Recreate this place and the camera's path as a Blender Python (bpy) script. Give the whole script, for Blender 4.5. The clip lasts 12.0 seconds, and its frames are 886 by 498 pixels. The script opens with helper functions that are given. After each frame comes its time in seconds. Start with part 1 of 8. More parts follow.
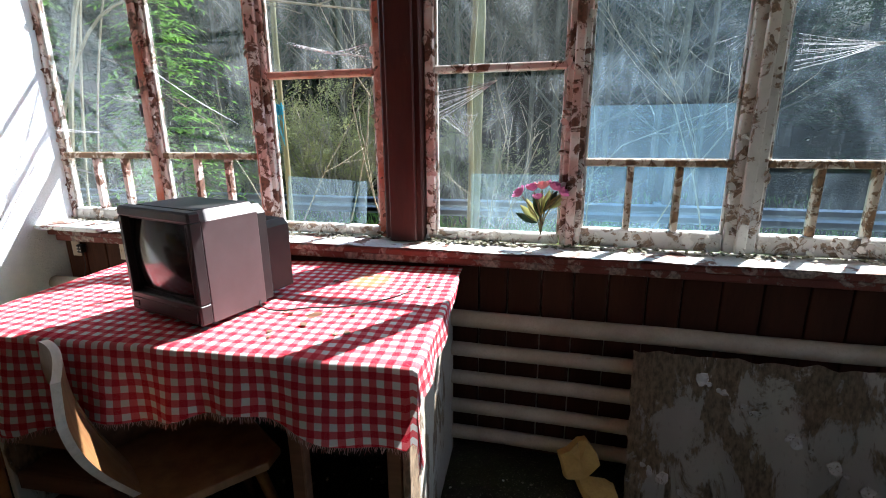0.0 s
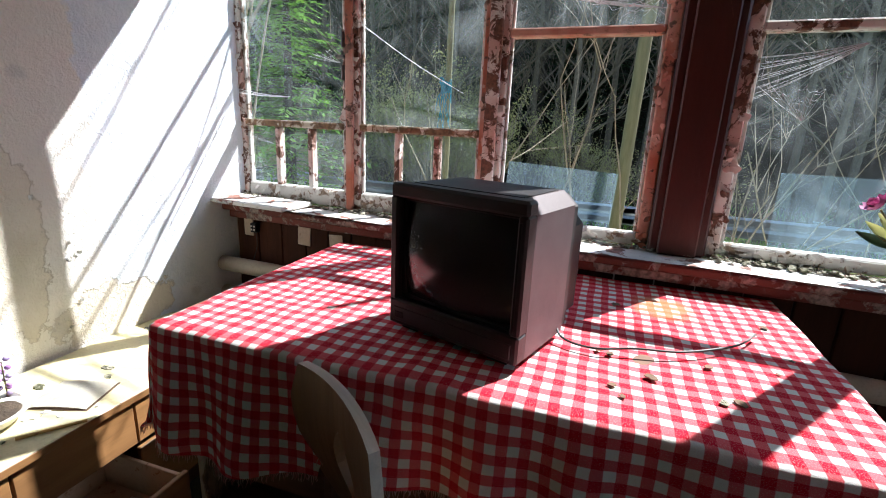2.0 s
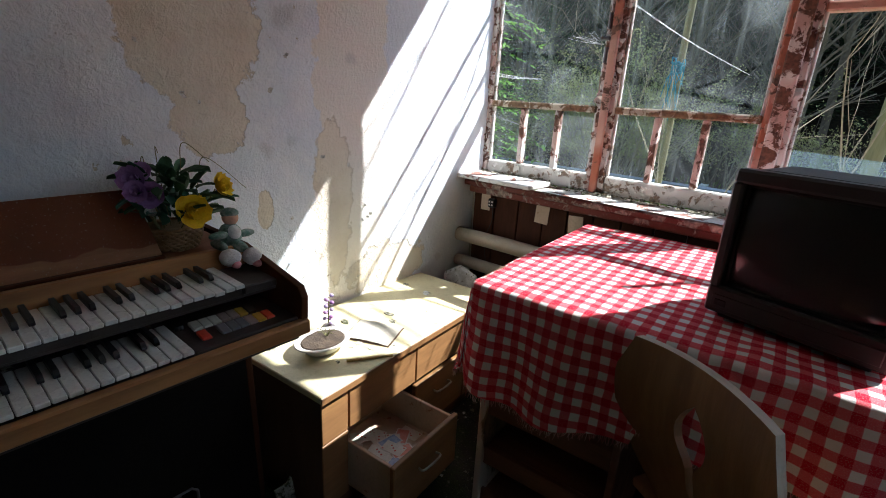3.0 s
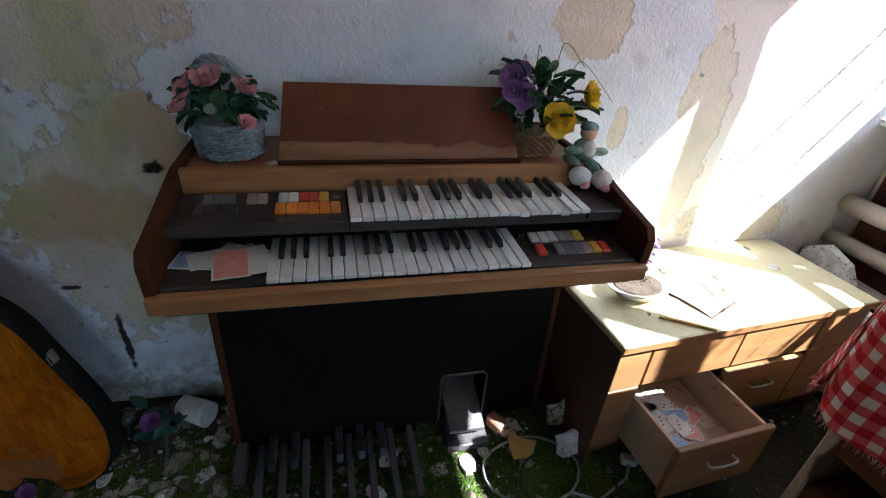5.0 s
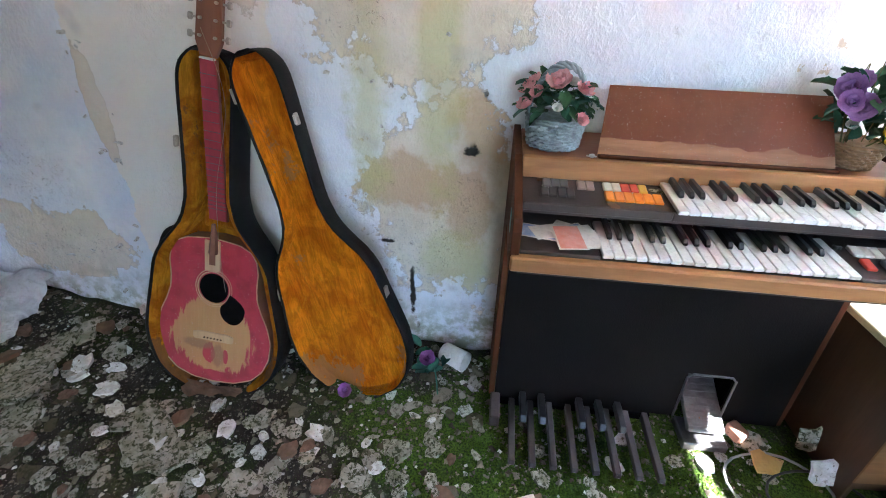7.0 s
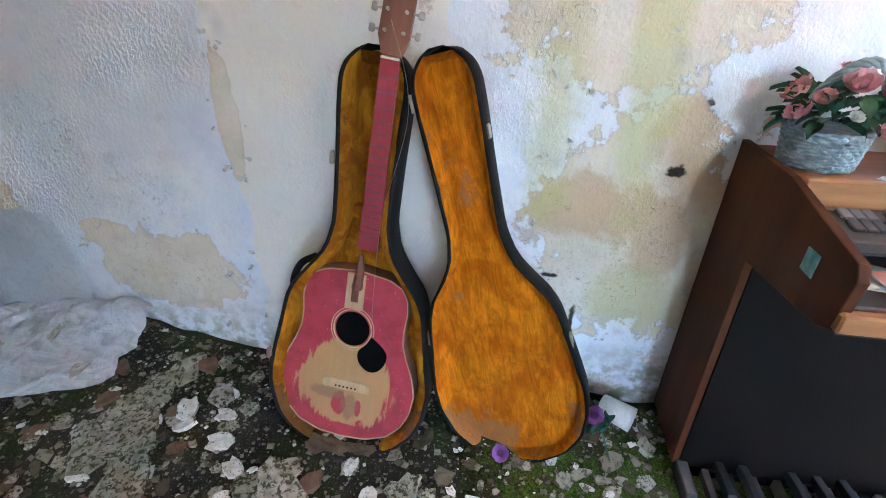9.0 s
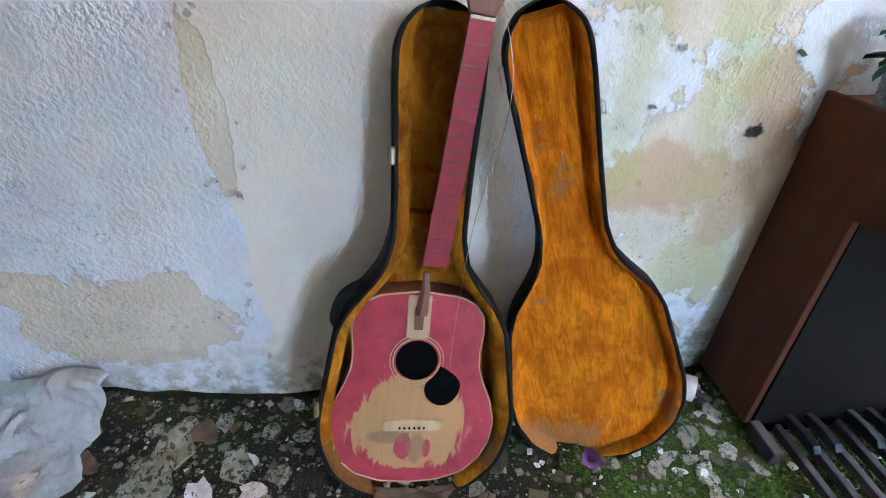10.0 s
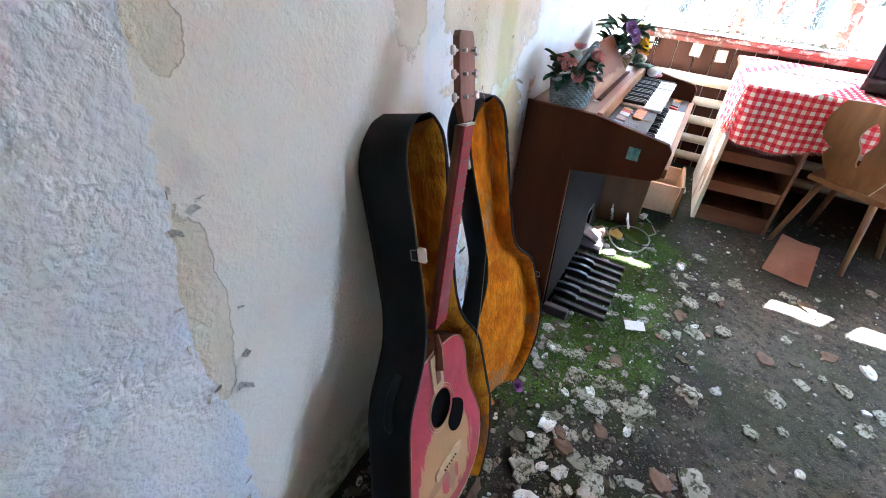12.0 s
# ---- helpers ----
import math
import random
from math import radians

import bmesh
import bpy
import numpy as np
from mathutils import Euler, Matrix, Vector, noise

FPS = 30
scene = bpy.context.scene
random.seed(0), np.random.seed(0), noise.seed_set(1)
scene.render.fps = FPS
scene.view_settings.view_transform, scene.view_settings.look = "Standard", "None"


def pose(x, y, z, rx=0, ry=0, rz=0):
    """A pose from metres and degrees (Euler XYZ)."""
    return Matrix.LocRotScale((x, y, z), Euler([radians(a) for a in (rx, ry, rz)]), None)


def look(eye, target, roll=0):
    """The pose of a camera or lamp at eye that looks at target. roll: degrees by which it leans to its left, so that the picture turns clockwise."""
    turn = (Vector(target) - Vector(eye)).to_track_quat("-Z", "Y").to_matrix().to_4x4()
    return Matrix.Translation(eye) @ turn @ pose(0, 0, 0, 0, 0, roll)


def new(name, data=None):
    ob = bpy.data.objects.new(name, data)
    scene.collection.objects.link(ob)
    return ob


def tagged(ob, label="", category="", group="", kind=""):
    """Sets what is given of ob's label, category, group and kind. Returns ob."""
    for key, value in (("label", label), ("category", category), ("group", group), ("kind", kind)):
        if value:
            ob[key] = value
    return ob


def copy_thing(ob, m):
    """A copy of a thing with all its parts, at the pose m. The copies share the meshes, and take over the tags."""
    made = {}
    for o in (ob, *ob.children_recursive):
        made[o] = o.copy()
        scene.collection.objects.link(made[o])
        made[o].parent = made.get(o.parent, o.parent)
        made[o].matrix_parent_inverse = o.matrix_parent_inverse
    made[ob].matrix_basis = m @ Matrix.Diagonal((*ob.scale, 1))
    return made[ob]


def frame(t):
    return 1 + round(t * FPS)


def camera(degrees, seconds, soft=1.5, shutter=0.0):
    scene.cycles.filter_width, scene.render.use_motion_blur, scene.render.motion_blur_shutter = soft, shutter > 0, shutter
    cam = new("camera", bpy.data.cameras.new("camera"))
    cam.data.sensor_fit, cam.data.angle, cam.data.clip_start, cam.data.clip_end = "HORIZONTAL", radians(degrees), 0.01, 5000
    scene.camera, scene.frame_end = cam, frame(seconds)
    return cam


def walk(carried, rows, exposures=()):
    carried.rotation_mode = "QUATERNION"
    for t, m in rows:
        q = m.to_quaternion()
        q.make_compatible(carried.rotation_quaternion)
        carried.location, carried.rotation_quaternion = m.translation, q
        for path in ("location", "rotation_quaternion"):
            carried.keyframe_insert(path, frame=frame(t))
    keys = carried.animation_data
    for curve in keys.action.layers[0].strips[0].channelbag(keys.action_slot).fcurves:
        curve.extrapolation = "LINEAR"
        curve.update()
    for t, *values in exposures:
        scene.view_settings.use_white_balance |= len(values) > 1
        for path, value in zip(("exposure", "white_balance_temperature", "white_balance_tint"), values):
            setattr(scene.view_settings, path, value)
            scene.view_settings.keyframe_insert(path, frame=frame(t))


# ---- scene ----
cam = camera(86.5, 12.0, soft=1.0)
PATH = [
    (0, (2.598, -1.99, 1.443), (2.126, -0.113, 0.939), -0.5),
    (0.5, (2.356, -1.965, 1.444), (1.66, -0.149, 0.978), 0.4),
    (1, (2.143, -1.894, 1.397), (1.383, -0.107, 0.919), 1.7),
    (1.5, (1.929, -1.763, 1.369), (1.201, 0.033, 0.872), 2.2),
    (2, (1.78, -1.777, 1.352), (1.058, 0.014, 0.831), 2.6),
    (2.5, (1.584, -1.949, 1.344), (0.696, -0.246, 0.786), 2.7),
    (3, (1.444, -2.058, 1.334), (0.239, -0.587, 0.715), 3.2),
    (3.5, (1.319, -2.076, 1.313), (-0.16, -0.949, 0.578), 3.7),
    (3.7, (1.284, -2.069, 1.3), (-0.263, -1.066, 0.523), 4.1),
    (5.3, (1.27, -2.13, 1.309), (-0.392, -1.759, 0.26), 4.8),
    (5.5, (1.273, -2.146, 1.306), (-0.385, -1.821, 0.235), 4.9),
    (6, (1.309, -2.234, 1.317), (-0.351, -2.02, 0.221), 4.4),
    (6.5, (1.361, -2.368, 1.329), (-0.311, -2.331, 0.233), 3.1),
    (7, (1.403, -2.484, 1.346), (-0.282, -2.665, 0.284), 1.6),
    (7.5, (1.422, -2.587, 1.34), (-0.278, -2.898, 0.333), 1.0),
    (7.7, (1.424, -2.621, 1.334), (-0.28, -2.965, 0.346), 1.0),
    (9.3, (1.174, -3.118, 1.238), (-0.541, -3.317, 0.228), 1.1),
    (9.5, (1.138, -3.231, 1.232), (-0.577, -3.315, 0.206), 1.5),
    (10, (0.999, -3.413, 1.218), (-0.641, -3.225, 0.09), 1.0),
    (10.5, (0.83, -3.576, 1.226), (-0.596, -3.004, -0.055), 2.4),
    (11, (0.676, -3.774, 1.261), (-0.435, -2.743, -0.044), 6.7),
    (11.5, (0.564, -3.965, 1.33), (-0.319, -2.691, 0.066), 8.1),
    (12, (0.55, -4.108, 1.424), (-0.18, -2.628, 0.293), 5.2),
]
EXPOSURE = [(0.0, 2.05, 6050, 10.5), (1.5, 1.75, 6050, 10.5), (2.5, 1.5, 6050, 10.5), (3.7, 2.15, 5900, 10.0), (5.5, 3.5, 5700, 10.5), (6.5, 4.88, 5700, 12.0), (7.0, 5.1, 5700, 12.0), (7.6, 5.2, 5700, 12.0), (9.5, 5.68, 5650, 12.0), (10.5, 5.8, 5500, 11.5), (11.2, 6.05, 5500, 12.0), (12.0, 5.6, 5450, 12.0)]
walk(cam, [(t, look(eye, target, roll)) for t, eye, target, roll in PATH], EXPOSURE)

# ---- world, sun ----
SUN = Vector((0.66, 1.0, 1.31)).normalized()          # towards the sun
sky_world = bpy.data.worlds.new("sky")
scene.world = sky_world
sky_world.use_nodes = True
wn = sky_world.node_tree
sky = wn.nodes.new("ShaderNodeTexSky")
sky.sky_type = "NISHITA"
sky.sun_disc = False
sky.sun_elevation = math.asin(SUN.z)
sky.sun_rotation = math.atan2(SUN.x, SUN.y)
wn.links.new(sky.outputs[0], wn.nodes["Background"].inputs[0])
wn.nodes["Background"].inputs[1].default_value = 0.15
sun_data = bpy.data.lights.new("sun", "SUN")
sun_data.energy, sun_data.angle, sun_data.color = 5.0, radians(0.5), (1.0, 0.97, 0.92)
sun_ob = new("sun", sun_data)
sun_ob.matrix_world = look(SUN * 30, (0, 0, 0))


# ---- node helpers ----
def material(name, rough=0.7, metal=0.0, spec=0.5):
    m = bpy.data.materials.new(name)
    m.use_nodes = True
    b = m.node_tree.nodes["Principled BSDF"]
    b.inputs["Roughness"].default_value = rough
    b.inputs["Metallic"].default_value = metal
    b.inputs["Specular IOR Level"].default_value = spec
    return m, m.node_tree, b


def put(nt, value, socket):
    if isinstance(value, bpy.types.NodeSocket):
        nt.links.new(value, socket)
    elif isinstance(value, tuple) and len(value) == 3 and socket.type == "RGBA":
        socket.default_value = (*value, 1)
    else:
        socket.default_value = value


def coords(nt, kind="Object", scale=(1, 1, 1), shift=None):
    v = nt.nodes.new("ShaderNodeTexCoord").outputs[kind]
    mp = nt.nodes.new("ShaderNodeMapping")
    mp.inputs["Scale"].default_value = scale
    put(nt, v, mp.inputs["Vector"])
    if shift is not None:
        put(nt, shift, mp.inputs["Location"])
    return mp.outputs[0]


def per_object(nt, amount=37.0):
    info = nt.nodes.new("ShaderNodeObjectInfo")
    return calc(nt, "MULTIPLY", info.outputs["Random"], amount)


def calc(nt, op, a, b=0.0, clamp=False):
    n = nt.nodes.new("ShaderNodeMath")
    n.operation = op
    n.use_clamp = clamp
    put(nt, a, n.inputs[0])
    put(nt, b, n.inputs[1])
    return n.outputs[0]


def speckle(nt, vec, scale, detail=4.0, rough=0.55, twist=0.0):
    n = nt.nodes.new("ShaderNodeTexNoise")
    put(nt, vec, n.inputs["Vector"])
    n.inputs["Scale"].default_value = scale
    n.inputs["Detail"].default_value = detail
    n.inputs["Roughness"].default_value = rough
    n.inputs["Distortion"].default_value = twist
    return n.outputs["Fac"]


def cells(nt, vec, scale, feature="F1"):
    n = nt.nodes.new("ShaderNodeTexVoronoi")
    n.feature = feature
    put(nt, vec, n.inputs["Vector"])
    n.inputs["Scale"].default_value = scale
    return n.outputs["Distance"]


def step(nt, fac, lo, hi):
    n = nt.nodes.new("ShaderNodeMapRange")
    n.interpolation_type = "SMOOTHSTEP"
    put(nt, fac, n.inputs[0])
    n.inputs[1].default_value, n.inputs[2].default_value = lo, hi
    return n.outputs[0]


def blend(nt, fac, a, b):
    n = nt.nodes.new("ShaderNodeMix")
    n.data_type = "RGBA"
    put(nt, fac, n.inputs[0])
    put(nt, a, n.inputs[6])
    put(nt, b, n.inputs[7])
    return n.outputs[2]


def relief(nt, b, height, strength=0.3, depth=0.005):
    n = nt.nodes.new("ShaderNodeBump")
    n.inputs["Strength"].default_value = strength
    n.inputs["Distance"].default_value = depth
    put(nt, height, n.inputs["Height"])
    nt.links.new(n.outputs[0], b.inputs["Normal"])


def axis_of(nt, vec, k):
    n = nt.nodes.new("ShaderNodeSeparateXYZ")
    put(nt, vec, n.inputs[0])
    return n.outputs[k]


def plain(name, c1, c2, scale=8.0, rough=0.7, metal=0.0, bump=0.25, fine=120.0, dirt=None, dirt_at=0.62, spec=0.4, kind="Object", stretch=(1, 1, 1)):
    """Two tones at one scale, grain at a second one, and dirt."""
    m, nt, b = material(name, rough, metal, spec)
    v = coords(nt, kind, stretch, per_object(nt))
    n1 = speckle(nt, v, scale, 5, 0.6)
    n2 = speckle(nt, v, fine, 3, 0.6)
    col = blend(nt, step(nt, n1, 0.3, 0.7), c1, c2)
    col = blend(nt, calc(nt, "MULTIPLY", step(nt, n2, 0.45, 0.75), 0.35), col, tuple(x * 0.55 for x in c1))
    if dirt:
        d = step(nt, speckle(nt, v, scale * 2.3, 6, 0.7, 0.4), dirt_at, dirt_at + 0.06)
        col = blend(nt, d, col, dirt)
    put(nt, col, b.inputs["Base Color"])
    put(nt, calc(nt, "ADD", calc(nt, "MULTIPLY", n1, 0.25), rough - 0.12, True), b.inputs["Roughness"])
    relief(nt, b, calc(nt, "ADD", n2, calc(nt, "MULTIPLY", n1, 0.6)), bump, 0.003)
    return m


def wood(name, c1, c2, along="x", rough=0.55, grain=18.0, dirt=None, dirt_at=0.6, bump=0.2):
    k = {"x": (0.12, 1, 1), "y": (1, 0.12, 1), "z": (1, 1, 0.12)}[along]
    return plain(name, c1, c2, grain, rough, 0, bump, 90, dirt, dirt_at, 0.4, "Object", k)


def peeling(name, paint, under, amount=0.5, scale=9.0, rough=0.75, paint2=None, stretch=(1, 1, 1)):
    """Old paint in flakes over weathered wood."""
    m, nt, b = material(name, rough)
    v = coords(nt, "Object", stretch, per_object(nt))
    n = speckle(nt, v, scale, 8, 0.68, 0.6)
    keep = step(nt, n, amount - 0.025, amount + 0.025)
    g = speckle(nt, v, 60, 4, 0.6)
    wood_c = blend(nt, step(nt, g, 0.3, 0.7), under, tuple(x * 0.35 for x in under))
    tone = step(nt, speckle(nt, v, scale * 0.35, 3), 0.4, 0.6)
    paint_c = blend(nt, tone, paint, paint2 or tuple(x * 0.82 for x in paint))
    paint_c = blend(nt, calc(nt, "MULTIPLY", step(nt, speckle(nt, v, 40, 5, 0.7), 0.55, 0.75), 0.6), paint_c, tuple(x * 0.4 for x in under))
    put(nt, blend(nt, keep, wood_c, paint_c), b.inputs["Base Color"])
    relief(nt, b, calc(nt, "ADD", keep, calc(nt, "MULTIPLY", g, 0.4)), 0.6, 0.004)
    return m


def leafy(name, c1, c2, scale=3.0, *rest):
    """Thin leaves: light comes through from behind."""
    m, nt, b = material(name, 0.7, 0, 0.3)
    v = coords(nt, "Object", (1, 1, 1), per_object(nt))
    col = blend(nt, step(nt, speckle(nt, v, scale, 4), 0.35, 0.65), c1, c2)
    put(nt, col, b.inputs["Base Color"])
    t = nt.nodes.new("ShaderNodeBsdfTranslucent")
    put(nt, col, t.inputs[0])
    both = nt.nodes.new("ShaderNodeMixShader")
    both.inputs[0].default_value = 0.42
    nt.links.new(b.outputs[0], both.inputs[1])
    nt.links.new(t.outputs[0], both.inputs[2])
    nt.links.new(both.outputs[0], nt.nodes["Material Output"].inputs["Surface"])
    return m


def stand_material():
    """Red-brown board with a bleached band along its foot."""
    m, nt, b = material("water_lined_teak", 0.4)
    v = coords(nt)
    n = speckle(nt, v, 7, 5, 0.6)
    g = speckle(nt, coords(nt, "Object", (1, 0.15, 1)), 40, 4)
    top = blend(nt, step(nt, n, 0.3, 0.7), (0.30, 0.10, 0.045), (0.22, 0.07, 0.03))
    foot = blend(nt, step(nt, g, 0.35, 0.65), (0.54, 0.29, 0.15), (0.40, 0.20, 0.10))
    edge = calc(nt, "ADD", axis_of(nt, v, 2), calc(nt, "MULTIPLY", calc(nt, "SUBTRACT", speckle(nt, v, 5, 3), 0.5), 0.07))
    col = blend(nt, step(nt, edge, 0.950, 0.954), foot, top)
    col = blend(nt, calc(nt, "MULTIPLY", step(nt, speckle(nt, v, 200, 2), 0.66, 0.7), 0.5), col, (0.55, 0.48, 0.40))
    put(nt, col, b.inputs["Base Color"])
    relief(nt, b, g, 0.15, 0.002)
    return m


# ---- materials ----
def wall_material():
    """Bluish white paint over stained cream plaster, flaked away in sheets, with mould and algae."""
    m, nt, b = material("peeling_plaster", 0.85, 0, 0.25)
    v = coords(nt)
    wob = speckle(nt, v, 4.0, 7, 0.66)
    wob2 = speckle(nt, v, 17.0, 5, 0.65)
    y, z = axis_of(nt, v, 1), axis_of(nt, v, 2)

    def spot(cy, cz, ry, rz, ragged=1.6, soft=0.08, noise_f=None):
        a = calc(nt, "DIVIDE", calc(nt, "SUBTRACT", y, cy), ry)
        c = calc(nt, "DIVIDE", calc(nt, "SUBTRACT", z, cz), rz)
        d = calc(nt, "SQRT", calc(nt, "ADD", calc(nt, "MULTIPLY", a, a), calc(nt, "MULTIPLY", c, c)))
        d = calc(nt, "ADD", d, calc(nt, "MULTIPLY", calc(nt, "SUBTRACT", noise_f or wob, 0.5), ragged * 2.6))
        d = calc(nt, "ADD", d, calc(nt, "MULTIPLY", calc(nt, "SUBTRACT", wob2, 0.5), 0.9))
        return calc(nt, "SUBTRACT", 1.0, step(nt, d, 1 - soft, 1 + soft))

    def either(*masks):
        out = masks[0]
        for k in masks[1:]:
            out = calc(nt, "MAXIMUM", out, k)
        return out

    # plaster and its stains
    under = blend(nt, step(nt, wob, 0.35, 0.65), (0.77, 0.72, 0.62), (0.66, 0.60, 0.49))
    rust = either(spot(-2.74, 0.70, 0.17, 0.10, 1.0, 0.25), spot(-2.47, 0.88, 0.13, 0.13, 0.9, 0.35), spot(-2.55, 0.62, 0.07, 0.14, 1.0, 0.3))
    under = blend(nt, calc(nt, "MULTIPLY", rust, 0.75), under, (0.54, 0.38, 0.22))
    # paint that still holds
    gone = either(
        spot(-3.79, 0.90, 0.034, 0.19, 0.3, 0.04), spot(-3.765, 1.30, 0.03, 0.05, 0.5, 0.05), spot(-4.12, 0.33, 0.24, 0.16, 0.7, 0.04), spot(-4.33, 0.46, 0.10, 0.06, 0.5, 0.04), spot(-4.00, 0.44, 0.08, 0.06, 0.5, 0.04), spot(-2.74, 1.32, 0.36, 0.30, 0.6, 0.05), spot(-3.22, 1.36, 0.07, 0.16, 0.4, 0.05),
        spot(-2.60, 0.62, 0.30, 0.36, 0.7, 0.06), spot(-1.40, 1.24, 0.11, 0.12, 0.4, 0.04), spot(-0.97, 0.90, 0.09, 0.30, 0.4, 0.05), spot(-1.25, 0.93, 0.03, 0.07, 0.5, 0.05),
        spot(-1.43, 1.47, 0.19, 0.20, 0.4, 0.04), spot(-0.70, 0.58, 0.22, 0.13, 0.8, 0.06), spot(-4.75, 0.9, 0.12, 0.5, 0.8, 0.06), spot(-5.1, 1.6, 0.5, 0.4, 0.8, 0.06))
    gone = either(gone, step(nt, wob, 0.68, 0.69))
    edge_y = calc(nt, "ADD", y, calc(nt, "ADD", calc(nt, "MULTIPLY", calc(nt, "SUBTRACT", wob, 0.5), 0.22), calc(nt, "MULTIPLY", calc(nt, "SUBTRACT", wob2, 0.5), 0.05)))
    cream = calc(nt, "MULTIPLY", step(nt, edge_y, -3.800, -3.792), calc(nt, "SUBTRACT", 1.0, step(nt, edge_y, -3.16, -3.14)))
    cream = either(cream, calc(nt, "MULTIPLY", step(nt, edge_y, -1.03, -1.02), calc(nt, "SUBTRACT", 1.0, step(nt, edge_y, -0.72, -0.70))))
    rim = calc(nt, "MULTIPLY", calc(nt, "MULTIPLY", gone, calc(nt, "SUBTRACT", 1.0, gone)), 4.0)
    paint = blend(nt, step(nt, wob, 0.3, 0.7), (0.70, 0.755, 0.83), (0.83, 0.86, 0.89))
    paint = blend(nt, cream, paint, (0.82, 0.79, 0.73))
    col = blend(nt, gone, paint, under)
    col = blend(nt, calc(nt, "MULTIPLY", rim, 0.35), col, (0.30, 0.24, 0.17))
    # algae, mould, grime near the floor
    algae = either(spot(-2.88, 0.98, 0.06, 0.30, 1.3, 0.5), spot(-2.66, 1.12, 0.06, 0.42, 1.3, 0.5), spot(-2.58, 0.40, 0.12, 0.12, 1.0, 0.4))
    low = calc(nt, "SUBTRACT", 1.0, step(nt, calc(nt, "ADD", z, calc(nt, "MULTIPLY", calc(nt, "SUBTRACT", wob, 0.5), 0.5)), 0.05, 0.30))
    col = blend(nt, calc(nt, "MULTIPLY", algae, 0.55), col, (0.50, 0.50, 0.20))
    col = blend(nt, calc(nt, "MULTIPLY", low, calc(nt, "MULTIPLY", step(nt, wob2, 0.4, 0.6), 0.75)), col, (0.22, 0.24, 0.12))
    grains = calc(nt, "MULTIPLY", step(nt, speckle(nt, v, 62, 8, 0.9, 1.4), 0.52, 0.64), step(nt, speckle(nt, v, 21, 5, 0.7), 0.38, 0.52))
    mould = either(spot(-2.90, 1.22, 0.10, 0.10, 1.0, 0.4), spot(-4.14, 0.62, 0.15, 0.13, 1.0, 0.5), spot(-4.15, 0.34, 0.20, 0.12, 1.2, 0.5), spot(-0.79, 0.60, 0.09, 0.08, 0.8, 0.4),
                   spot(-2.56, 0.64, 0.07, 0.09, 1.0, 0.4), spot(-1.70, 1.39, 0.10, 0.07, 1.0, 0.4), spot(-2.03, 1.19, 0.018, 0.014, 0.8, 0.4), spot(-2.80, 0.45, 0.25, 0.2, 1.2, 0.5), spot(-4.4, 0.75, 0.12, 0.14, 1.0, 0.5))
    col = blend(nt, calc(nt, "MULTIPLY", calc(nt, "MULTIPLY", mould, grains), 0.85), col, (0.05, 0.045, 0.035))
    black = either(spot(-2.551, 0.828, 0.026, 0.012, 1.3, 0.3, wob2), spot(-2.83, 0.476, 0.028, 0.008, 1.4, 0.3, wob2), spot(-2.745, 0.27, 0.010, 0.085, 0.9, 0.3, wob2))
    col = blend(nt, black, col, (0.03, 0.025, 0.02))
    blooms = calc(nt, "MULTIPLY", step(nt, speckle(nt, v, 7.5, 2, 0.4), 0.64, 0.78), 0.40)
    col = blend(nt, blooms, col, (0.42, 0.42, 0.43))
    dots = calc(nt, "MULTIPLY", step(nt, speckle(nt, v, 46, 4, 0.7, 0.8), 0.73, 0.78), 0.5)
    col = blend(nt, dots, col, (0.20, 0.16, 0.11))
    put(nt, col, b.inputs["Base Color"])
    grit = speckle(nt, v, 130, 3, 0.6)
    h = calc(nt, "ADD", calc(nt, "MULTIPLY", gone, -0.9), calc(nt, "MULTIPLY", grit, 0.75))
    h = calc(nt, "ADD", h, calc(nt, "MULTIPLY", wob2, 0.8))
    h = calc(nt, "ADD", h, calc(nt, "MULTIPLY", step(nt, speckle(nt, v, 62, 4, 0.6, 0.5), 0.35, 0.75), 0.5))
    rough_end = calc(nt, "SUBTRACT", 1.0, step(nt, edge_y, -3.81, -3.79))
    h = calc(nt, "ADD", h, calc(nt, "MULTIPLY", rough_end, calc(nt, "MULTIPLY", step(nt, speckle(nt, v, 85, 2, 0.5), 0.35, 0.65), 0.95)))
    relief(nt, b, h, 0.55, 0.006)
    return m


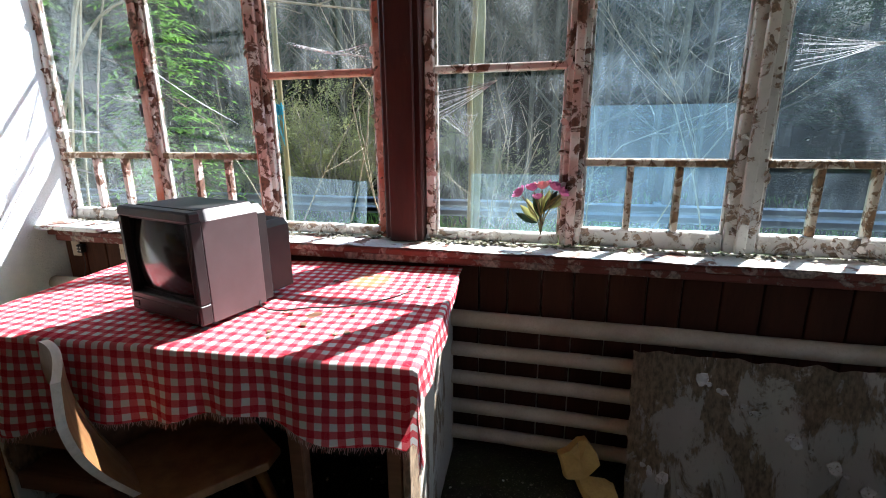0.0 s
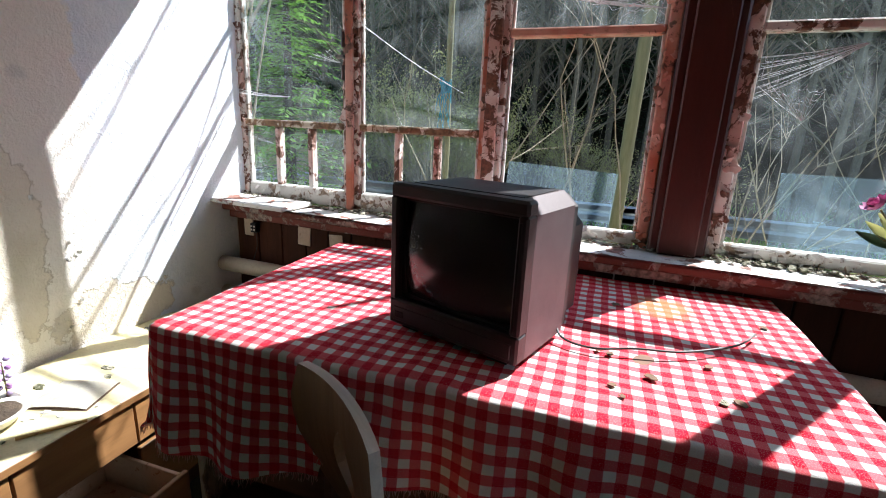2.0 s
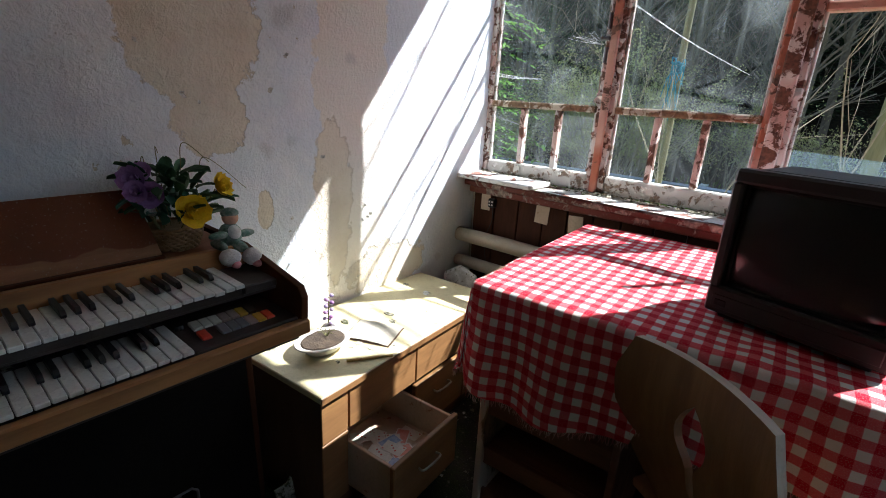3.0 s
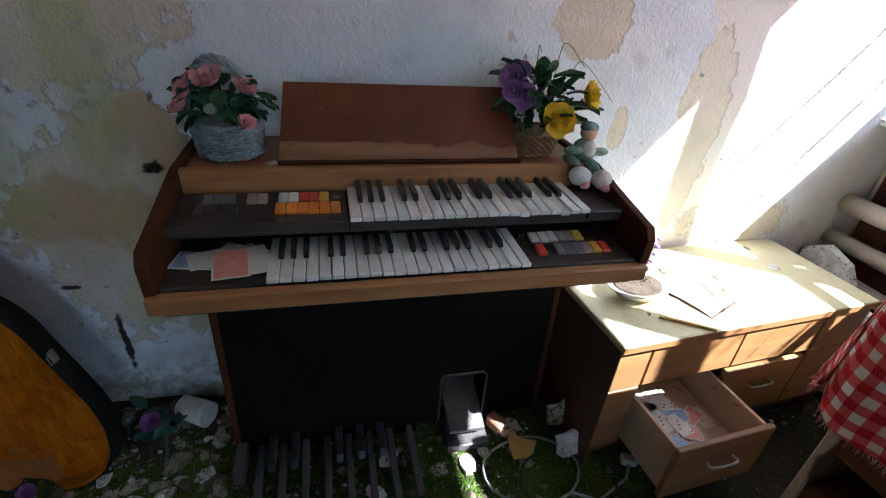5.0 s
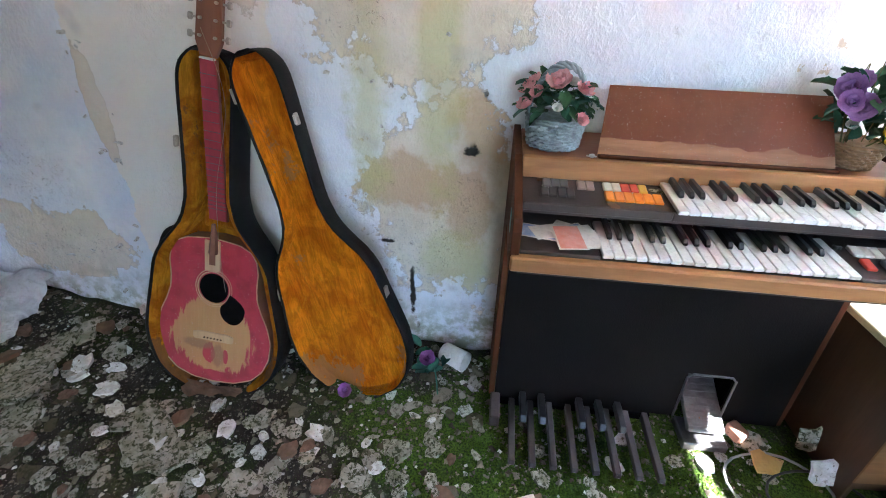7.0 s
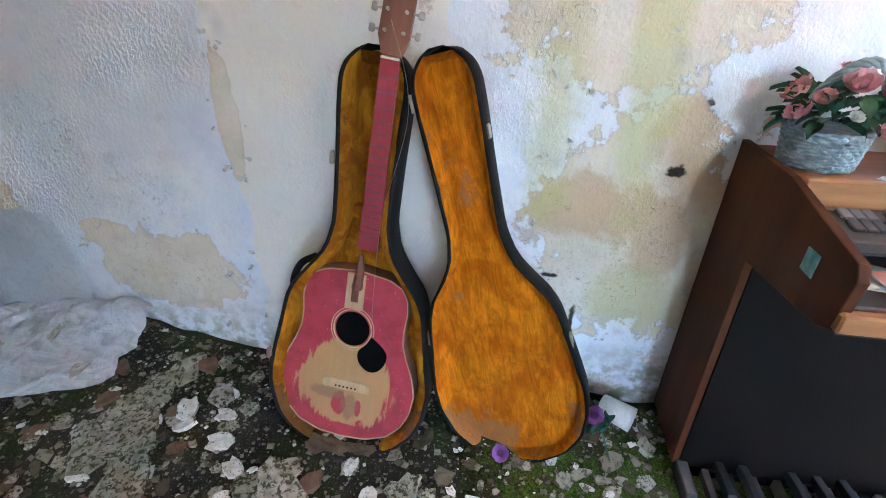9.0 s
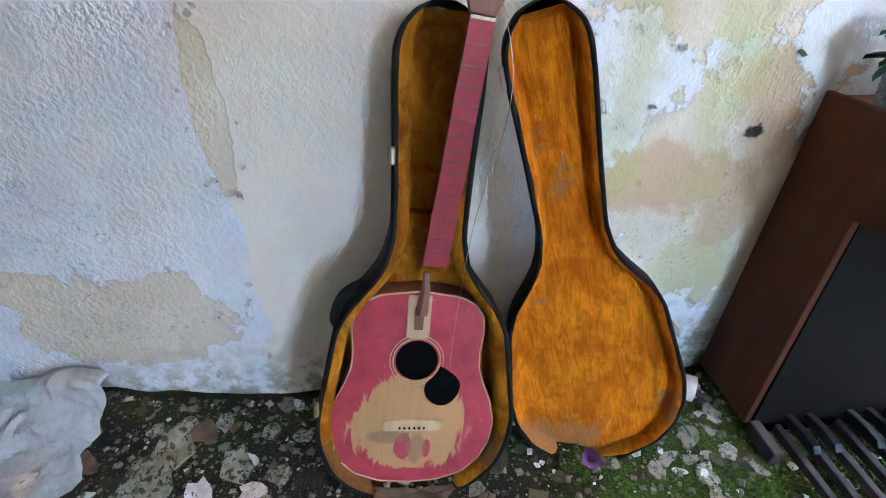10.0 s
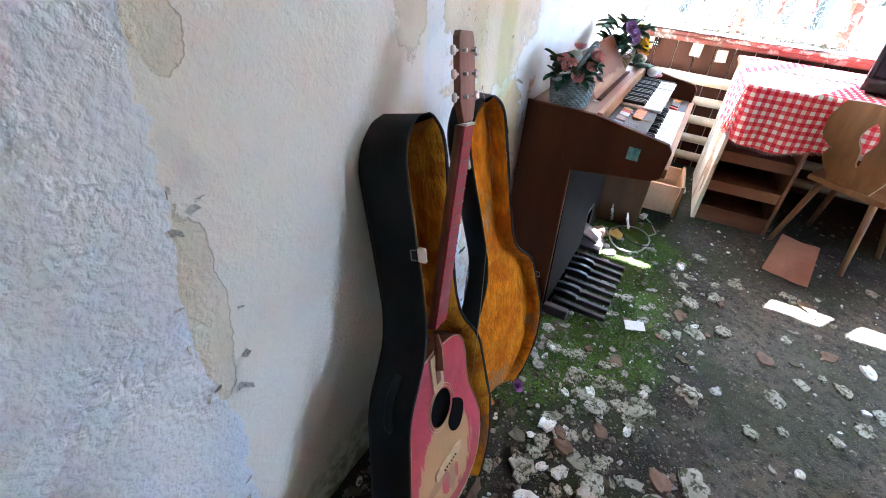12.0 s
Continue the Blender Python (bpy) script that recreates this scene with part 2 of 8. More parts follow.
def floor_material():
    """Wet dark earth and rotten lino with moss near the old organ."""
    m, nt, b = material("rotten_floor", 0.9, 0, 0.3)
    v = coords(nt)
    x, y = axis_of(nt, v, 0), axis_of(nt, v, 1)
    n1, n2, n3 = speckle(nt, v, 3.0, 6, 0.65), speckle(nt, v, 28.0, 5, 0.7), speckle(nt, v, 160.0, 3, 0.6)
    dusty = step(nt, calc(nt, "ADD", x, calc(nt, "MULTIPLY", calc(nt, "SUBTRACT", n1, 0.5), 0.8)), 0.55, 1.15)
    dusty = calc(nt, "MULTIPLY", dusty, calc(nt, "SUBTRACT", 1.0, step(nt, y, -1.6, -1.0)))
    earth = blend(nt, step(nt, n1, 0.35, 0.65), (0.016, 0.013, 0.009), (0.046, 0.038, 0.027))
    earth = blend(nt, dusty, earth, blend(nt, step(nt, n1, 0.35, 0.65), (0.052, 0.043, 0.029), (0.098, 0.082, 0.056)))
    earth = blend(nt, step(nt, n2, 0.32, 0.56), (0.013, 0.011, 0.008), earth)
    grit = step(nt, n3, 0.62, 0.68)
    earth = blend(nt, calc(nt, "MULTIPLY", grit, 0.7), earth, (0.38, 0.35, 0.30))
    a = calc(nt, "DIVIDE", calc(nt, "SUBTRACT", x, 0.42), 0.36)
    c = calc(nt, "DIVIDE", calc(nt, "ADD", y, 2.05), 0.95)
    d = calc(nt, "SQRT", calc(nt, "ADD", calc(nt, "MULTIPLY", a, a), calc(nt, "MULTIPLY", c, c)))
    d = calc(nt, "ADD", d, calc(nt, "MULTIPLY", calc(nt, "SUBTRACT", n1, 0.5), 1.6))
    d = calc(nt, "ADD", d, calc(nt, "MULTIPLY", calc(nt, "SUBTRACT", n2, 0.5), 0.9))
    moss = calc(nt, "SUBTRACT", 1.0, step(nt, d, 0.75, 1.05))
    thin = calc(nt, "MULTIPLY", step(nt, speckle(nt, v, 2.6, 7, 0.75), 0.46, 0.56), calc(nt, "SUBTRACT", 0.75, calc(nt, "MULTIPLY", step(nt, x, 0.6, 1.3), 0.35)))
    green = blend(nt, step(nt, n3, 0.35, 0.65), (0.016, 0.034, 0.003), (0.075, 0.130, 0.010))
    col = blend(nt, thin, earth, blend(nt, step(nt, n3, 0.35, 0.65), (0.010, 0.016, 0.003), (0.038, 0.056, 0.008)))
    col = blend(nt, moss, col, green)
    put(nt, col, b.inputs["Base Color"])
    h = calc(nt, "ADD", calc(nt, "MULTIPLY", n3, 1.0), calc(nt, "MULTIPLY", n2, 0.8))
    relief(nt, b, h, 0.9, 0.006)
    return m


def gingham():
    """Red and white checked cotton, by the distances along the cloth."""
    m, nt, b = material("gingham_cloth", 0.95, 0, 0.1)
    uv = coords(nt, "UV")
    wav = speckle(nt, uv, 9, 3)

    def bands(k):
        s = calc(nt, "ADD", axis_of(nt, uv, k), calc(nt, "MULTIPLY", wav, 0.012))
        f = calc(nt, "FRACT", calc(nt, "DIVIDE", s, 0.042))
        return calc(nt, "MULTIPLY", step(nt, f, 0.0, 0.05), calc(nt, "SUBTRACT", 1.0, step(nt, f, 0.5, 0.55)))

    u, w = bands(0), bands(1)
    both = calc(nt, "MULTIPLY", u, w)
    one = calc(nt, "MAXIMUM", u, w)
    thread = speckle(nt, uv, 420, 2, 0.5)
    white = blend(nt, step(nt, speckle(nt, uv, 5, 6, 0.7), 0.45, 0.75), (0.82, 0.80, 0.78), (0.74, 0.68, 0.60))
    col = blend(nt, one, white, (0.72, 0.12, 0.14))
    col = blend(nt, both, col, (0.58, 0.008, 0.030))
    col = blend(nt, calc(nt, "MULTIPLY", step(nt, thread, 0.5, 0.7), 0.3), col, (0.75, 0.5, 0.48))
    # a brownish water stain and faded spots
    au = calc(nt, "SUBTRACT", axis_of(nt, uv, 0), 1.17)
    av = calc(nt, "SUBTRACT", axis_of(nt, uv, 1), 0.63)
    d = calc(nt, "SQRT", calc(nt, "ADD", calc(nt, "MULTIPLY", au, au), calc(nt, "MULTIPLY", av, av)))
    d = calc(nt, "ADD", d, calc(nt, "MULTIPLY", calc(nt, "SUBTRACT", speckle(nt, uv, 12, 4), 0.5), 0.12))
    stain = calc(nt, "MULTIPLY", calc(nt, "SUBTRACT", 1.0, step(nt, d, 0.05, 0.11)), 0.55)
    col = blend(nt, stain, col, (0.50, 0.28, 0.10))
    put(nt, col, b.inputs["Base Color"])
    thin = nt.nodes.new("ShaderNodeBsdfTranslucent")
    put(nt, col, thin.inputs[0])
    both_sides = nt.nodes.new("ShaderNodeMixShader")
    both_sides.inputs[0].default_value = 0.15
    nt.links.new(b.outputs[0], both_sides.inputs[1])
    nt.links.new(thin.outputs[0], both_sides.inputs[2])
    nt.links.new(both_sides.outputs[0], nt.nodes["Material Output"].inputs["Surface"])
    relief(nt, b, calc(nt, "ADD", thread, calc(nt, "MULTIPLY", speckle(nt, uv, 30, 4), 0.8)), 0.5, 0.002)
    return m


def dusty_glass(name, dust=0.12, patchy=0.25, tint=(0.90, 0.96, 0.97), haze=(0.75, 0.80, 0.82)):
    m, nt, b = material(name, 0.9)
    v = coords(nt, "Object", (1, 1, 1), per_object(nt))
    clear = nt.nodes.new("ShaderNodeBsdfTransparent")
    clear.inputs[0].default_value = (*tint, 1)
    gloss = nt.nodes.new("ShaderNodeBsdfGlossy")
    gloss.inputs["Roughness"].default_value = 0.03
    fres = nt.nodes.new("ShaderNodeFresnel")
    fres.inputs[0].default_value = 1.45
    pane = nt.nodes.new("ShaderNodeMixShader")
    put(nt, calc(nt, "MULTIPLY", fres.outputs[0], 0.16), pane.inputs[0])
    nt.links.new(clear.outputs[0], pane.inputs[1])
    nt.links.new(gloss.outputs[0], pane.inputs[2])
    film = nt.nodes.new("ShaderNodeBsdfTranslucent")
    film.inputs[0].default_value = (*haze, 1)
    n = speckle(nt, v, 2.6, 6, 0.65, 0.8)
    fine = speckle(nt, v, 140, 3, 0.7)
    streak = speckle(nt, coords(nt, "Object", (14, 1, 1.2), per_object(nt)), 3, 4)
    f = calc(nt, "ADD", dust, calc(nt, "MULTIPLY", step(nt, n, 0.45, 0.75), patchy))
    f = calc(nt, "ADD", f, calc(nt, "MULTIPLY", step(nt, fine, 0.62, 0.72), 0.05))
    f = calc(nt, "ADD", f, calc(nt, "MULTIPLY", step(nt, streak, 0.55, 0.8), 0.03), True)
    top = nt.nodes.new("ShaderNodeMixShader")
    put(nt, f, top.inputs[0])
    nt.links.new(pane.outputs[0], top.inputs[1])
    nt.links.new(film.outputs[0], top.inputs[2])
    nt.links.new(top.outputs[0], nt.nodes["Material Output"].inputs["Surface"])
    return m


def guitar_top():
    """Red lacquer flaked from the spruce top below the sound hole."""
    m, nt, b = material("flaked_red_lacquer", 0.45)
    v = coords(nt)
    x, z = axis_of(nt, v, 1), axis_of(nt, v, 2)
    n = speckle(nt, coords(nt, "Object", (1, 3.5, 1)), 9, 7, 0.7, 0.5)
    a = calc(nt, "DIVIDE", calc(nt, "SUBTRACT", x, -0.005), 0.165)
    c = calc(nt, "DIVIDE", calc(nt, "SUBTRACT", z, 0.165), 0.150)
    d = calc(nt, "SQRT", calc(nt, "ADD", calc(nt, "MULTIPLY", a, a), calc(nt, "MULTIPLY", c, c)))
    d = calc(nt, "ADD", d, calc(nt, "MULTIPLY", calc(nt, "SUBTRACT", n, 0.5), 0.8))

    def blot(cx, cz, rx, rz, lo=0.8, hi=1.0):
        p, q = calc(nt, "DIVIDE", calc(nt, "SUBTRACT", x, cx), rx), calc(nt, "DIVIDE", calc(nt, "SUBTRACT", z, cz), rz)
        r = calc(nt, "SQRT", calc(nt, "ADD", calc(nt, "MULTIPLY", p, p), calc(nt, "MULTIPLY", q, q)))
        return calc(nt, "SUBTRACT", 1.0, step(nt, calc(nt, "ADD", r, calc(nt, "MULTIPLY", calc(nt, "SUBTRACT", n, 0.5), 1.3)), lo, hi))

    red = step(nt, d, 0.84, 0.92)
    red = calc(nt, "MAXIMUM", red, calc(nt, "MAXIMUM", blot(-0.020, 0.105, 0.026, 0.040, 0.85, 0.95), calc(nt, "MAXIMUM", blot(0.042, 0.100, 0.012, 0.034, 0.85, 0.95), blot(0.0, 0.022, 0.10, 0.022, 0.85, 0.95))))
    grain = speckle(nt, coords(nt, "Object", (1, 22, 1)), 7, 6, 0.7, 0.4)
    bare = blend(nt, step(nt, grain, 0.35, 0.65), (0.45, 0.265, 0.11), (0.425, 0.24, 0.097))
    dull = blend(nt, step(nt, speckle(nt, v, 14, 5), 0.4, 0.7), (0.40, 0.040, 0.060), (0.28, 0.027, 0.042))
    patch = calc(nt, "MULTIPLY", calc(nt, "MAXIMUM", blot(0.016, 0.098, 0.030, 0.052, 0.6, 1.0), blot(-0.06, 0.135, 0.06, 0.022, 0.6, 1.1)), 0.7)
    col = blend(nt, red, bare, dull)
    col = blend(nt, patch, col, (0.25, 0.135, 0.075))
    col = blend(nt, calc(nt, "MULTIPLY", step(nt, speckle(nt, v, 170, 2), 0.68, 0.72), 0.6), col, (0.6, 0.5, 0.4))
    put(nt, col, b.inputs["Base Color"])
    relief(nt, b, calc(nt, "ADD", red, calc(nt, "MULTIPLY", grain, 0.2)), 0.4, 0.002)
    return m


def plush(name, c1, c2, bald):
    m, nt, b = material(name, 0.95, 0, 0.1)
    v = coords(nt)
    n = speckle(nt, v, 7, 6, 0.65, 0.7)
    pile = speckle(nt, coords(nt, "Object", (1, 1, 0.22)), 46, 5, 0.7, 1.6)
    col = blend(nt, step(nt, n, 0.38, 0.62), c1, c2)
    col = blend(nt, calc(nt, "MULTIPLY", step(nt, speckle(nt, coords(nt, "Object", (1, 1, 0.35)), 11, 6, 0.75, 1.5), 0.56, 0.66), 0.6), col, tuple(min(0.8, k * 1.25 + 0.008) for k in c2))
    col = blend(nt, calc(nt, "MULTIPLY", step(nt, pile, 0.40, 0.62), 0.5), col, tuple(k * 0.45 for k in c1))
    low = calc(nt, "MULTIPLY", calc(nt, "SUBTRACT", 1.0, step(nt, axis_of(nt, v, 2), 0.10, 0.24)), 0.20)
    low = calc(nt, "MULTIPLY", low, calc(nt, "SUBTRACT", 1.0, step(nt, axis_of(nt, v, 1), -0.08, 0.06)))
    worn = step(nt, calc(nt, "ADD", speckle(nt, v, 4.3, 7, 0.7, 0.4), low), 0.58, 0.61)
    dark = calc(nt, "MULTIPLY", step(nt, speckle(nt, coords(nt, "Object", (1, 1, 0.45)), 3.4, 6, 0.72, 1.2), 0.50, 0.66), 0.75)
    col = blend(nt, dark, col, tuple(k * 0.42 for k in c1))
    col = blend(nt, calc(nt, "MULTIPLY", worn, 0.8), col, bald)
    put(nt, col, b.inputs["Base Color"])
    relief(nt, b, calc(nt, "ADD", pile, calc(nt, "MULTIPLY", n, 1.6)), 1.0, 0.010)
    return m


M_WALL, M_FLOOR, M_CLOTH, M_GTOP = wall_material(), floor_material(), gingham(), guitar_top()
M_PLAIN_WALL = plain("old_plaster", (0.62, 0.60, 0.55), (0.50, 0.47, 0.41), 2.5, 0.9, 0, 0.4, 110, (0.30, 0.27, 0.21), 0.66)
M_CEIL = plain("stained_ceiling", (0.66, 0.64, 0.60), (0.52, 0.49, 0.43), 2.0, 0.9, 0, 0.3, 90, (0.33, 0.27, 0.19), 0.68)
M_PANEL = plain("dark_brown_boards", (0.040, 0.014, 0.008), (0.068, 0.025, 0.014), 9, 0.75, 0, 0.3, 90, (0.17, 0.10, 0.07), 0.72, 0.15, "Object", (1, 1, 0.15))
M_POST = plain("red_brown_paint", (0.062, 0.011, 0.007), (0.036, 0.008, 0.006), 6, 0.5, 0, 0.3, 80, (0.20, 0.10, 0.07), 0.70, 0.4, "Object", (1, 1, 0.2))
M_FRAME_W = peeling("peeling_white_paint", (0.74, 0.72, 0.67), (0.38, 0.28, 0.20), 0.45, 13)
M_FRAME_P = peeling("peeling_pink_paint", (0.60, 0.40, 0.34), (0.20, 0.09, 0.055), 0.48, 16, 0.75, (0.74, 0.70, 0.65))
M_FRAME_R = peeling("peeling_rust_paint", (0.42, 0.13, 0.07), (0.20, 0.11, 0.07), 0.44, 11, 0.7, (0.60, 0.36, 0.28))
M_BAR = peeling("bare_glazing_bar", (0.60, 0.52, 0.40), (0.27, 0.16, 0.08), 0.52, 16)
M_SILL = peeling("flaking_sill_paint", (0.78, 0.76, 0.72), (0.30, 0.13, 0.09), 0.44, 8)
M_SILL_EDGE = peeling("sill_edge_paint", (0.17, 0.040, 0.027), (0.44, 0.34, 0.28), 0.47, 10)
M_GLASS = dusty_glass("dusty_window_glass", 0.007, 0.045)
M_GLASS_DIRTY = dusty_glass("milky_window_glass", 0.009, 0.036, (0.86, 0.95, 0.98), (0.52, 0.68, 0.82))
M_GLASS_CLEAN = dusty_glass("loose_glass", 0.035, 0.03, (0.82, 0.94, 0.97), (0.58, 0.72, 0.84))
M_GLASS_SHEET = dusty_glass("milky_loose_glass", 0.040, 0.035, (0.78, 0.92, 0.98), (0.50, 0.68, 0.86))
M_PIPE = plain("cream_pipe_paint", (0.47, 0.41, 0.33), (0.36, 0.30, 0.23), 6, 0.5, 0, 0.2, 100, (0.26, 0.15, 0.09), 0.66)
M_DESK = wood("brown_desk_wood", (0.20, 0.095, 0.05), (0.12, 0.055, 0.03), "x", 0.55)
M_DESK_SIDE = peeling("worn_white_panel", (0.60, 0.55, 0.46), (0.34, 0.24, 0.15), 0.46, 5, 0.8, None, (1, 1, 0.4))
M_CHAIR = wood("pale_chair_wood", (0.27, 0.135, 0.052), (0.17, 0.080, 0.032), "z", 0.5, 14)
M_CHAIR_EDGE = wood("pale_chair_edge", (0.60, 0.54, 0.46), (0.45, 0.37, 0.28), "x", 0.6, 14)
M_TV = plain("charcoal_plastic", (0.022, 0.020, 0.021), (0.032, 0.029, 0.029), 5, 0.42, 0, 0.12, 500, (0.075, 0.068, 0.064), 0.74, 0.4)
# Sides carry sunlight and the red cloth's glow in their colour.
M_TV_SIDE = plain("dusty_sunlit_plastic", (0.105, 0.078, 0.080), (0.085, 0.062, 0.064), 5, 0.45, 0, 0.12, 500, (0.17, 0.145, 0.14), 0.72)
M_TV_DARK = plain("black_plastic", (0.006, 0.006, 0.006), (0.010, 0.010, 0.010), 8, 0.45, 0, 0.1, 300, None, 0.6, 0.25)
M_SCREEN = plain("dark_tube_glass", (0.022, 0.024, 0.024), (0.028, 0.030, 0.030), 4, 0.14, 0, 0.0, 200, None, 0.6, 0.6)
M_CABLE = plain("black_rubber", (0.02, 0.02, 0.02), (0.035, 0.033, 0.03), 20, 0.5, 0, 0.1, 200)
M_CABLE_G = plain("grey_cable", (0.25, 0.25, 0.25), (0.34, 0.34, 0.33), 20, 0.5, 0, 0.1, 200)
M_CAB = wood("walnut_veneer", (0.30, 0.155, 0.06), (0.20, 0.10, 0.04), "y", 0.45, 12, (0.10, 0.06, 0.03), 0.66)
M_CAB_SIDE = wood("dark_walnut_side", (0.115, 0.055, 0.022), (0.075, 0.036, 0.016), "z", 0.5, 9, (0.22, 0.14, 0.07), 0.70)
M_CAB_TOP = plain("yellowed_laminate", (0.68, 0.61, 0.36), (0.60, 0.54, 0.33), 4, 0.5, 0, 0.2, 90, (0.42, 0.35, 0.20), 0.64)
M_DRAWER_IN = plain("drawer_board", (0.58, 0.47, 0.36), (0.50, 0.38, 0.28), 7, 0.7, 0, 0.2, 90, (0.34, 0.20, 0.12), 0.62)
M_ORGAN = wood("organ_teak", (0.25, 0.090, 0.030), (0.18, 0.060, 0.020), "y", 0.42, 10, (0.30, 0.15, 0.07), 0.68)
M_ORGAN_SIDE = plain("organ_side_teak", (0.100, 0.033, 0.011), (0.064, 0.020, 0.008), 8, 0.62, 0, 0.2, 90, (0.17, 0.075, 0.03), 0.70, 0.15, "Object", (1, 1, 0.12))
M_ORGAN_RAIL = wood("organ_oak_rail", (0.42, 0.20, 0.072), (0.25, 0.11, 0.038), "y", 0.45, 22, (0.13, 0.06, 0.03), 0.66)
M_ORGAN_DARK = plain("organ_black_board", (0.0055, 0.0040, 0.0033), (0.010, 0.0072, 0.006), 5, 0.75, 0, 0.2, 170, (0.12, 0.10, 0.085), 0.75, 0.12)
M_ORGAN_BLK = plain("organ_dark_panel", (0.035, 0.024, 0.020), (0.055, 0.040, 0.034), 8, 0.5, 0, 0.2, 180, (0.16, 0.14, 0.12), 0.72)
M_KEY_W = plain("ivory_key", (0.78, 0.77, 0.73), (0.70, 0.69, 0.64), 10, 0.28, 0, 0.05, 150, (0.45, 0.42, 0.36), 0.74)
M_KEY_B = plain("ebony_key", (0.015, 0.015, 0.016), (0.03, 0.03, 0.032), 20, 0.35, 0, 0.1, 200, (0.12, 0.11, 0.10), 0.72)
M_TAB_O = plain("orange_tab", (0.80, 0.25, 0.02), (0.72, 0.20, 0.02), 20, 0.35, 0, 0.05)
M_TAB_R = plain("red_tab", (0.62, 0.07, 0.03), (0.52, 0.05, 0.03), 20, 0.35, 0, 0.05)
M_TAB_Y = plain("yellow_tab", (0.68, 0.42, 0.05), (0.60, 0.36, 0.05), 20, 0.35, 0, 0.05)
M_TAB_G = plain("grey_tab", (0.17, 0.16, 0.165), (0.13, 0.12, 0.12), 20, 0.4, 0, 0.05)
M_TAB_W = plain("cream_tab", (0.66, 0.62, 0.56), (0.58, 0.54, 0.48), 20, 0.35, 0, 0.05)
M_TAB_P = plain("pinkish_tab", (0.40, 0.28, 0.24), (0.34, 0.24, 0.21), 20, 0.4, 0, 0.05)
M_TAB_D = plain("dark_tab", (0.07, 0.055, 0.05), (0.05, 0.04, 0.038), 20, 0.4, 0, 0.05)
M_CHROME = plain("tarnished_metal", (0.55, 0.52, 0.47), (0.42, 0.38, 0.32), 25, 0.35, 0.9, 0.2, 200, (0.25, 0.16, 0.09), 0.66)
M_IRON = plain("dull_iron", (0.18, 0.17, 0.17), (0.12, 0.11, 0.11), 20, 0.5, 0.7, 0.3, 150, (0.20, 0.10, 0.05), 0.64)
M_PEDAL = plain("pedal_plastic", (0.048, 0.038, 0.038), (0.075, 0.060, 0.058), 12, 0.6, 0, 0.2, 150, (0.26, 0.24, 0.22), 0.66)
M_WICKER_B = plain("painted_wicker", (0.33, 0.40, 0.42), (0.19, 0.24, 0.25), 45, 0.7, 0, 0.4, 160, (0.14, 0.15, 0.13), 0.62)
M_WICKER = plain("brown_wicker", (0.32, 0.20, 0.10), (0.22, 0.13, 0.06), 30, 0.6, 0, 0.4, 160, (0.08, 0.05, 0.03), 0.62)
M_LEAF = plain("fabric_leaf", (0.022, 0.070, 0.028), (0.050, 0.135, 0.055), 25, 0.6, 0, 0.2, 160, (0.15, 0.17, 0.12), 0.66)
M_LEAF_T = plain("teal_leaf", (0.022, 0.095, 0.065), (0.045, 0.155, 0.10), 25, 0.6, 0, 0.2, 160, (0.14, 0.20, 0.17), 0.68)
M_PETAL_P = plain("pink_petal", (0.70, 0.27, 0.28), (0.76, 0.43, 0.42), 30, 0.7, 0, 0.15, 160, (0.45, 0.24, 0.20), 0.68)
M_PETAL_V = plain("violet_petal", (0.33, 0.16, 0.42), (0.46, 0.26, 0.52), 30, 0.7, 0, 0.15, 160, (0.18, 0.09, 0.22), 0.66)
M_PETAL_D = plain("deep_purple_petal", (0.19, 0.06, 0.24), (0.30, 0.13, 0.34), 30, 0.7, 0, 0.15, 160, (0.45, 0.33, 0.48), 0.70)
M_PETAL_Y = plain("yellow_petal", (0.86, 0.64, 0.02), (0.80, 0.52, 0.02), 30, 0.7, 0, 0.15, 160)
M_PETAL_W = plain("white_petal", (0.68, 0.68, 0.62), (0.58, 0.58, 0.50), 30, 0.7, 0, 0.15, 160)
M_PETAL_M = plain("magenta_petal", (0.52, 0.10, 0.30), (0.66, 0.24, 0.42), 30, 0.7, 0, 0.15, 160)
M_STEM = plain("dry_stem", (0.18, 0.17, 0.07), (0.12, 0.12, 0.05), 25, 0.7)
M_CASE = plain("black_case_vinyl", (0.006, 0.006, 0.0065), (0.011, 0.011, 0.011), 18, 0.6, 0, 0.4, 260, (0.035, 0.03, 0.026), 0.76, 0.2)
M_PLUSH = plush("orange_plush", (0.55, 0.140, 0.002), (0.80, 0.250, 0.004), (0.36, 0.17, 0.065))
# Case lining: its darker tones hold the shade inside the case.
M_PLUSH_IN = plush("shaded_orange_plush", (0.60, 0.25, 0.012), (0.26, 0.075, 0.004), (0.14, 0.065, 0.03))
M_NECK = plain("faded_red_fretboard", (0.38, 0.048, 0.068), (0.29, 0.035, 0.050), 9, 0.5, 0, 0.15, 120, (0.50, 0.20, 0.20), 0.68, 0.4, "Object", (1, 1, 0.3))
M_GHEAD = wood("mahogany_head", (0.22, 0.095, 0.055), (0.15, 0.06, 0.035), "z", 0.5, 10)
M_GSIDE = wood("guitar_side", (0.24, 0.10, 0.06), (0.15, 0.06, 0.04), "z", 0.45, 10)
M_GWOOD = wood("bare_spruce", (0.58, 0.42, 0.25), (0.46, 0.32, 0.18), "z", 0.6, 16)
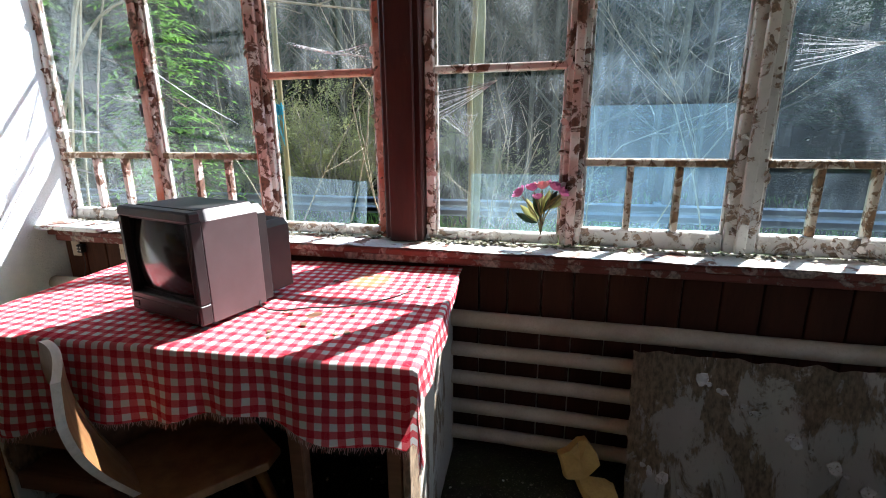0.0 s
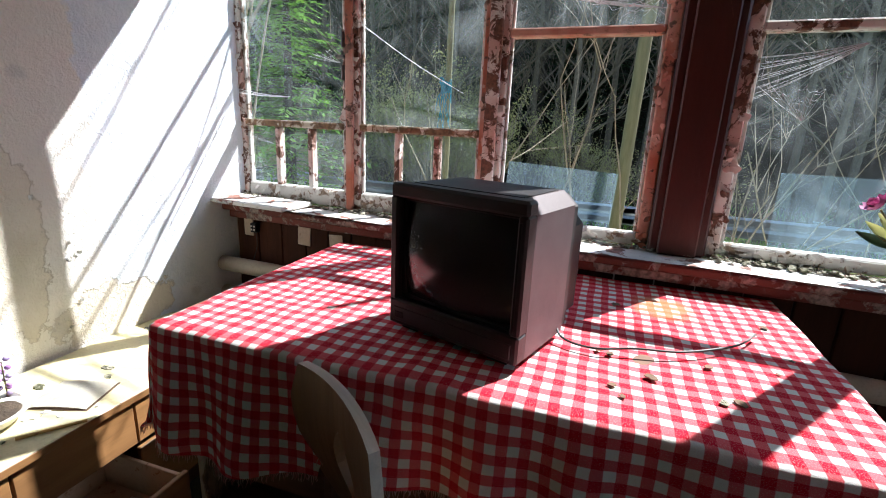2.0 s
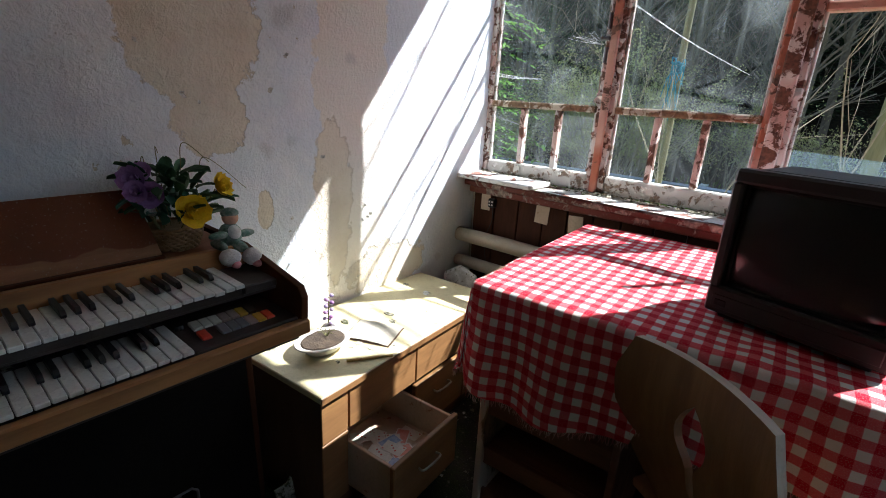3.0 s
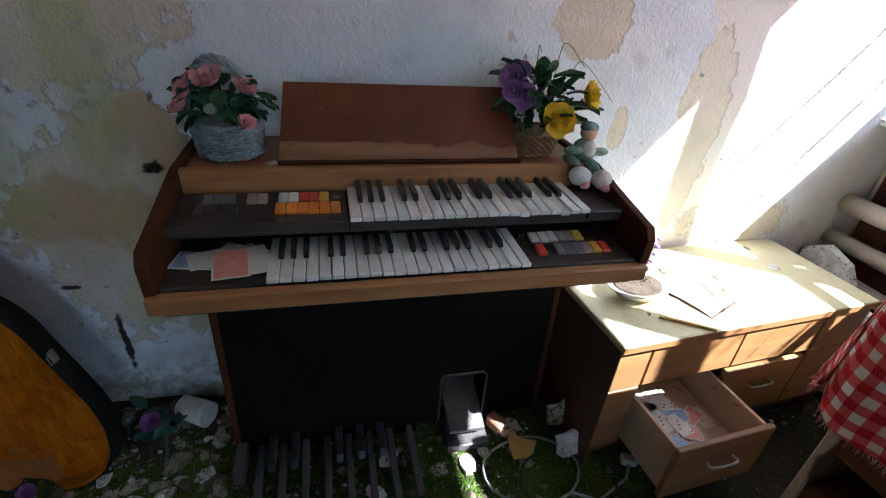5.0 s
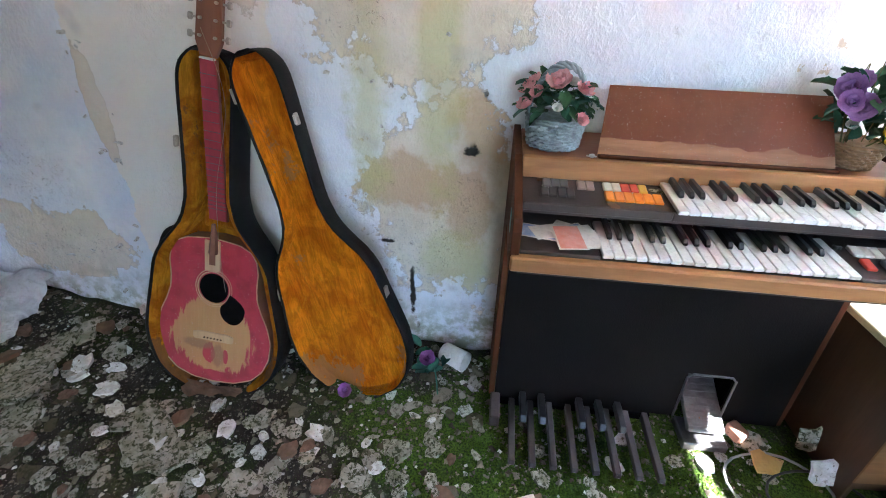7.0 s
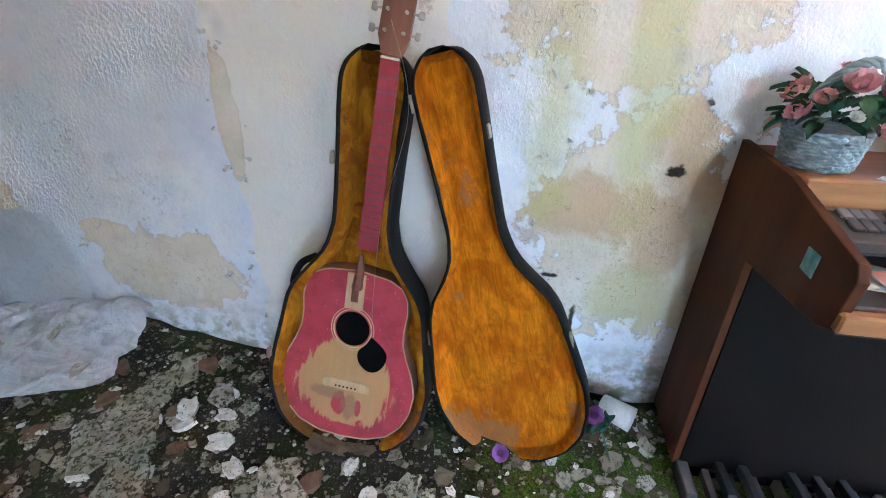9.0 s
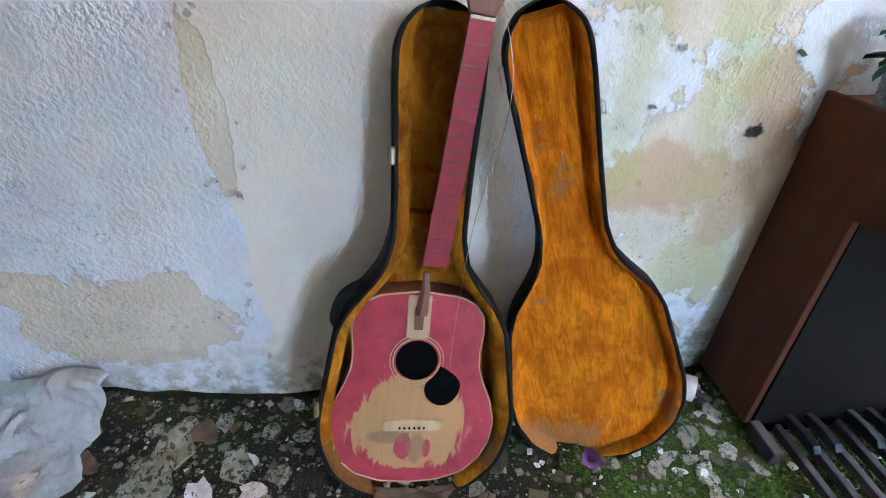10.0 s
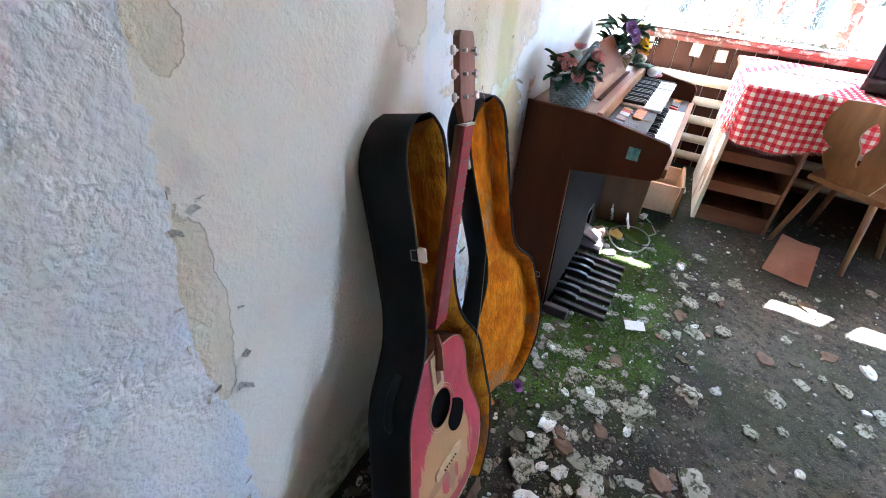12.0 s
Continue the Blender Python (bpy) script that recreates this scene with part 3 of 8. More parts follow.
# Black plastic parts; also stands in for shade in hole and pedal gap.
M_BLACK = plain("black_parts_and_shade", (0.003, 0.003, 0.003), (0.005, 0.005, 0.005), 10, 0.95, 0, 0, 120, None, 0.6, 0.05)
M_STRING = plain("rusty_string", (0.40, 0.34, 0.27), (0.30, 0.22, 0.15), 30, 0.4, 0.8, 0)
M_CHIP = plain("plaster_chip", (0.42, 0.39, 0.32), (0.20, 0.19, 0.13), 26, 0.9, 0, 0.9, 110, (0.055, 0.058, 0.026), 0.50)
M_CHIP_W = plain("white_paint_chip", (0.74, 0.74, 0.72), (0.46, 0.45, 0.40), 26, 0.8, 0, 0.5, 110, (0.16, 0.14, 0.09), 0.57)
M_CHIP_B = plain("brown_chip", (0.20, 0.125, 0.08), (0.13, 0.08, 0.05), 22, 0.9, 0, 0.5, 130)
M_PAPER = plain("old_paper", (0.74, 0.71, 0.62), (0.66, 0.61, 0.50), 12, 0.9, 0, 0.15, 120, (0.48, 0.40, 0.28), 0.68)
M_WALLPAPER = plain("fallen_wallpaper", (0.82, 0.86, 0.90), (0.74, 0.78, 0.82), 4, 0.85, 0, 0.4, 60, (0.52, 0.50, 0.44), 0.70)
M_CARD = plain("playing_card", (0.76, 0.74, 0.68), (0.66, 0.62, 0.54), 14, 0.5, 0, 0.05, 120, (0.48, 0.40, 0.30), 0.70)
M_CARD_R = plain("red_card_back", (0.66, 0.24, 0.18), (0.72, 0.36, 0.29), 60, 0.5, 0, 0.05, 240)
M_CARD_B = plain("blue_card_back", (0.20, 0.30, 0.52), (0.42, 0.50, 0.62), 60, 0.5, 0, 0.05, 240)
M_INK = plain("red_print", (0.55, 0.05, 0.04), (0.45, 0.04, 0.03), 40, 0.6, 0, 0)
M_BOWL = plain("white_enamel", (0.72, 0.70, 0.65), (0.62, 0.59, 0.52), 9, 0.3, 0, 0.05, 120, (0.42, 0.36, 0.26), 0.68)
M_SOIL = plain("dry_soil", (0.045, 0.032, 0.022), (0.085, 0.062, 0.042), 40, 0.95, 0, 0.9, 160)
M_BOARD = peeling("mouldy_wallboard", (0.70, 0.67, 0.58), (0.42, 0.33, 0.22), 0.50, 5.5, 0.85, (0.52, 0.50, 0.45), (1, 1, 0.45))
M_FOAM = plain("yellow_foam", (0.55, 0.38, 0.12), (0.44, 0.28, 0.09), 9, 0.9, 0, 0.6, 90, (0.30, 0.18, 0.08), 0.62)
M_TILE = plain("terracotta_board", (0.42, 0.21, 0.13), (0.30, 0.14, 0.085), 6, 0.8, 0, 0.4, 80, (0.16, 0.08, 0.05), 0.66)
M_ROPE = plain("blue_rope", (0.008, 0.14, 0.20), (0.015, 0.22, 0.29), 40, 0.7)
M_POLE = wood("weathered_pole", (0.23, 0.185, 0.085), (0.15, 0.125, 0.055), "z", 0.8, 14)
M_TWIG = plain("pale_twig", (0.34, 0.28, 0.19), (0.24, 0.19, 0.12), 20, 0.8)
M_TWIG_D = plain("dark_twig", (0.16, 0.13, 0.085), (0.10, 0.08, 0.055), 20, 0.85)
M_BARK = plain("conifer_bark", (0.085, 0.065, 0.05), (0.05, 0.04, 0.03), 9, 0.9, 0, 0.8, 60)
M_NEEDLE = leafy("dark_needles", (0.015, 0.034, 0.011), (0.032, 0.062, 0.020), 0.7, 0.75, 0, 0, 12)
M_NEEDLE_L = leafy("spring_needles", (0.13, 0.26, 0.035), (0.20, 0.34, 0.06), 1.2, 0.7, 0, 0, 12)
M_BUD = leafy("spring_buds", (0.42, 0.40, 0.17), (0.32, 0.31, 0.11), 3, 0.7, 0, 0, 20)


def hillside():
    """Meadow by the lane; needle ground under the wood, darkened for the trees' shade."""
    m, nt, b = material("meadow_and_forest_floor", 0.95, 0, 0.1)
    v = coords(nt)
    n, f = speckle(nt, v, 0.8, 6, 0.65), speckle(nt, v, 14, 4, 0.7)
    meadow = blend(nt, step(nt, n, 0.35, 0.65), (0.085, 0.14, 0.025), (0.12, 0.115, 0.045))
    shaded_litter = blend(nt, step(nt, f, 0.35, 0.65), (0.012, 0.010, 0.006), (0.030, 0.024, 0.013))
    shaded_litter = blend(nt, calc(nt, "MULTIPLY", step(nt, n, 0.55, 0.7), 0.6), shaded_litter, (0.020, 0.032, 0.008))
    wood_edge = calc(nt, "ADD", axis_of(nt, v, 1), calc(nt, "MULTIPLY", calc(nt, "SUBTRACT", n, 0.5), 3.0))
    put(nt, blend(nt, step(nt, wood_edge, 6.4, 7.4), meadow, shaded_litter), b.inputs["Base Color"])
    relief(nt, b, f, 0.8, 0.05)
    return m


M_GRASS = hillside()
M_ZINC = plain("galvanised_rail", (0.45, 0.47, 0.48), (0.36, 0.38, 0.39), 3, 0.45, 0.6, 0.1, 40)
M_ASPHALT = plain("grey_asphalt", (0.055, 0.055, 0.057), (0.045, 0.045, 0.047), 3, 0.85, 0, 0.4, 80)
M_WEB = plain("cobweb_silk", (0.80, 0.81, 0.82), (0.70, 0.71, 0.72), 20, 0.6, 0, 0)
M_DOLL = plain("green_gingham_rag", (0.10, 0.20, 0.14), (0.30, 0.36, 0.32), 90, 0.9, 0, 0.2, 200)
M_DOLL_W = plain("white_fluff", (0.72, 0.70, 0.68), (0.60, 0.56, 0.54), 60, 0.95, 0, 0.7, 200)
M_DOLL_S = plain("peach_rag", (0.62, 0.36, 0.24), (0.52, 0.28, 0.18), 40, 0.9, 0, 0.2)
M_DOLL_P = plain("pink_rag", (0.66, 0.22, 0.26), (0.72, 0.34, 0.34), 40, 0.9, 0, 0.2)
M_STICKER = plain("teal_sticker", (0.03, 0.24, 0.25), (0.30, 0.46, 0.46), 60, 0.5, 0, 0)
M_PLASTIC_W = plain("white_plastic", (0.66, 0.64, 0.60), (0.55, 0.52, 0.46), 20, 0.4, 0, 0.1)
M_MOSS = plain("moss_tufts", (0.022, 0.050, 0.003), (0.085, 0.150, 0.010), 5, 0.9, 0, 0, 60)
M_PURPLE_GLASS = plain("purple_beads", (0.25, 0.18, 0.36), (0.40, 0.32, 0.50), 40, 0.3, 0, 0)


# ---- mesh helpers ----
rng = random.Random(7)


def thing(name, label, category, group="", at=None, kind=""):
    ob = tagged(new(name), label, category, group, kind)
    if at is not None:
        ob.matrix_basis = at
    return ob


def finish(name, bm, mats, smooth=False):
    me = bpy.data.meshes.new(name)
    if smooth:
        for f in bm.faces:
            f.smooth = True
    bm.normal_update()
    bm.to_mesh(me)
    bm.free()
    for k in (mats if isinstance(mats, (list, tuple)) else [mats]):
        me.materials.append(k)
    return me


def part(name, bm, mats, parent, label="", smooth=False):
    me = finish(name, bm, mats, smooth) if isinstance(bm, bmesh.types.BMesh) else bm
    ob = new(name, me)
    ob.parent = parent
    if label:
        ob["label"] = label
    if name == "pane":
        ob.visible_shadow = False        # daylight passes
    return ob


def solo(name, bm, mats, label, category, group="", kind="", at=None, smooth=False):
    ob = tagged(new(name, finish(name, bm, mats, smooth) if isinstance(bm, bmesh.types.BMesh) else bm), label, category, group, kind)
    if at is not None:
        ob.matrix_basis = at
    if name == "loose_glass_sheet":
        ob.visible_shadow = False
    return ob


def box(x0, x1, y0, y1, z0, z1, bevel=0.0, bm=None, at=None, seg=1, mat=0):
    own = bmesh.new()
    bmesh.ops.create_cube(own, size=1, matrix=Matrix.LocRotScale(((x0 + x1) / 2, (y0 + y1) / 2, (z0 + z1) / 2), None, (x1 - x0, y1 - y0, z1 - z0)))
    if bevel:
        bmesh.ops.bevel(own, geom=own.edges[:], offset=bevel, segments=seg, affect="EDGES", profile=0.5)
    return merge(bm, own, at, mat)


def merge(bm, own, at=None, mat=0):
    if at is not None:
        bmesh.ops.transform(own, matrix=at, verts=own.verts)
    if mat:
        for f in own.faces:
            f.material_index = mat
    if bm is None:
        return own
    tmp = bpy.data.meshes.new("tmp")
    own.to_mesh(tmp)
    own.free()
    bm.from_mesh(tmp)
    bpy.data.meshes.remove(tmp)
    return bm


def prism(points, depth, bm=None, at=None, bevel=0.0, mat=0):
    """A polygon in XY, extruded along Z."""
    own = bmesh.new()
    face = own.faces.new([own.verts.new((x, y, 0)) for x, y in points])
    got = bmesh.ops.extrude_face_region(own, geom=[face])
    bmesh.ops.translate(own, vec=(0, 0, depth), verts=[g for g in got["geom"] if isinstance(g, bmesh.types.BMVert)])
    bmesh.ops.recalc_face_normals(own, faces=own.faces)
    if bevel:
        edges = [e for e in own.edges if abs(e.verts[0].co.z - e.verts[1].co.z) < 1e-6]
        bmesh.ops.bevel(own, geom=edges, offset=bevel, segments=2, affect="EDGES", profile=0.5)
    return merge(bm, own, at, mat)


def lathe(profile, seg=24, bm=None, at=None, wob=0.0, mat=0):
    """Profile of (radius, height) turned round Z."""
    own = bmesh.new()
    rings = []
    for r, z in profile:
        ring = []
        for i in range(seg):
            a = 2 * math.pi * i / seg
            k = r * (1 + wob * noise.noise((math.cos(a) * 3, math.sin(a) * 3, z * 20)))
            ring.append(own.verts.new((k * math.cos(a), k * math.sin(a), z)))
        rings.append(ring)
    for p, q in zip(rings, rings[1:]):
        for i in range(seg):
            own.faces.new((p[i], p[(i + 1) % seg], q[(i + 1) % seg], q[i]))
    for ring, r in ((rings[0][::-1], profile[0][0]), (rings[-1], profile[-1][0])):
        if r > 1e-5:
            own.faces.new(ring)
    bmesh.ops.remove_doubles(own, verts=own.verts, dist=1e-6)
    return merge(bm, own, at, mat)


def tube(points, r0, r1=None, seg=6, bm=None, at=None, mat=0):
    own = bm if (bm is not None and at is None) else bmesh.new()
    first = len(own.faces)
    pts = [Vector(p) for p in points]
    r1 = r0 if r1 is None else r1
    prev = None
    side = None
    for i, p in enumerate(pts):
        d = (pts[min(i + 1, len(pts) - 1)] - pts[max(i - 1, 0)]).normalized()
        if side is None:
            side = d.orthogonal().normalized()
        side = (side - d * side.dot(d)).normalized()
        up = d.cross(side)
        r = r0 + (r1 - r0) * i / max(1, len(pts) - 1)
        ring = [own.verts.new(p + (side * math.cos(2 * math.pi * k / seg) + up * math.sin(2 * math.pi * k / seg)) * r) for k in range(seg)]
        if prev:
            for k in range(seg):
                f = own.faces.new((prev[k], prev[(k + 1) % seg], ring[(k + 1) % seg], ring[k]))
                f.material_index = mat
        else:
            own.faces.new(ring[::-1]).material_index = mat
        prev = ring
    own.faces.new(prev).material_index = mat
    if bm is None or own is bm:
        return own
    return merge(bm, own, at)


def sheet(nu, nv, fn, bm=None, thick=0.0, uv=None):
    """A grid of (nu x nv) cells at fn(u, v), u and v from 0 to 1."""
    own = bmesh.new()
    grid = [[own.verts.new(fn(i / nu, j / nv)) for j in range(nv + 1)] for i in range(nu + 1)]
    layer = own.loops.layers.uv.new("UVMap") if uv else None
    for i in range(nu):
        for j in range(nv):
            f = own.faces.new((grid[i][j], grid[i + 1][j], grid[i + 1][j + 1], grid[i][j + 1]))
            if uv:
                for lp, (a, c) in zip(f.loops, ((i, j), (i + 1, j), (i + 1, j + 1), (i, j + 1))):
                    lp[layer].uv = uv(a / nu, c / nv)
    if thick:
        bmesh.ops.solidify(own, geom=own.faces[:], thickness=thick)
    return merge(bm, own) if bm is not None else own


def chain(points, n=8):
    """A smooth line through the points."""
    pts = [Vector(p) for p in points]
    out = []
    for i in range(len(pts) - 1):
        a, b, c, d = pts[max(i - 1, 0)], pts[i], pts[i + 1], pts[min(i + 2, len(pts) - 1)]
        for k in range(n):
            t = k / n
            out.append(0.5 * (2 * b + (c - a) * t + (2 * a - 5 * b + 4 * c - d) * t * t + (3 * b - 3 * c + d - a) * t ** 3))
    return out + [pts[-1]]


def flake(r, size, thick, bm=None, at=None, mat=0, long=1.0):
    """A broken chip: an uneven polygon with thickness."""
    n = r.randint(9, 14)
    pts = []
    for i in range(n):
        a = 2 * math.pi * (i + r.uniform(-0.3, 0.3)) / n
        k = size * r.uniform(0.78, 1.0) * (0.95 + 0.75 * noise.noise((math.cos(a) * 1.1 + size * 311, math.sin(a) * 1.1, size * 777 + r.random() * 0.2)))
        pts.append((k * math.cos(a) * long, k * math.sin(a)))
    own = bmesh.new()
    lo = [own.verts.new((x, y, r.uniform(-0.15, 0.15) * thick)) for x, y in pts]
    hi = [own.verts.new((x * 0.93, y * 0.93, thick + r.uniform(-0.3, 0.3) * thick + 0.12 * size * noise.noise((x * 30, y * 30, size * 99)))) for x, y in pts]
    mid = own.verts.new((0, 0, thick * 1.1))
    for i in range(n):
        j = (i + 1) % n
        own.faces.new((lo[i], lo[j], hi[j], hi[i]))
        own.faces.new((hi[i], hi[j], mid))
    own.faces.new(lo[::-1])
    return merge(bm, own, at, mat)


def rail_box(name, x0, x1, y0, y1, z0, z1, mat, parent, label="", bevel=0.004):
    return part(name, box(x0, x1, y0, y1, z0, z1, bevel), mat, parent, label)


# ---- setting: floor, walls, ceiling ----
X1, Y1, ZC, ZTOP = 4.7, -5.7, 2.72, 2.43


def floor_z(x, y):
    """Height of the debris and earth on the floor."""
    z = 0.012 * noise.noise((x * 2.1, y * 2.1, 0.3)) + 0.005 * noise.noise((x * 7, y * 7, 1.7))
    z += 0.03 * max(0.0, 1 - x / 0.25) * (0.6 + noise.noise((x * 7, y * 5, 9)))
    heap = max(0.0, 1 - math.hypot((x - 0.05) / 0.5, (y + 4.35) / 0.55))
    return z + 0.10 * heap * (0.8 + 0.5 * noise.noise((x * 8, y * 8, 2)))


solo("floor", sheet(170, 200, lambda u, v: Vector((u * X1, Y1 + v * (-Y1 - 0.02), floor_z(u * X1, Y1 + v * -Y1)))), M_FLOOR,
     "rotten floor covered in dark earth, moss and plaster grit", "floor", kind="structure", smooth=True)
solo("floor_base", box(-0.3, X1 + 0.3, Y1 - 0.3, 0.3, -0.35, -0.06), M_CHIP_B, "dark floor slab under the debris", "floor", kind="structure")


def wall_relief(y, z):
    return 0.010 * noise.noise((y * 1.3, z * 1.3, 5)) + 0.004 * noise.noise((y * 5, z * 5, 8)) + 0.0016 * noise.noise((y * 19, z * 19, 3))


bmw = sheet(220, 110, lambda u, v: Vector((wall_relief(Y1 + u * -Y1, v * ZC) - 0.004, Y1 + u * -Y1, -0.08 + v * (ZC + 0.08))), None)
bmesh.ops.reverse_faces(bmw, faces=bmw.faces)
box(-0.3, -0.03, Y1, 0.02, -0.1, ZC, 0, bmw)
west_ob = solo("wall_west", bmw, M_WALL, "plaster wall with peeling bluish white paint, damp stains and mould", "wall", kind="structure", smooth=True)
solo("wall_south", box(-0.3, X1 + 0.3, Y1 - 0.3, Y1, -0.1, ZC), M_PLAIN_WALL, "plain old plastered wall", "wall", kind="structure")
# The opening is out of view, added to let fill light in.
we_ob = thing("wall_east", "plain old plastered end wall with an added opening for fill light", "wall", kind="structure")
for y0, y1, z0, z1 in ((Y1, 0.3, -0.1, 0.85), (Y1, 0.3, 2.42, ZC), (Y1, -2.0, 0.852, 2.418), (-1.15, 0.3, 0.852, 2.418)):
    part("masonry", box(X1, X1 + 0.3, y0, y1, z0, z1), M_PLAIN_WALL, we_ob)
solo("ceiling", box(-0.3, X1 + 0.3, Y1 - 0.3, 0.3, ZC, ZC + 0.2), M_CEIL, "stained plaster ceiling", "ceiling", kind="structure")

wn_ob = thing("wall_north", "window wall with dark brown boarding below the sill", "wall", kind="structure")
part("masonry", box(0.0, 4.1, -0.07, 0.22, -0.3, 0.90), M_PLAIN_WALL, wn_ob)
part("lintel", box(-0.0, 4.1, 0.0, 0.07, ZTOP + 0.004, ZC - 0.004), M_PLAIN_WALL, wn_ob)
part("pier", box(4.1, X1 - 0.004, -0.05, 0.25, -0.1, ZC - 0.004), M_PLAIN_WALL, wn_ob)
x = 0.03
while x < 4.0:
    w = rng.uniform(0.12, 0.15)
    part("plank", box(x, min(x + w - 0.006, 4.09), -0.097 - rng.uniform(0, 0.004), -0.072, 0.0, 0.895, 0.003), M_PANEL, wn_ob)
    x += w

# sill: a loose pale board at the wall, then the long one with its painted edge
sill_ob = thing("window_sill", "window sill with flaking white paint and a red front edge", "window sill", kind="structure")


def sill_board(x0, x1, y0, z0, mat):
    def top(u, v):
        X, Y = x0 + u * (x1 - x0), y0 + v * (0.02 - y0)
        return Vector((X, Y + (0.006 * noise.noise((X * 7, 1, 2)) if v < 0.01 else 0), z0 + 0.004 * noise.noise((X * 4, Y * 4, 6)) + 0.002 * noise.noise((X * 25, Y * 25, 6))))
    return sheet(max(4, int((x1 - x0) * 30)), 8, top, None, 0.0)


bm_s = sill_board(-0.004, 4.09, -0.165, 0.948, M_SILL)
part("sill_board", bm_s, M_SILL, sill_ob)
part("sill_core", box(0.0, 4.09, -0.158, 0.0, 0.912, 0.940, 0.006), M_SILL_EDGE, sill_ob, "worn red-brown edge of the sill")
part("sill_moulding", box(0.02, 4.09, -0.135, -0.098, 0.875, 0.911, 0.008, seg=2), M_SILL_EDGE, sill_ob)
solo("loose_sill_board", box(-0.03, 0.42, -0.215, -0.02, 0.953, 0.972, 0.004, at=pose(0, 0, 0, 0, 0, -1.5)), M_SILL, "short loose board with flaking white paint on the sill", "board")


# ---- windows ----
def paint_flakes(parent, x0, x1, z0, z1, n, seed, mat):
    r = random.Random(seed)
    bm = bmesh.new()
    for _ in range(n):
        X, Z = r.uniform(x0, x1), z0 + (z1 - z0) * r.random() ** 1.3
        flake(r, r.uniform(0.006, 0.018), 0.0012, bm, pose(X, -0.004 - r.uniform(0, 0.006), Z, 90 + r.uniform(-35, 35), 0, r.uniform(-30, 30)) @ pose(0, 0, 0, 0, 0, r.uniform(0, 360)), 0, 1.3)
    ob = part("paint_flakes", bm, mat, parent)
    ob["kind"] = "stuff"


def window(num, g0, g1, left, right, rail, small, mat_l, mat_r, missing=False, milky=False, zb=1.03):
    w = tagged(new("window_%d" % num), "old wooden casement with peeling paint and dusty panes", "window", "window row", "structure")
    if missing:
        w["label"] = "old casement with peeling rust-red paint and its lower pane gone"
    zlo = 0.955
    part("stile", box(g0 - left, g0, 0.0, 0.055, zlo, ZTOP, 0.005), mat_l, w)
    part("stile", box(g1, g1 + right, 0.0, 0.055, zlo, ZTOP, 0.005), mat_r, w)
    part("bottom_rail", box(g0 + 0.002, g1 - 0.002, 0.002, 0.053, zlo, zb, 0.006), M_FRAME_W, w)
    part("top_rail", box(g0 + 0.002, g1 - 0.002, 0.002, 0.053, ZTOP - 0.05, ZTOP - 0.002, 0.005), mat_l, w)
    part("cross_rail", box(g0 + 0.001, g1 - 0.001, -0.004, 0.050, rail - 0.013, rail + 0.017, 0.005), M_BAR if small else mat_r, w)
    for s in (g0, g1):
        sg = 1 if s == g0 else -1
        part("putty_bead", box(min(s, s + sg * 0.012), max(s, s + sg * 0.012), 0.014, 0.030, zb, ZTOP - 0.05, 0.003), M_FRAME_W, w)
    glass = M_GLASS_DIRTY if milky else M_GLASS
    if small:
        for k in (1, 2):
            xm = g0 + (g1 - g0) * k / 3
            part("glazing_bar", box(xm - 0.012, xm + 0.012, 0.004, 0.046, zb, rail - 0.013, 0.004), M_BAR if num > 3 else mat_l, w)
        for k in range(3):
            a, b = g0 + (g1 - g0) * k / 3, g0 + (g1 - g0) * (k + 1) / 3
            p = part("pane", box(a + 0.004, b - 0.004, 0.030, 0.033, zb - 0.004, rail - 0.008), glass, w, "dusty small pane")
    elif not missing:
        part("pane", box(g0 + 0.002, g1 - 0.002, 0.030, 0.033, zb - 0.004, rail - 0.008), glass, w, "dusty large pane")
    part("pane", box(g0 + 0.002, g1 - 0.002, 0.030, 0.033, rail + 0.012, ZTOP - 0.048), glass, w, "dusty large pane")
    paint_flakes(w, g0 - left, g0, zlo, 2.0, 26, num, mat_l)
    paint_flakes(w, g1, g1 + right, zlo, 2.0, 26, num + 20, mat_r)
    paint_flakes(w, g0, g1, 0.958, zb, 30, num + 40, M_FRAME_W)
    return w


w1 = window(1, 0.02, 0.574, 0.055, 0.038, 1.31, True, M_FRAME_P, M_FRAME_P)
w2 = window(2, 0.654, 1.19, 0.038, 0.046, 1.31, True, M_FRAME_P, M_FRAME_R)
w3 = window(3, 1.285, 1.80, 0.046, 0.040, 1.668, False, M_FRAME_P, M_FRAME_R, missing=True, zb=0.998)
w4 = window(4, 2.065, 2.60, 0.042, 0.040, 1.668, False, M_FRAME_P, M_FRAME_P, zb=0.998)
w5 = window(5, 2.684, 3.22, 0.040, 0.052, 1.297, True, M_FRAME_P, M_FRAME_W, milky=True)
w6 = window(6, 3.335, 3.87, 0.052, 0.046, 1.297, True, M_FRAME_W, M_FRAME_W, milky=True)
for xm, wd, mat, own in ((0.614, 0.034, M_FRAME_R, w1), (1.2375, 0.05, M_FRAME_P, w2), (2.642, 0.036, M_FRAME_P, w4), (3.2775, 0.040, M_FRAME_W, w5)):
    part("cover_strip", box(xm - wd / 2, xm + wd / 2, -0.022, -0.001, 0.955, ZTOP, 0.006, seg=2), mat, own)
# a rusty catch on the first casement pair
catch = part("catch", box(0.555, 0.600, -0.030, -0.008, 1.585, 1.600, 0.004), M_IRON, w1, "rusted metal catch")
for z in (1.53, 1.66):
    part("hinge", tube([(0.585, -0.014, z - 0.03), (0.585, -0.014, z + 0.03)], 0.008, seg=8), M_IRON, w1)
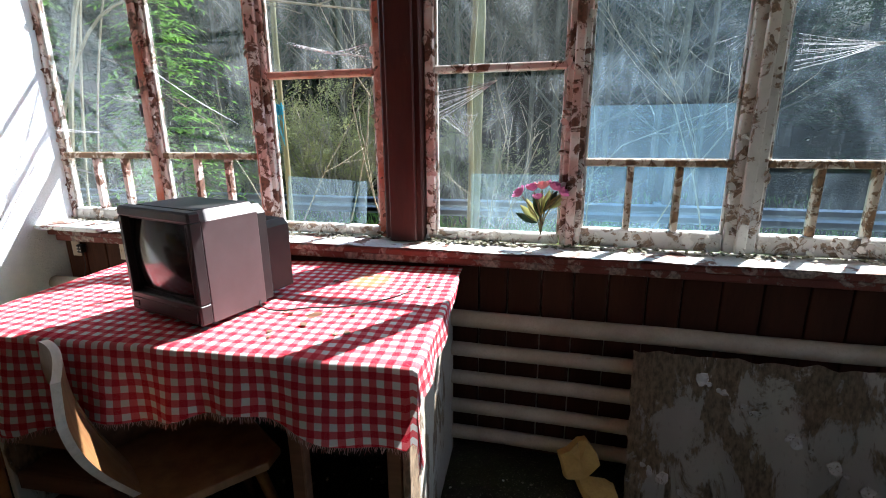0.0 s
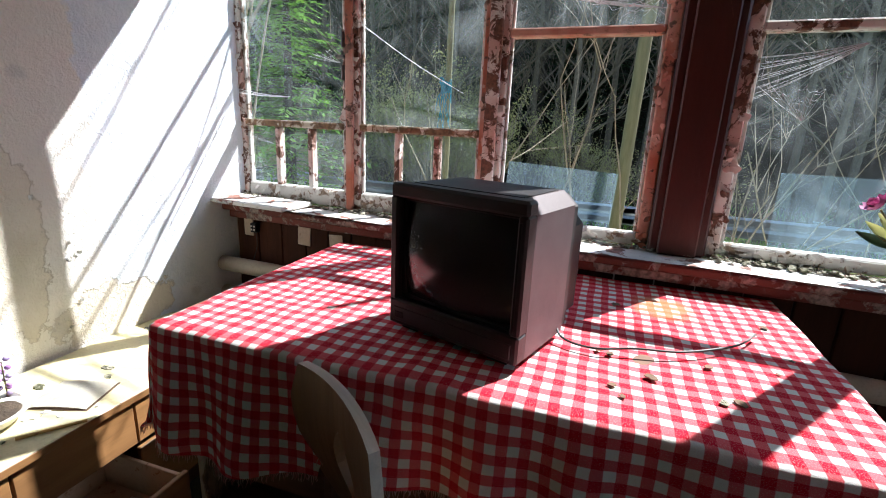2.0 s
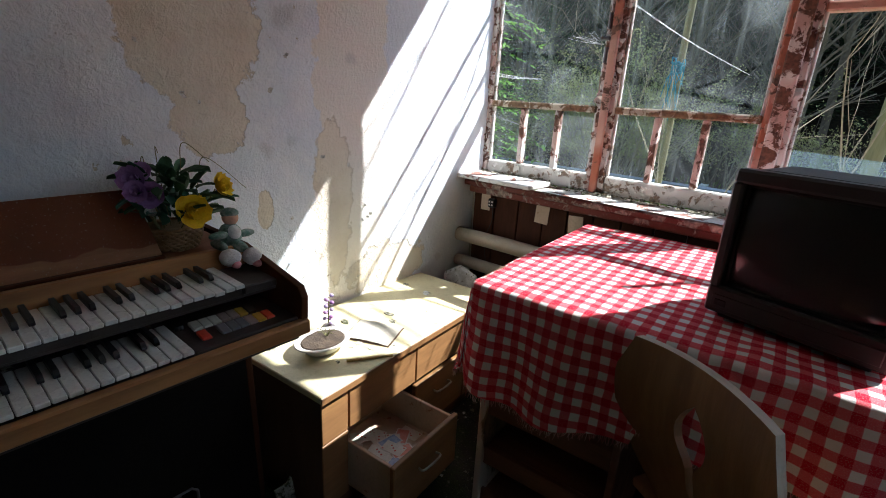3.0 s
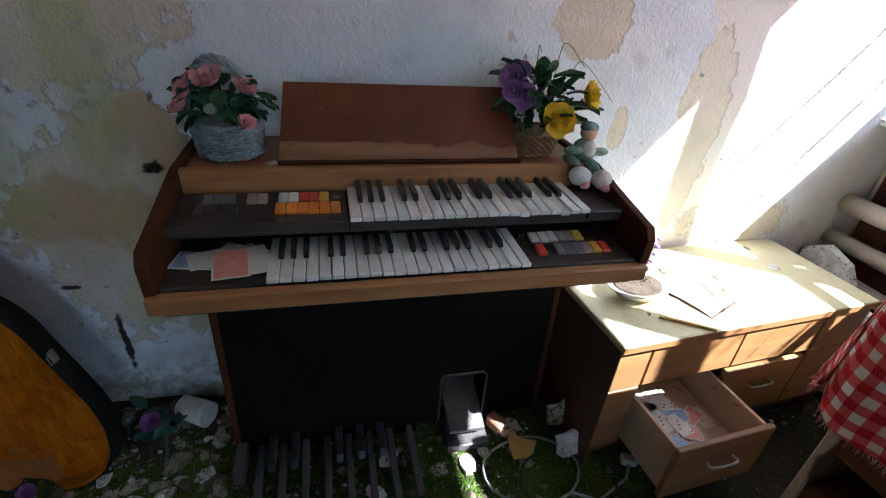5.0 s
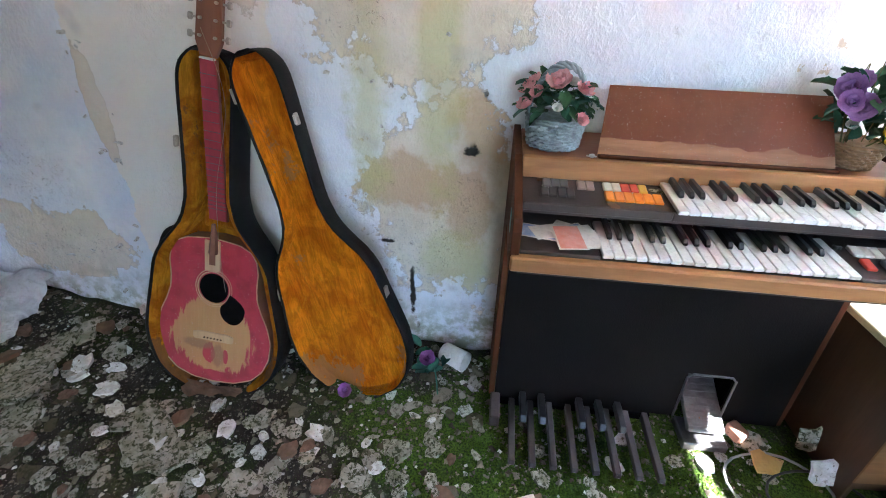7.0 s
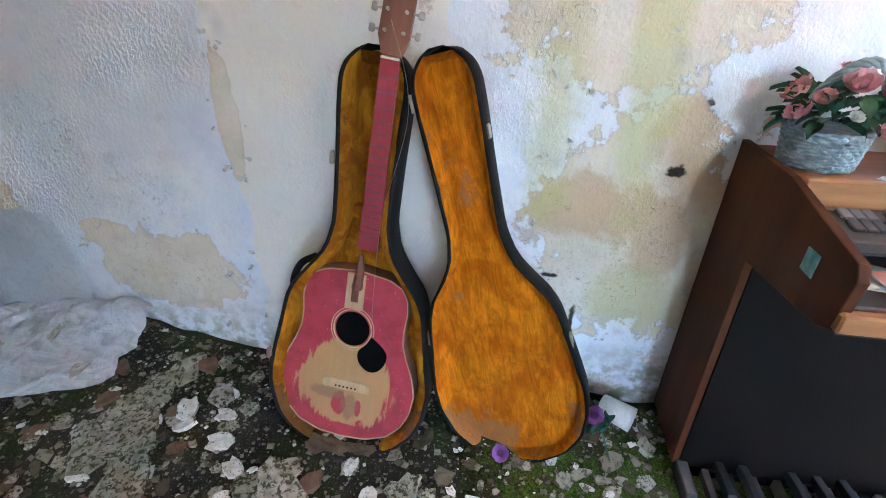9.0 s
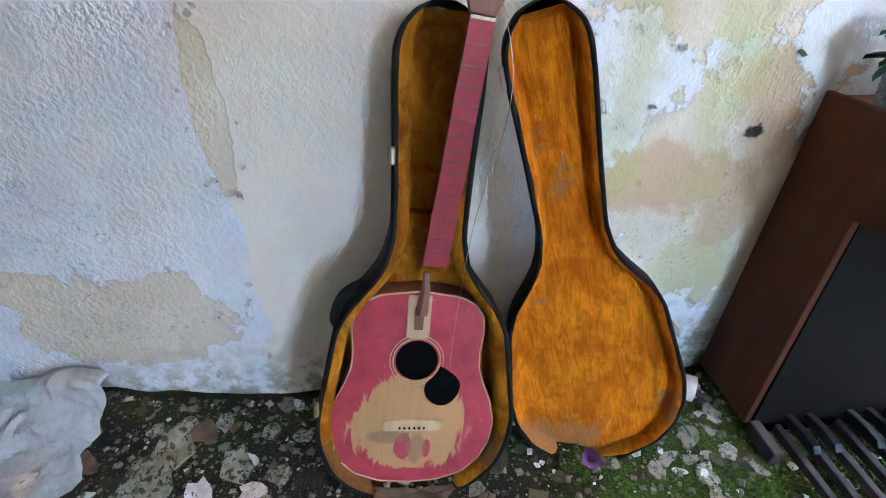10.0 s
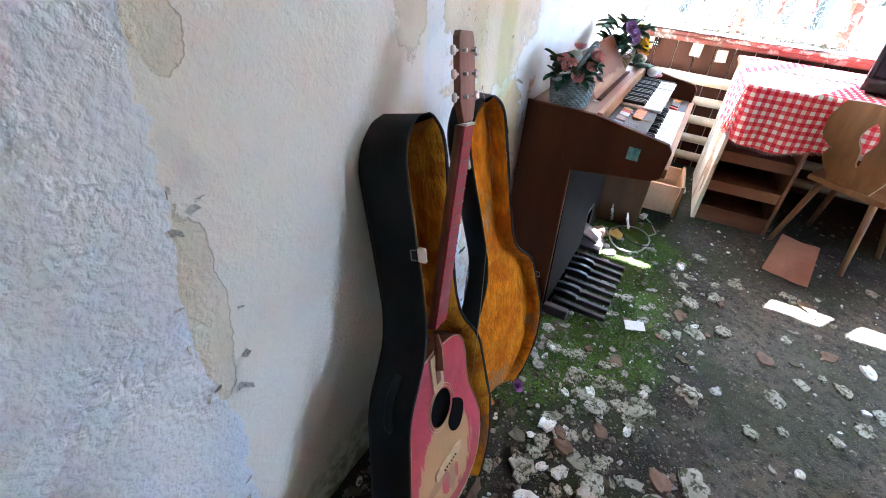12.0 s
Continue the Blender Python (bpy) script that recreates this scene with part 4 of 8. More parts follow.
post_ob = thing("window_post", "dark red-brown painted post between the casements", "post", kind="structure")
part("post", box(1.842, 2.020, -0.040, 0.10, 0.949, ZTOP, 0.008), M_POST, post_ob)
part("post_strip", box(1.872, 1.992, -0.062, -0.041, 0.949, ZTOP, 0.005), M_POST, post_ob)
post_2 = thing("window_post", "dark red-brown painted post at the window row's end", "post", kind="structure")
part("post", box(3.918, 4.098, -0.040, 0.10, 0.949, ZTOP, 0.008), M_POST, post_2)

# loose panes leaning outside and inside the casements
solo("loose_glass_sheet", box(1.285, 1.70, -0.0015, 0.0015, 0, 0.31, at=pose(0, 0.062, 0.96, -4, 2.5, 0)), M_GLASS_CLEAN, "broken sheet of glass leaning in the empty casement", "glass sheet")
solo("loose_glass_sheet", box(0, 0.40, -0.0015, 0.0015, 0, 0.25, at=pose(2.21, 0.064, 0.99, -4, 0, 0)), M_GLASS_CLEAN, "cut sheet of glass leaning behind the casement", "glass sheet")
solo("loose_glass_sheet", box(0, 0.55, -0.0015, 0.0015, 0, 0.53, at=pose(2.68, 0.070, 0.99, -4, 0, 0)), M_GLASS_SHEET, "milky sheet of glass leaning behind the casement", "glass sheet")

# ---- heating pipes under the sill ----
for k, z in enumerate((0.652, 0.510, 0.375, 0.235, 0.10)):
    pts = [(-0.02, -0.165, z)] + [(0.3 * i, -0.165 + 0.004 * math.sin(i), z + 0.002 * math.sin(i * 2 + k)) for i in range(1, 14)] + [(4.1, -0.165, z)]
    solo("heating_pipe", tube(pts, 0.036 if k == 0 else 0.031, seg=14), M_PIPE, "long cream-painted heating pipe below the window sill", "pipe", "heating pipes", smooth=True)

# ---- board, foam and rubble at the pipes ----
bmb = sheet(40, 26, lambda u, v: Vector((0.9 * u + (0.012 * noise.noise((v * 9, 3, 1)) if u < 0.01 else 0), 0.004 * noise.noise((u * 5, v * 5, 2)), 0.62 * v + (0.016 * noise.noise((u * 14, 1, 7)) if v > 0.99 else 0))), None, 0.018)
board = thing("leaning_wallboard", "mouldy wallboard with flaked grey paint leaning on the pipes", "board", at=pose(2.90, -0.335, 0.0, -11, 0, 0))
part("panel", bmb, M_BOARD, board)
for k in range(16):
    fx, fz = 0.06 + 0.78 * ((k * 0.618) % 1.0), 0.08 + 0.48 * ((k * 0.381 + 0.2) % 1.0)
    part("paint_flake", flake(random.Random(300 + k), 0.010 + 0.007 * (k % 3), 0.002, None, pose(fx, -0.0045, fz, 86, 0, 0) @ pose(0, 0, 0, 0, 0, 50 * k), 0, 1.4), M_CHIP_W, board, "curled flake of pale paint")
rf = random.Random(3)
solo("foam_chunk", flake(rf, 0.10, 0.05), M_FOAM, "torn chunk of yellow foam leaning on the lowest pipe", "foam", at=pose(2.72, -0.26, 0.13, 70, 10, 8))
solo("foam_chunk", flake(rf, 0.09, 0.03), M_FOAM, "torn brownish piece of foam lying in the rubble", "foam", at=pose(2.80, -0.34, 0.03, 14, 8, 40))

# ---- desk with its cloth ----
DESK = pose(0.77, -1.06, 0, 0, 0, 3.8)
DW, DD, DZ = 1.49, 0.85, 0.858
desk = thing("desk", "brown wooden desk with open shelves under one end", "desk", at=DESK)
part("desktop", box(-0.02, DW, 0.0, DD, DZ - 0.028, DZ, 0.004), M_DESK, desk)
part("side_panel", box(-0.005, 0.018, 0.06, DD - 0.02, 0.0, DZ - 0.029, 0.003), M_DESK_SIDE, desk, "worn whitish end panel")
part("side_panel", box(0.40, 0.42, 0.06, DD - 0.03, 0.0, DZ - 0.029, 0.003), M_DESK, desk)
part("side_panel", box(DW - 0.05, DW - 0.028, 0.05, DD - 0.02, 0.0, DZ - 0.029, 0.003), M_DESK_SIDE, desk, "worn whitish end panel")
part("back_panel", box(0.02, 0.398, DD - 0.05, DD - 0.035, 0.05, DZ - 0.03, 0.002), M_DESK, desk)
for z in (0.06, 0.25, 0.44, 0.63):
    part("shelf", box(0.019, 0.399, 0.09, DD - 0.052, z, z + 0.018, 0.002), M_DESK, desk)
    if z > 0.06:
        part("shelf_front", box(0.019, 0.399, 0.072, 0.088, z - 0.045, z + 0.020, 0.002), M_DESK, desk)
part("plinth", box(0.019, 0.399, 0.074, 0.088, 0.0, 0.10, 0.002), M_DESK, desk)
for u in (1.085, DW - 0.10):
    part("leg", box(u, u + 0.045, 0.06, 0.105, 0.0, DZ - 0.029, 0.004), M_DESK, desk)
part("apron", box(0.421, DW - 0.052, 0.07, 0.088, DZ - 0.12, DZ - 0.03, 0.003), M_DESK, desk)


def cloth_height(u):
    """Length of the cloth that hangs over the front edge."""
    return 0.235 + 0.035 * math.sin(u * 4.1 + 0.6) + 0.018 * math.sin(u * 11) + (0.05 if u < 0.45 else 0.0)


def cloth_point(s, t):
    """s along the front, t to the back, in metres of cloth; past an edge it hangs."""
    u, v, z = min(max(s, 0.0), DW), min(max(t, 0.0), DD), 0.0
    top = 0.003 + 0.0035 * noise.noise((s * 5, t * 5, 2)) + 0.0015 * noise.noise((s * 16, t * 16, 2))
    top += 0.010 * max(0.0, 1 - abs(s - 0.62 - 0.5 * t) / 0.05) * max(0.0, 0.4 - t)
    r = 0.012
    du, dv = 0.0, 0.0
    if t < 0:
        h = -t
        fold = 0.5 + 0.5 * math.sin(s * 26 + 1.4 * math.sin(s * 7))
        dv = -(min(h, r) + 0.012 + min(h, 0.3) * (0.03 + 0.14 * fold))
        z -= max(0.0, h - r * 0.6) * 0.985
    if t > DD:
        v, z = DD, -(t - DD) * 0.3
        dv = (t - DD) * 0.9
    if s < 0:
        h = -s
        fold = 0.5 + 0.5 * math.sin(t * 30 + 2)
        du = -(min(h, r) + 0.006 + min(h, 0.3) * (0.03 + 0.12 * fold))
        z -= max(0.0, h - r * 0.6) * 0.985
        if t < 0:
            z = max(z, -0.30) * 0.86
            du *= 0.8
    if s > DW:
        h = s - DW
        fold = 0.5 + 0.5 * math.sin(t * 24)
        du = min(h, r) + 0.006 + min(h, 0.3) * (0.05 + 0.14 * fold)
        z -= max(0.0, h - r * 0.6) * 0.97
        if t < 0:
            z = max(z, -0.30) * 0.88
    return Vector((u + du, v + dv, DZ + top + z))


S0, S1, T1 = -0.27, DW + 0.10, DD + 0.0


def cloth_uv(a, b):
    s = S0 + a * (S1 - S0)
    low = -cloth_height(s)
    # rows are spread so that the edge of the desk always falls on a row
    t = low * (1 - b / 0.3) if b < 0.3 else (b - 0.3) / 0.7 * T1
    if s < 0 and t > 0.30:
        s = s * max(0.02, 1 - (t - 0.30) / 0.25) if t < 0.55 else s * 0.02
    if s > DW and t > 0.25:
        s = DW + (s - DW) * max(0.05, 1 - (t - 0.25) / 0.5)
    return s, t


cloth = thing("tablecloth", "red and white gingham tablecloth with a frayed hem over the desk", "tablecloth", at=DESK)
part("cloth", sheet(150, 90, lambda a, b: cloth_point(*cloth_uv(a, b)), None, 0.0, lambda a, b: cloth_uv(a, b)), M_CLOTH, cloth, smooth=True)
M_FRINGE = plain("red_white_threads", (0.55, 0.16, 0.16), (0.72, 0.62, 0.56), 60, 0.95, 0, 0)
bmf = bmesh.new()
rr = random.Random(5)
for i in range(420):
    s = S0 + (S1 - S0) * i / 420
    p = cloth_point(s, -cloth_height(s) * (1 if s >= 0 else 1))
    q = p + Vector((rr.uniform(-0.006, 0.006), rr.uniform(-0.008, 0.003), -rr.uniform(0.008, 0.022)))
    tube([p, (p + q) / 2 + Vector((rr.uniform(-0.003, 0.003), 0, 0)), q], 0.0011, 0.0006, 3, bmf)
for i in range(160):
    t = -0.22 + 0.5 * i / 160
    p = cloth_point(S0 if t < 0.3 else S0 * max(0.02, 1 - (t - 0.30) / 0.25), t)
    q = p + Vector((rr.uniform(-0.008, 0.002), rr.uniform(-0.006, 0.006), -rr.uniform(0.008, 0.02)))
    tube([p, q], 0.0011, 0.0006, 3, bmf)
fr = part("fringe", bmf, M_FRINGE, cloth, "frayed red and white threads")
fr["kind"] = "stuff"

# ---- television ----
TV = pose(1.437, -0.8825, 0.879, 0, 0, -13.9)
tv = thing("television", "old charcoal tube television, dusty sides coloured as sunlit", "television", at=TV)
W, H = 0.340, 0.336
for sx in (-1, 1):
    part("foot", box(sx * 0.12 - 0.025, sx * 0.12 + 0.025, 0.015, 0.25, -0.012, 0.004, 0.003), M_TV_DARK, tv)


def chamfer(w, h, c, z0=0.0):
    return [(-w / 2, z0), (w / 2, z0), (w / 2, z0 + h - c), (w / 2 - c, z0 + h), (-w / 2 + c, z0 + h), (-w / 2, z0 + h - c)]


STAND = Matrix.Rotation(radians(90), 4, "X")
part("cabinet", prism(chamfer(W, H, 0.030), -0.200, None, Matrix.Translation((0, 0.040, 0)) @ STAND, 0.003), M_TV_SIDE, tv)
part("top_cover", prism([(-W / 2 + 0.031, 0), (W / 2 - 0.031, 0), (W / 2 - 0.036, 0.178), (-W / 2 + 0.036, 0.178)], 0.003, None, Matrix.Translation((0, 0.044, H - 0.0008))), M_TV, tv)
part("rear_cover", prism(chamfer(W - 0.014, H - 0.014, 0.028, 0.004), -0.035, None, Matrix.Translation((0, 0.243, 0)) @ STAND, 0.003), M_TV, tv)
part("rear_hump", prism(chamfer(W - 0.06, 0.245, 0.02, 0.012), -0.115, None, Matrix.Translation((0, 0.280, 0)) @ STAND, 0.006), M_TV, tv, "grey plastic hump behind the tube")
part("vent_cap", box(-0.10, 0.09, 0.285, 0.345, 0.2575, 0.274, 0.004), M_TV_DARK, tv)
# bezel: a frame of four bars round the tube
zb0, zb1, xb = 0.064, H - 0.030, W / 2 - 0.020
bz = box(-W / 2 - 0.003, W / 2 + 0.003, 0.0, 0.040, 0.0, zb0, 0.005)
box(-W / 2 - 0.003, W / 2 + 0.003, 0.0, 0.040, zb1, H + 0.002, 0.006, bz)
for sx in (-1, 1):
    a, b2 = sorted((sx * xb, sx * (W / 2 + 0.003)))
    box(a, b2, 0.0, 0.040, zb0 - 0.003, zb1 + 0.003, 0.005, bz)
part("bezel", bz, M_TV, tv, "black front surround")
inner = box(-xb - 0.002, xb + 0.002, 0.018, 0.042, zb0 - 0.002, zb0 + 0.008, 0.003)
box(-xb - 0.002, xb + 0.002, 0.018, 0.042, zb1 - 0.008, zb1 + 0.002, 0.003, inner)
box(-xb - 0.002, -xb + 0.008, 0.018, 0.042, zb0, zb1, 0.003, inner)
box(xb - 0.008, xb + 0.002, 0.018, 0.042, zb0, zb1, 0.003, inner)
part("inner_surround", inner, M_TV_DARK, tv)
part("screen", sheet(20, 16, lambda a, b: Vector(((a - 0.5) * 2 * (xb - 0.004), 0.008 + 0.026 * ((2 * a - 1) ** 2 + (2 * b - 1) ** 2) / 2, zb0 + 0.004 + b * (zb1 - zb0 - 0.008)))), M_SCREEN, tv, "bulging dark glass tube", smooth=True)
part("control_flap", box(-W / 2 + 0.012, W / 2 - 0.012, -0.003, 0.002, 0.012, 0.046, 0.0015), M_TV, tv)
part("power_button", box(-W / 2 + 0.020, -W / 2 + 0.045, -0.006, -0.002, 0.020, 0.036, 0.0015), M_TV_DARK, tv)
part("speaker_slot", box(W / 2 - 0.014, W / 2 - 0.010, -0.002, 0.003, zb0 + 0.01, zb1 - 0.01), M_TV_DARK, tv)
part("cable", tube(chain([(0.15, 0.25, 0.03), (0.185, 0.20, 0.003), (0.26, 0.20, -0.002), (0.34, 0.26, 0.0), (0.43, 0.32, -0.001), (0.52, 0.44, 0.0), (0.55, 0.55, -0.001)]), 0.0028, seg=6), M_CABLE, tv, "thin black mains lead")

# ---- chair ----
CH = pose(1.390, -1.080, 0.0, 0, 0, -32.5)       # x along the back, y towards the desk
chair = thing("wooden_chair", "pale wooden farmhouse chair with a shaped back board and cutout", "chair", at=CH)
seat_pts = [(-0.19, 0.0), (0.19, 0.0), (0.225, 0.34), (0.18, 0.40), (-0.18, 0.40), (-0.225, 0.34)]
part("seat", prism(seat_pts, 0.030, None, Matrix.Translation((0, 0, 0.410)), 0.006), M_CHAIR, chair)


def back_w(v):
    """Half width of the back board by height."""
    return 0.100 + 0.096 * math.sin(min(1.0, v / 0.7) * math.pi * 0.5) - 0.036 * max(0.0, v - 0.80) / 0.20


bmc = bmesh.new()
rows_n, half_n = 22, 5
LEAN_B = 0.105


def back_pt(v, a, side, off):
    """a from the cutout's edge (0) to the outer edge (1)."""
    hole = 0.0
    if 0.30 < v < 0.80:
        k = (v - 0.30) / 0.5
        hole = 0.010 + 0.030 * max(0.0, math.sin(max(0.0, (k - 0.35)) / 0.65 * math.pi)) if k < 0.99 else 0.0
    w = back_w(v)
    X = side * (hole + a * (w - hole))
    Y = -LEAN_B * math.sin(min(v / 0.9, 1.0) * math.pi / 2) - 0.022 * (X / 0.18) ** 2 + off
    return Vector((X, Y + 0.012, 0.44 + v * (0.440 - 0.5 * X * X)))


for side in (-1, 1):
    g = []
    for off in (0.0, 0.020):
        g.append([[bmc.verts.new(back_pt(i / rows_n, j / half_n, side, off)) for j in range(half_n + 1)] for i in range(rows_n + 1)])
    for i in range(rows_n):
        for j in range(half_n):
            bmc.faces.new((g[0][i][j], g[0][i][j + 1], g[0][i + 1][j + 1], g[0][i + 1][j]))
            bmc.faces.new((g[1][i][j], g[1][i + 1][j], g[1][i + 1][j + 1], g[1][i][j + 1]))
        f = bmc.faces.new((g[0][i][half_n], g[1][i][half_n], g[1][i + 1][half_n], g[0][i + 1][half_n]))
        f.material_index = 1
        bmc.faces.new((g[0][i][0], g[0][i + 1][0], g[1][i + 1][0], g[1][i][0]))
    for j in range(half_n):
        for i in (0, rows_n):
            f = bmc.faces.new((g[0][i][j], g[1][i][j], g[1][i][j + 1], g[0][i][j + 1]))
            f.material_index = 1
bmesh.ops.recalc_face_normals(bmc, faces=bmc.faces)
part("backrest", bmc, [M_CHAIR, M_CHAIR_EDGE], chair, "shaped back board with a pale edge")
for sx in (-1, 1):
    for y0, y1 in ((0.06, -0.01), (0.33, 0.42)):
        part("leg", tube([(sx * 0.13, y0, 0.412), (sx * 0.165, (y0 + y1) / 2, 0.2), (sx * 0.20, y1, 0.0)], 0.019, 0.014, 10), M_CHAIR, chair, smooth=True)
part("seat_batten", box(-0.15, 0.15, 0.05, 0.09, 0.388, 0.409, 0.003), M_CHAIR, chair)
part("seat_batten", box(-0.15, 0.15, 0.30, 0.34, 0.388, 0.409, 0.003), M_CHAIR, chair)

# ---- low cabinet ----
CAB = pose(0.478, -1.387, 0, 0, 0, 4.6)        # y runs north along the front, x < 0 is the depth
cab = thing("low_cabinet", "low walnut sideboard with yellowed top and one drawer pulled out", "cabinet", at=CAB)
CL, CD, CHH = 0.965, 0.425, 0.505
part("top", box(-CD, 0.008, -0.006, CL + 0.006, CHH - 0.022, CHH, 0.003), [M_CAB_TOP], cab, "yellowed laminate top")
part("top_edge", box(0.0085, 0.0125, -0.006, CL + 0.006, CHH - 0.023, CHH - 0.001, 0.001), M_CAB, cab)
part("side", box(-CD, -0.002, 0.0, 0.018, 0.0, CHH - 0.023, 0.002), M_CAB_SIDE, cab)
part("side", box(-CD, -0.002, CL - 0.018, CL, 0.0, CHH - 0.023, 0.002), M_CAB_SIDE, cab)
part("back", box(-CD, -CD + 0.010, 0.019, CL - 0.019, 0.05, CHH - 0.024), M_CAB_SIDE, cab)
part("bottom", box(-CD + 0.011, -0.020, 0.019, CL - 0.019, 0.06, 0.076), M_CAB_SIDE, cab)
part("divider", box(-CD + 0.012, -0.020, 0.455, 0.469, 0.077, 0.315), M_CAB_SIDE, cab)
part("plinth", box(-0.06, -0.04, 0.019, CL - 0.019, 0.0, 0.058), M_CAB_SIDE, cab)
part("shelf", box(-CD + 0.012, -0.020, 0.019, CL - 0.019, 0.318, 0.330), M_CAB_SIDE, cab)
for a, b in ((0.0, 0.104), (0.110, 0.434), (0.440, 0.766), (0.772, CL)):
    part("front_panel", box(-0.019, 0.0, a + 0.0005, b, 0.333, CHH - 0.026, 0.002), M_CAB, cab)
part("front_panel", box(-0.019, 0.0, 0.0005, 0.104, 0.090, 0.329, 0.002), M_CAB, cab)
part("front_panel", box(-0.019, 0.0, 0.772, CL, 0.090, 0.329, 0.002), M_CAB, cab)


def handle(parent, x, y, z):
    part("handle", tube(chain([(x, y - 0.045, z), (x + 0.020, y - 0.040, z), (x + 0.022, y + 0.040, z), (x, y + 0.045, z)], 5), 0.004, seg=6), M_CHROME, parent, "bent metal pull")


closed = part("drawer", box(-0.019, 0.001, 0.440, 0.766, 0.095, 0.310, 0.003), M_CAB, cab)
handle(closed, 0.001, 0.60, 0.235)
# the open one: a box of its own
DX = 0.19
drw = part("drawer", box(DX - 0.018, DX, 0.104, 0.440, 0.085, 0.285, 0.003), M_CAB, cab, "opened drawer with a pale inside")
handle(drw, DX, 0.27, 0.205)
part("drawer_side", box(-0.16, DX - 0.019, 0.112, 0.124, 0.10, 0.275, 0.002), M_DRAWER_IN, drw)
part("drawer_side", box(-0.16, DX - 0.019, 0.420, 0.432, 0.10, 0.275, 0.002), M_DRAWER_IN, drw)
part("drawer_back", box(-0.16, -0.148, 0.1245, 0.4195, 0.10, 0.270, 0.002), M_DRAWER_IN, drw)
part("drawer_bottom", box(-0.147, DX - 0.019, 0.1245, 0.4195, 0.150, 0.156), M_DRAWER_IN, drw)

# ---- organ ----
OY0, OY1 = -2.432, -1.452
organ = thing("electric_organ", "two-manual teak home organ, dusty and water stained", "organ")
side_pts = [(0.012, 0.03), (0.245, 0.03), (0.222, 0.705), (0.50, 0.742), (0.528, 0.758), (0.536, 0.855), (0.52, 0.880), (0.26, 0.925), (0.012, 0.925)]
SIDE = Matrix.Rotation(radians(90), 4, "X")
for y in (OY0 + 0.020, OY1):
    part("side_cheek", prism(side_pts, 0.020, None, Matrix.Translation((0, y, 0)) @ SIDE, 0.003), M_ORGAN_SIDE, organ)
ya, yb = OY0 + 0.021, OY1 - 0.021
part("top_shelf", box(0.012, 0.272, ya, yb, 0.895, 0.915, 0.003), M_ORGAN, organ)
part("fascia", box(0.262, 0.282, ya, yb, 0.874, 0.9285, 0.003), M_ORGAN_RAIL, organ)
part("front_rail", box(0.520, 0.544, OY0 + 0.002, OY1 - 0.002, 0.760, 0.797, 0.004), M_ORGAN_RAIL, organ, "front rail of streaked oak")
part("key_bed", box(0.225, 0.519, ya, yb, 0.742, 0.764), M_ORGAN_BLK, organ)
part("back_board", box(0.014, 0.026, ya, yb, 0.05, 0.894), M_ORGAN_BLK, organ)
part("manual_floor", box(0.285, 0.425, ya, yb, 0.848, 0.855), M_ORGAN_BLK, organ)
# knee board, with the hole for the swell pedal
PY0, PY1, PZ = -1.805, -1.655, 0.225


def knee(y0, y1, z0, z1):
    f = lambda z: 0.252 - 0.030 * (z - 0.03) / 0.70
    own = bmesh.new()
    pts = [(f(z0), z0), (f(z1), z1), (f(z1) - 0.016, z1), (f(z0) - 0.016, z0)]
    return prism(pts, y1 - y0, own, Matrix.Translation((0, y1, 0)) @ SIDE)


for k in ((ya, PY0, 0.03, 0.738), (PY1, yb, 0.03, 0.738), (PY0, PY1, PZ, 0.738)):
    part("knee_board", knee(*k), M_ORGAN_DARK, organ, "black knee board")
for pa in (PY0 - 0.006, PY1 + 0.001):
    part("well_side", box(0.08, 0.225, pa, pa + 0.005, 0.03, PZ), M_BLACK, organ)
part("pedal_rim", tube([(0.252, PY0, 0.03), (0.246, PY0, PZ - 0.015), (0.246, PY0 + 0.015, PZ), (0.246, PY1 - 0.015, PZ), (0.246, PY1, PZ - 0.015), (0.252, PY1, 0.03)], 0.004, seg=6), M_IRON, organ, "metal trim round the pedal hole")
sw = part("swell_pedal", box(-0.13, 0.10, -0.060, 0.060, 0, 0.018, 0.005, at=pose(0.235, -1.73, 0.085, 0, 22, 0)), M_IRON, organ, "ribbed grey swell pedal")
for k in range(9):
    part("tread_rib", box(-0.115 + k * 0.024, -0.107 + k * 0.024, -0.052, 0.052, 0.0178, 0.0196, at=pose(0.235, -1.73, 0.085, 0, 22, 0)), M_IRON, sw)
part("pedal_base", box(0.25, 0.36, -1.80, -1.66, 0.0, 0.03, 0.004), M_IRON, organ)


# keys, built once per shape
def key_white(n, l):
    return finish("white_key", box(0, l, 0.0008, n - 0.0010, -0.010, 0.0, 0.0016), M_KEY_W)


def key_black():
    return finish("black_key", prism([(0.0, 0), (0.088, 0), (0.088, 0.006), (0.080, 0.0135), (0.0, 0.0135)], 0.0105, None, Matrix.Translation((0, 0.0105, 0)) @ SIDE, 0.0012), M_KEY_B)


KW = 0.0235
wk, bk = key_white(KW, 0.155), key_black()
BLACK_AFTER = (0, 1, 2, 4, 5)                    # F G A, C D of an octave that begins at F


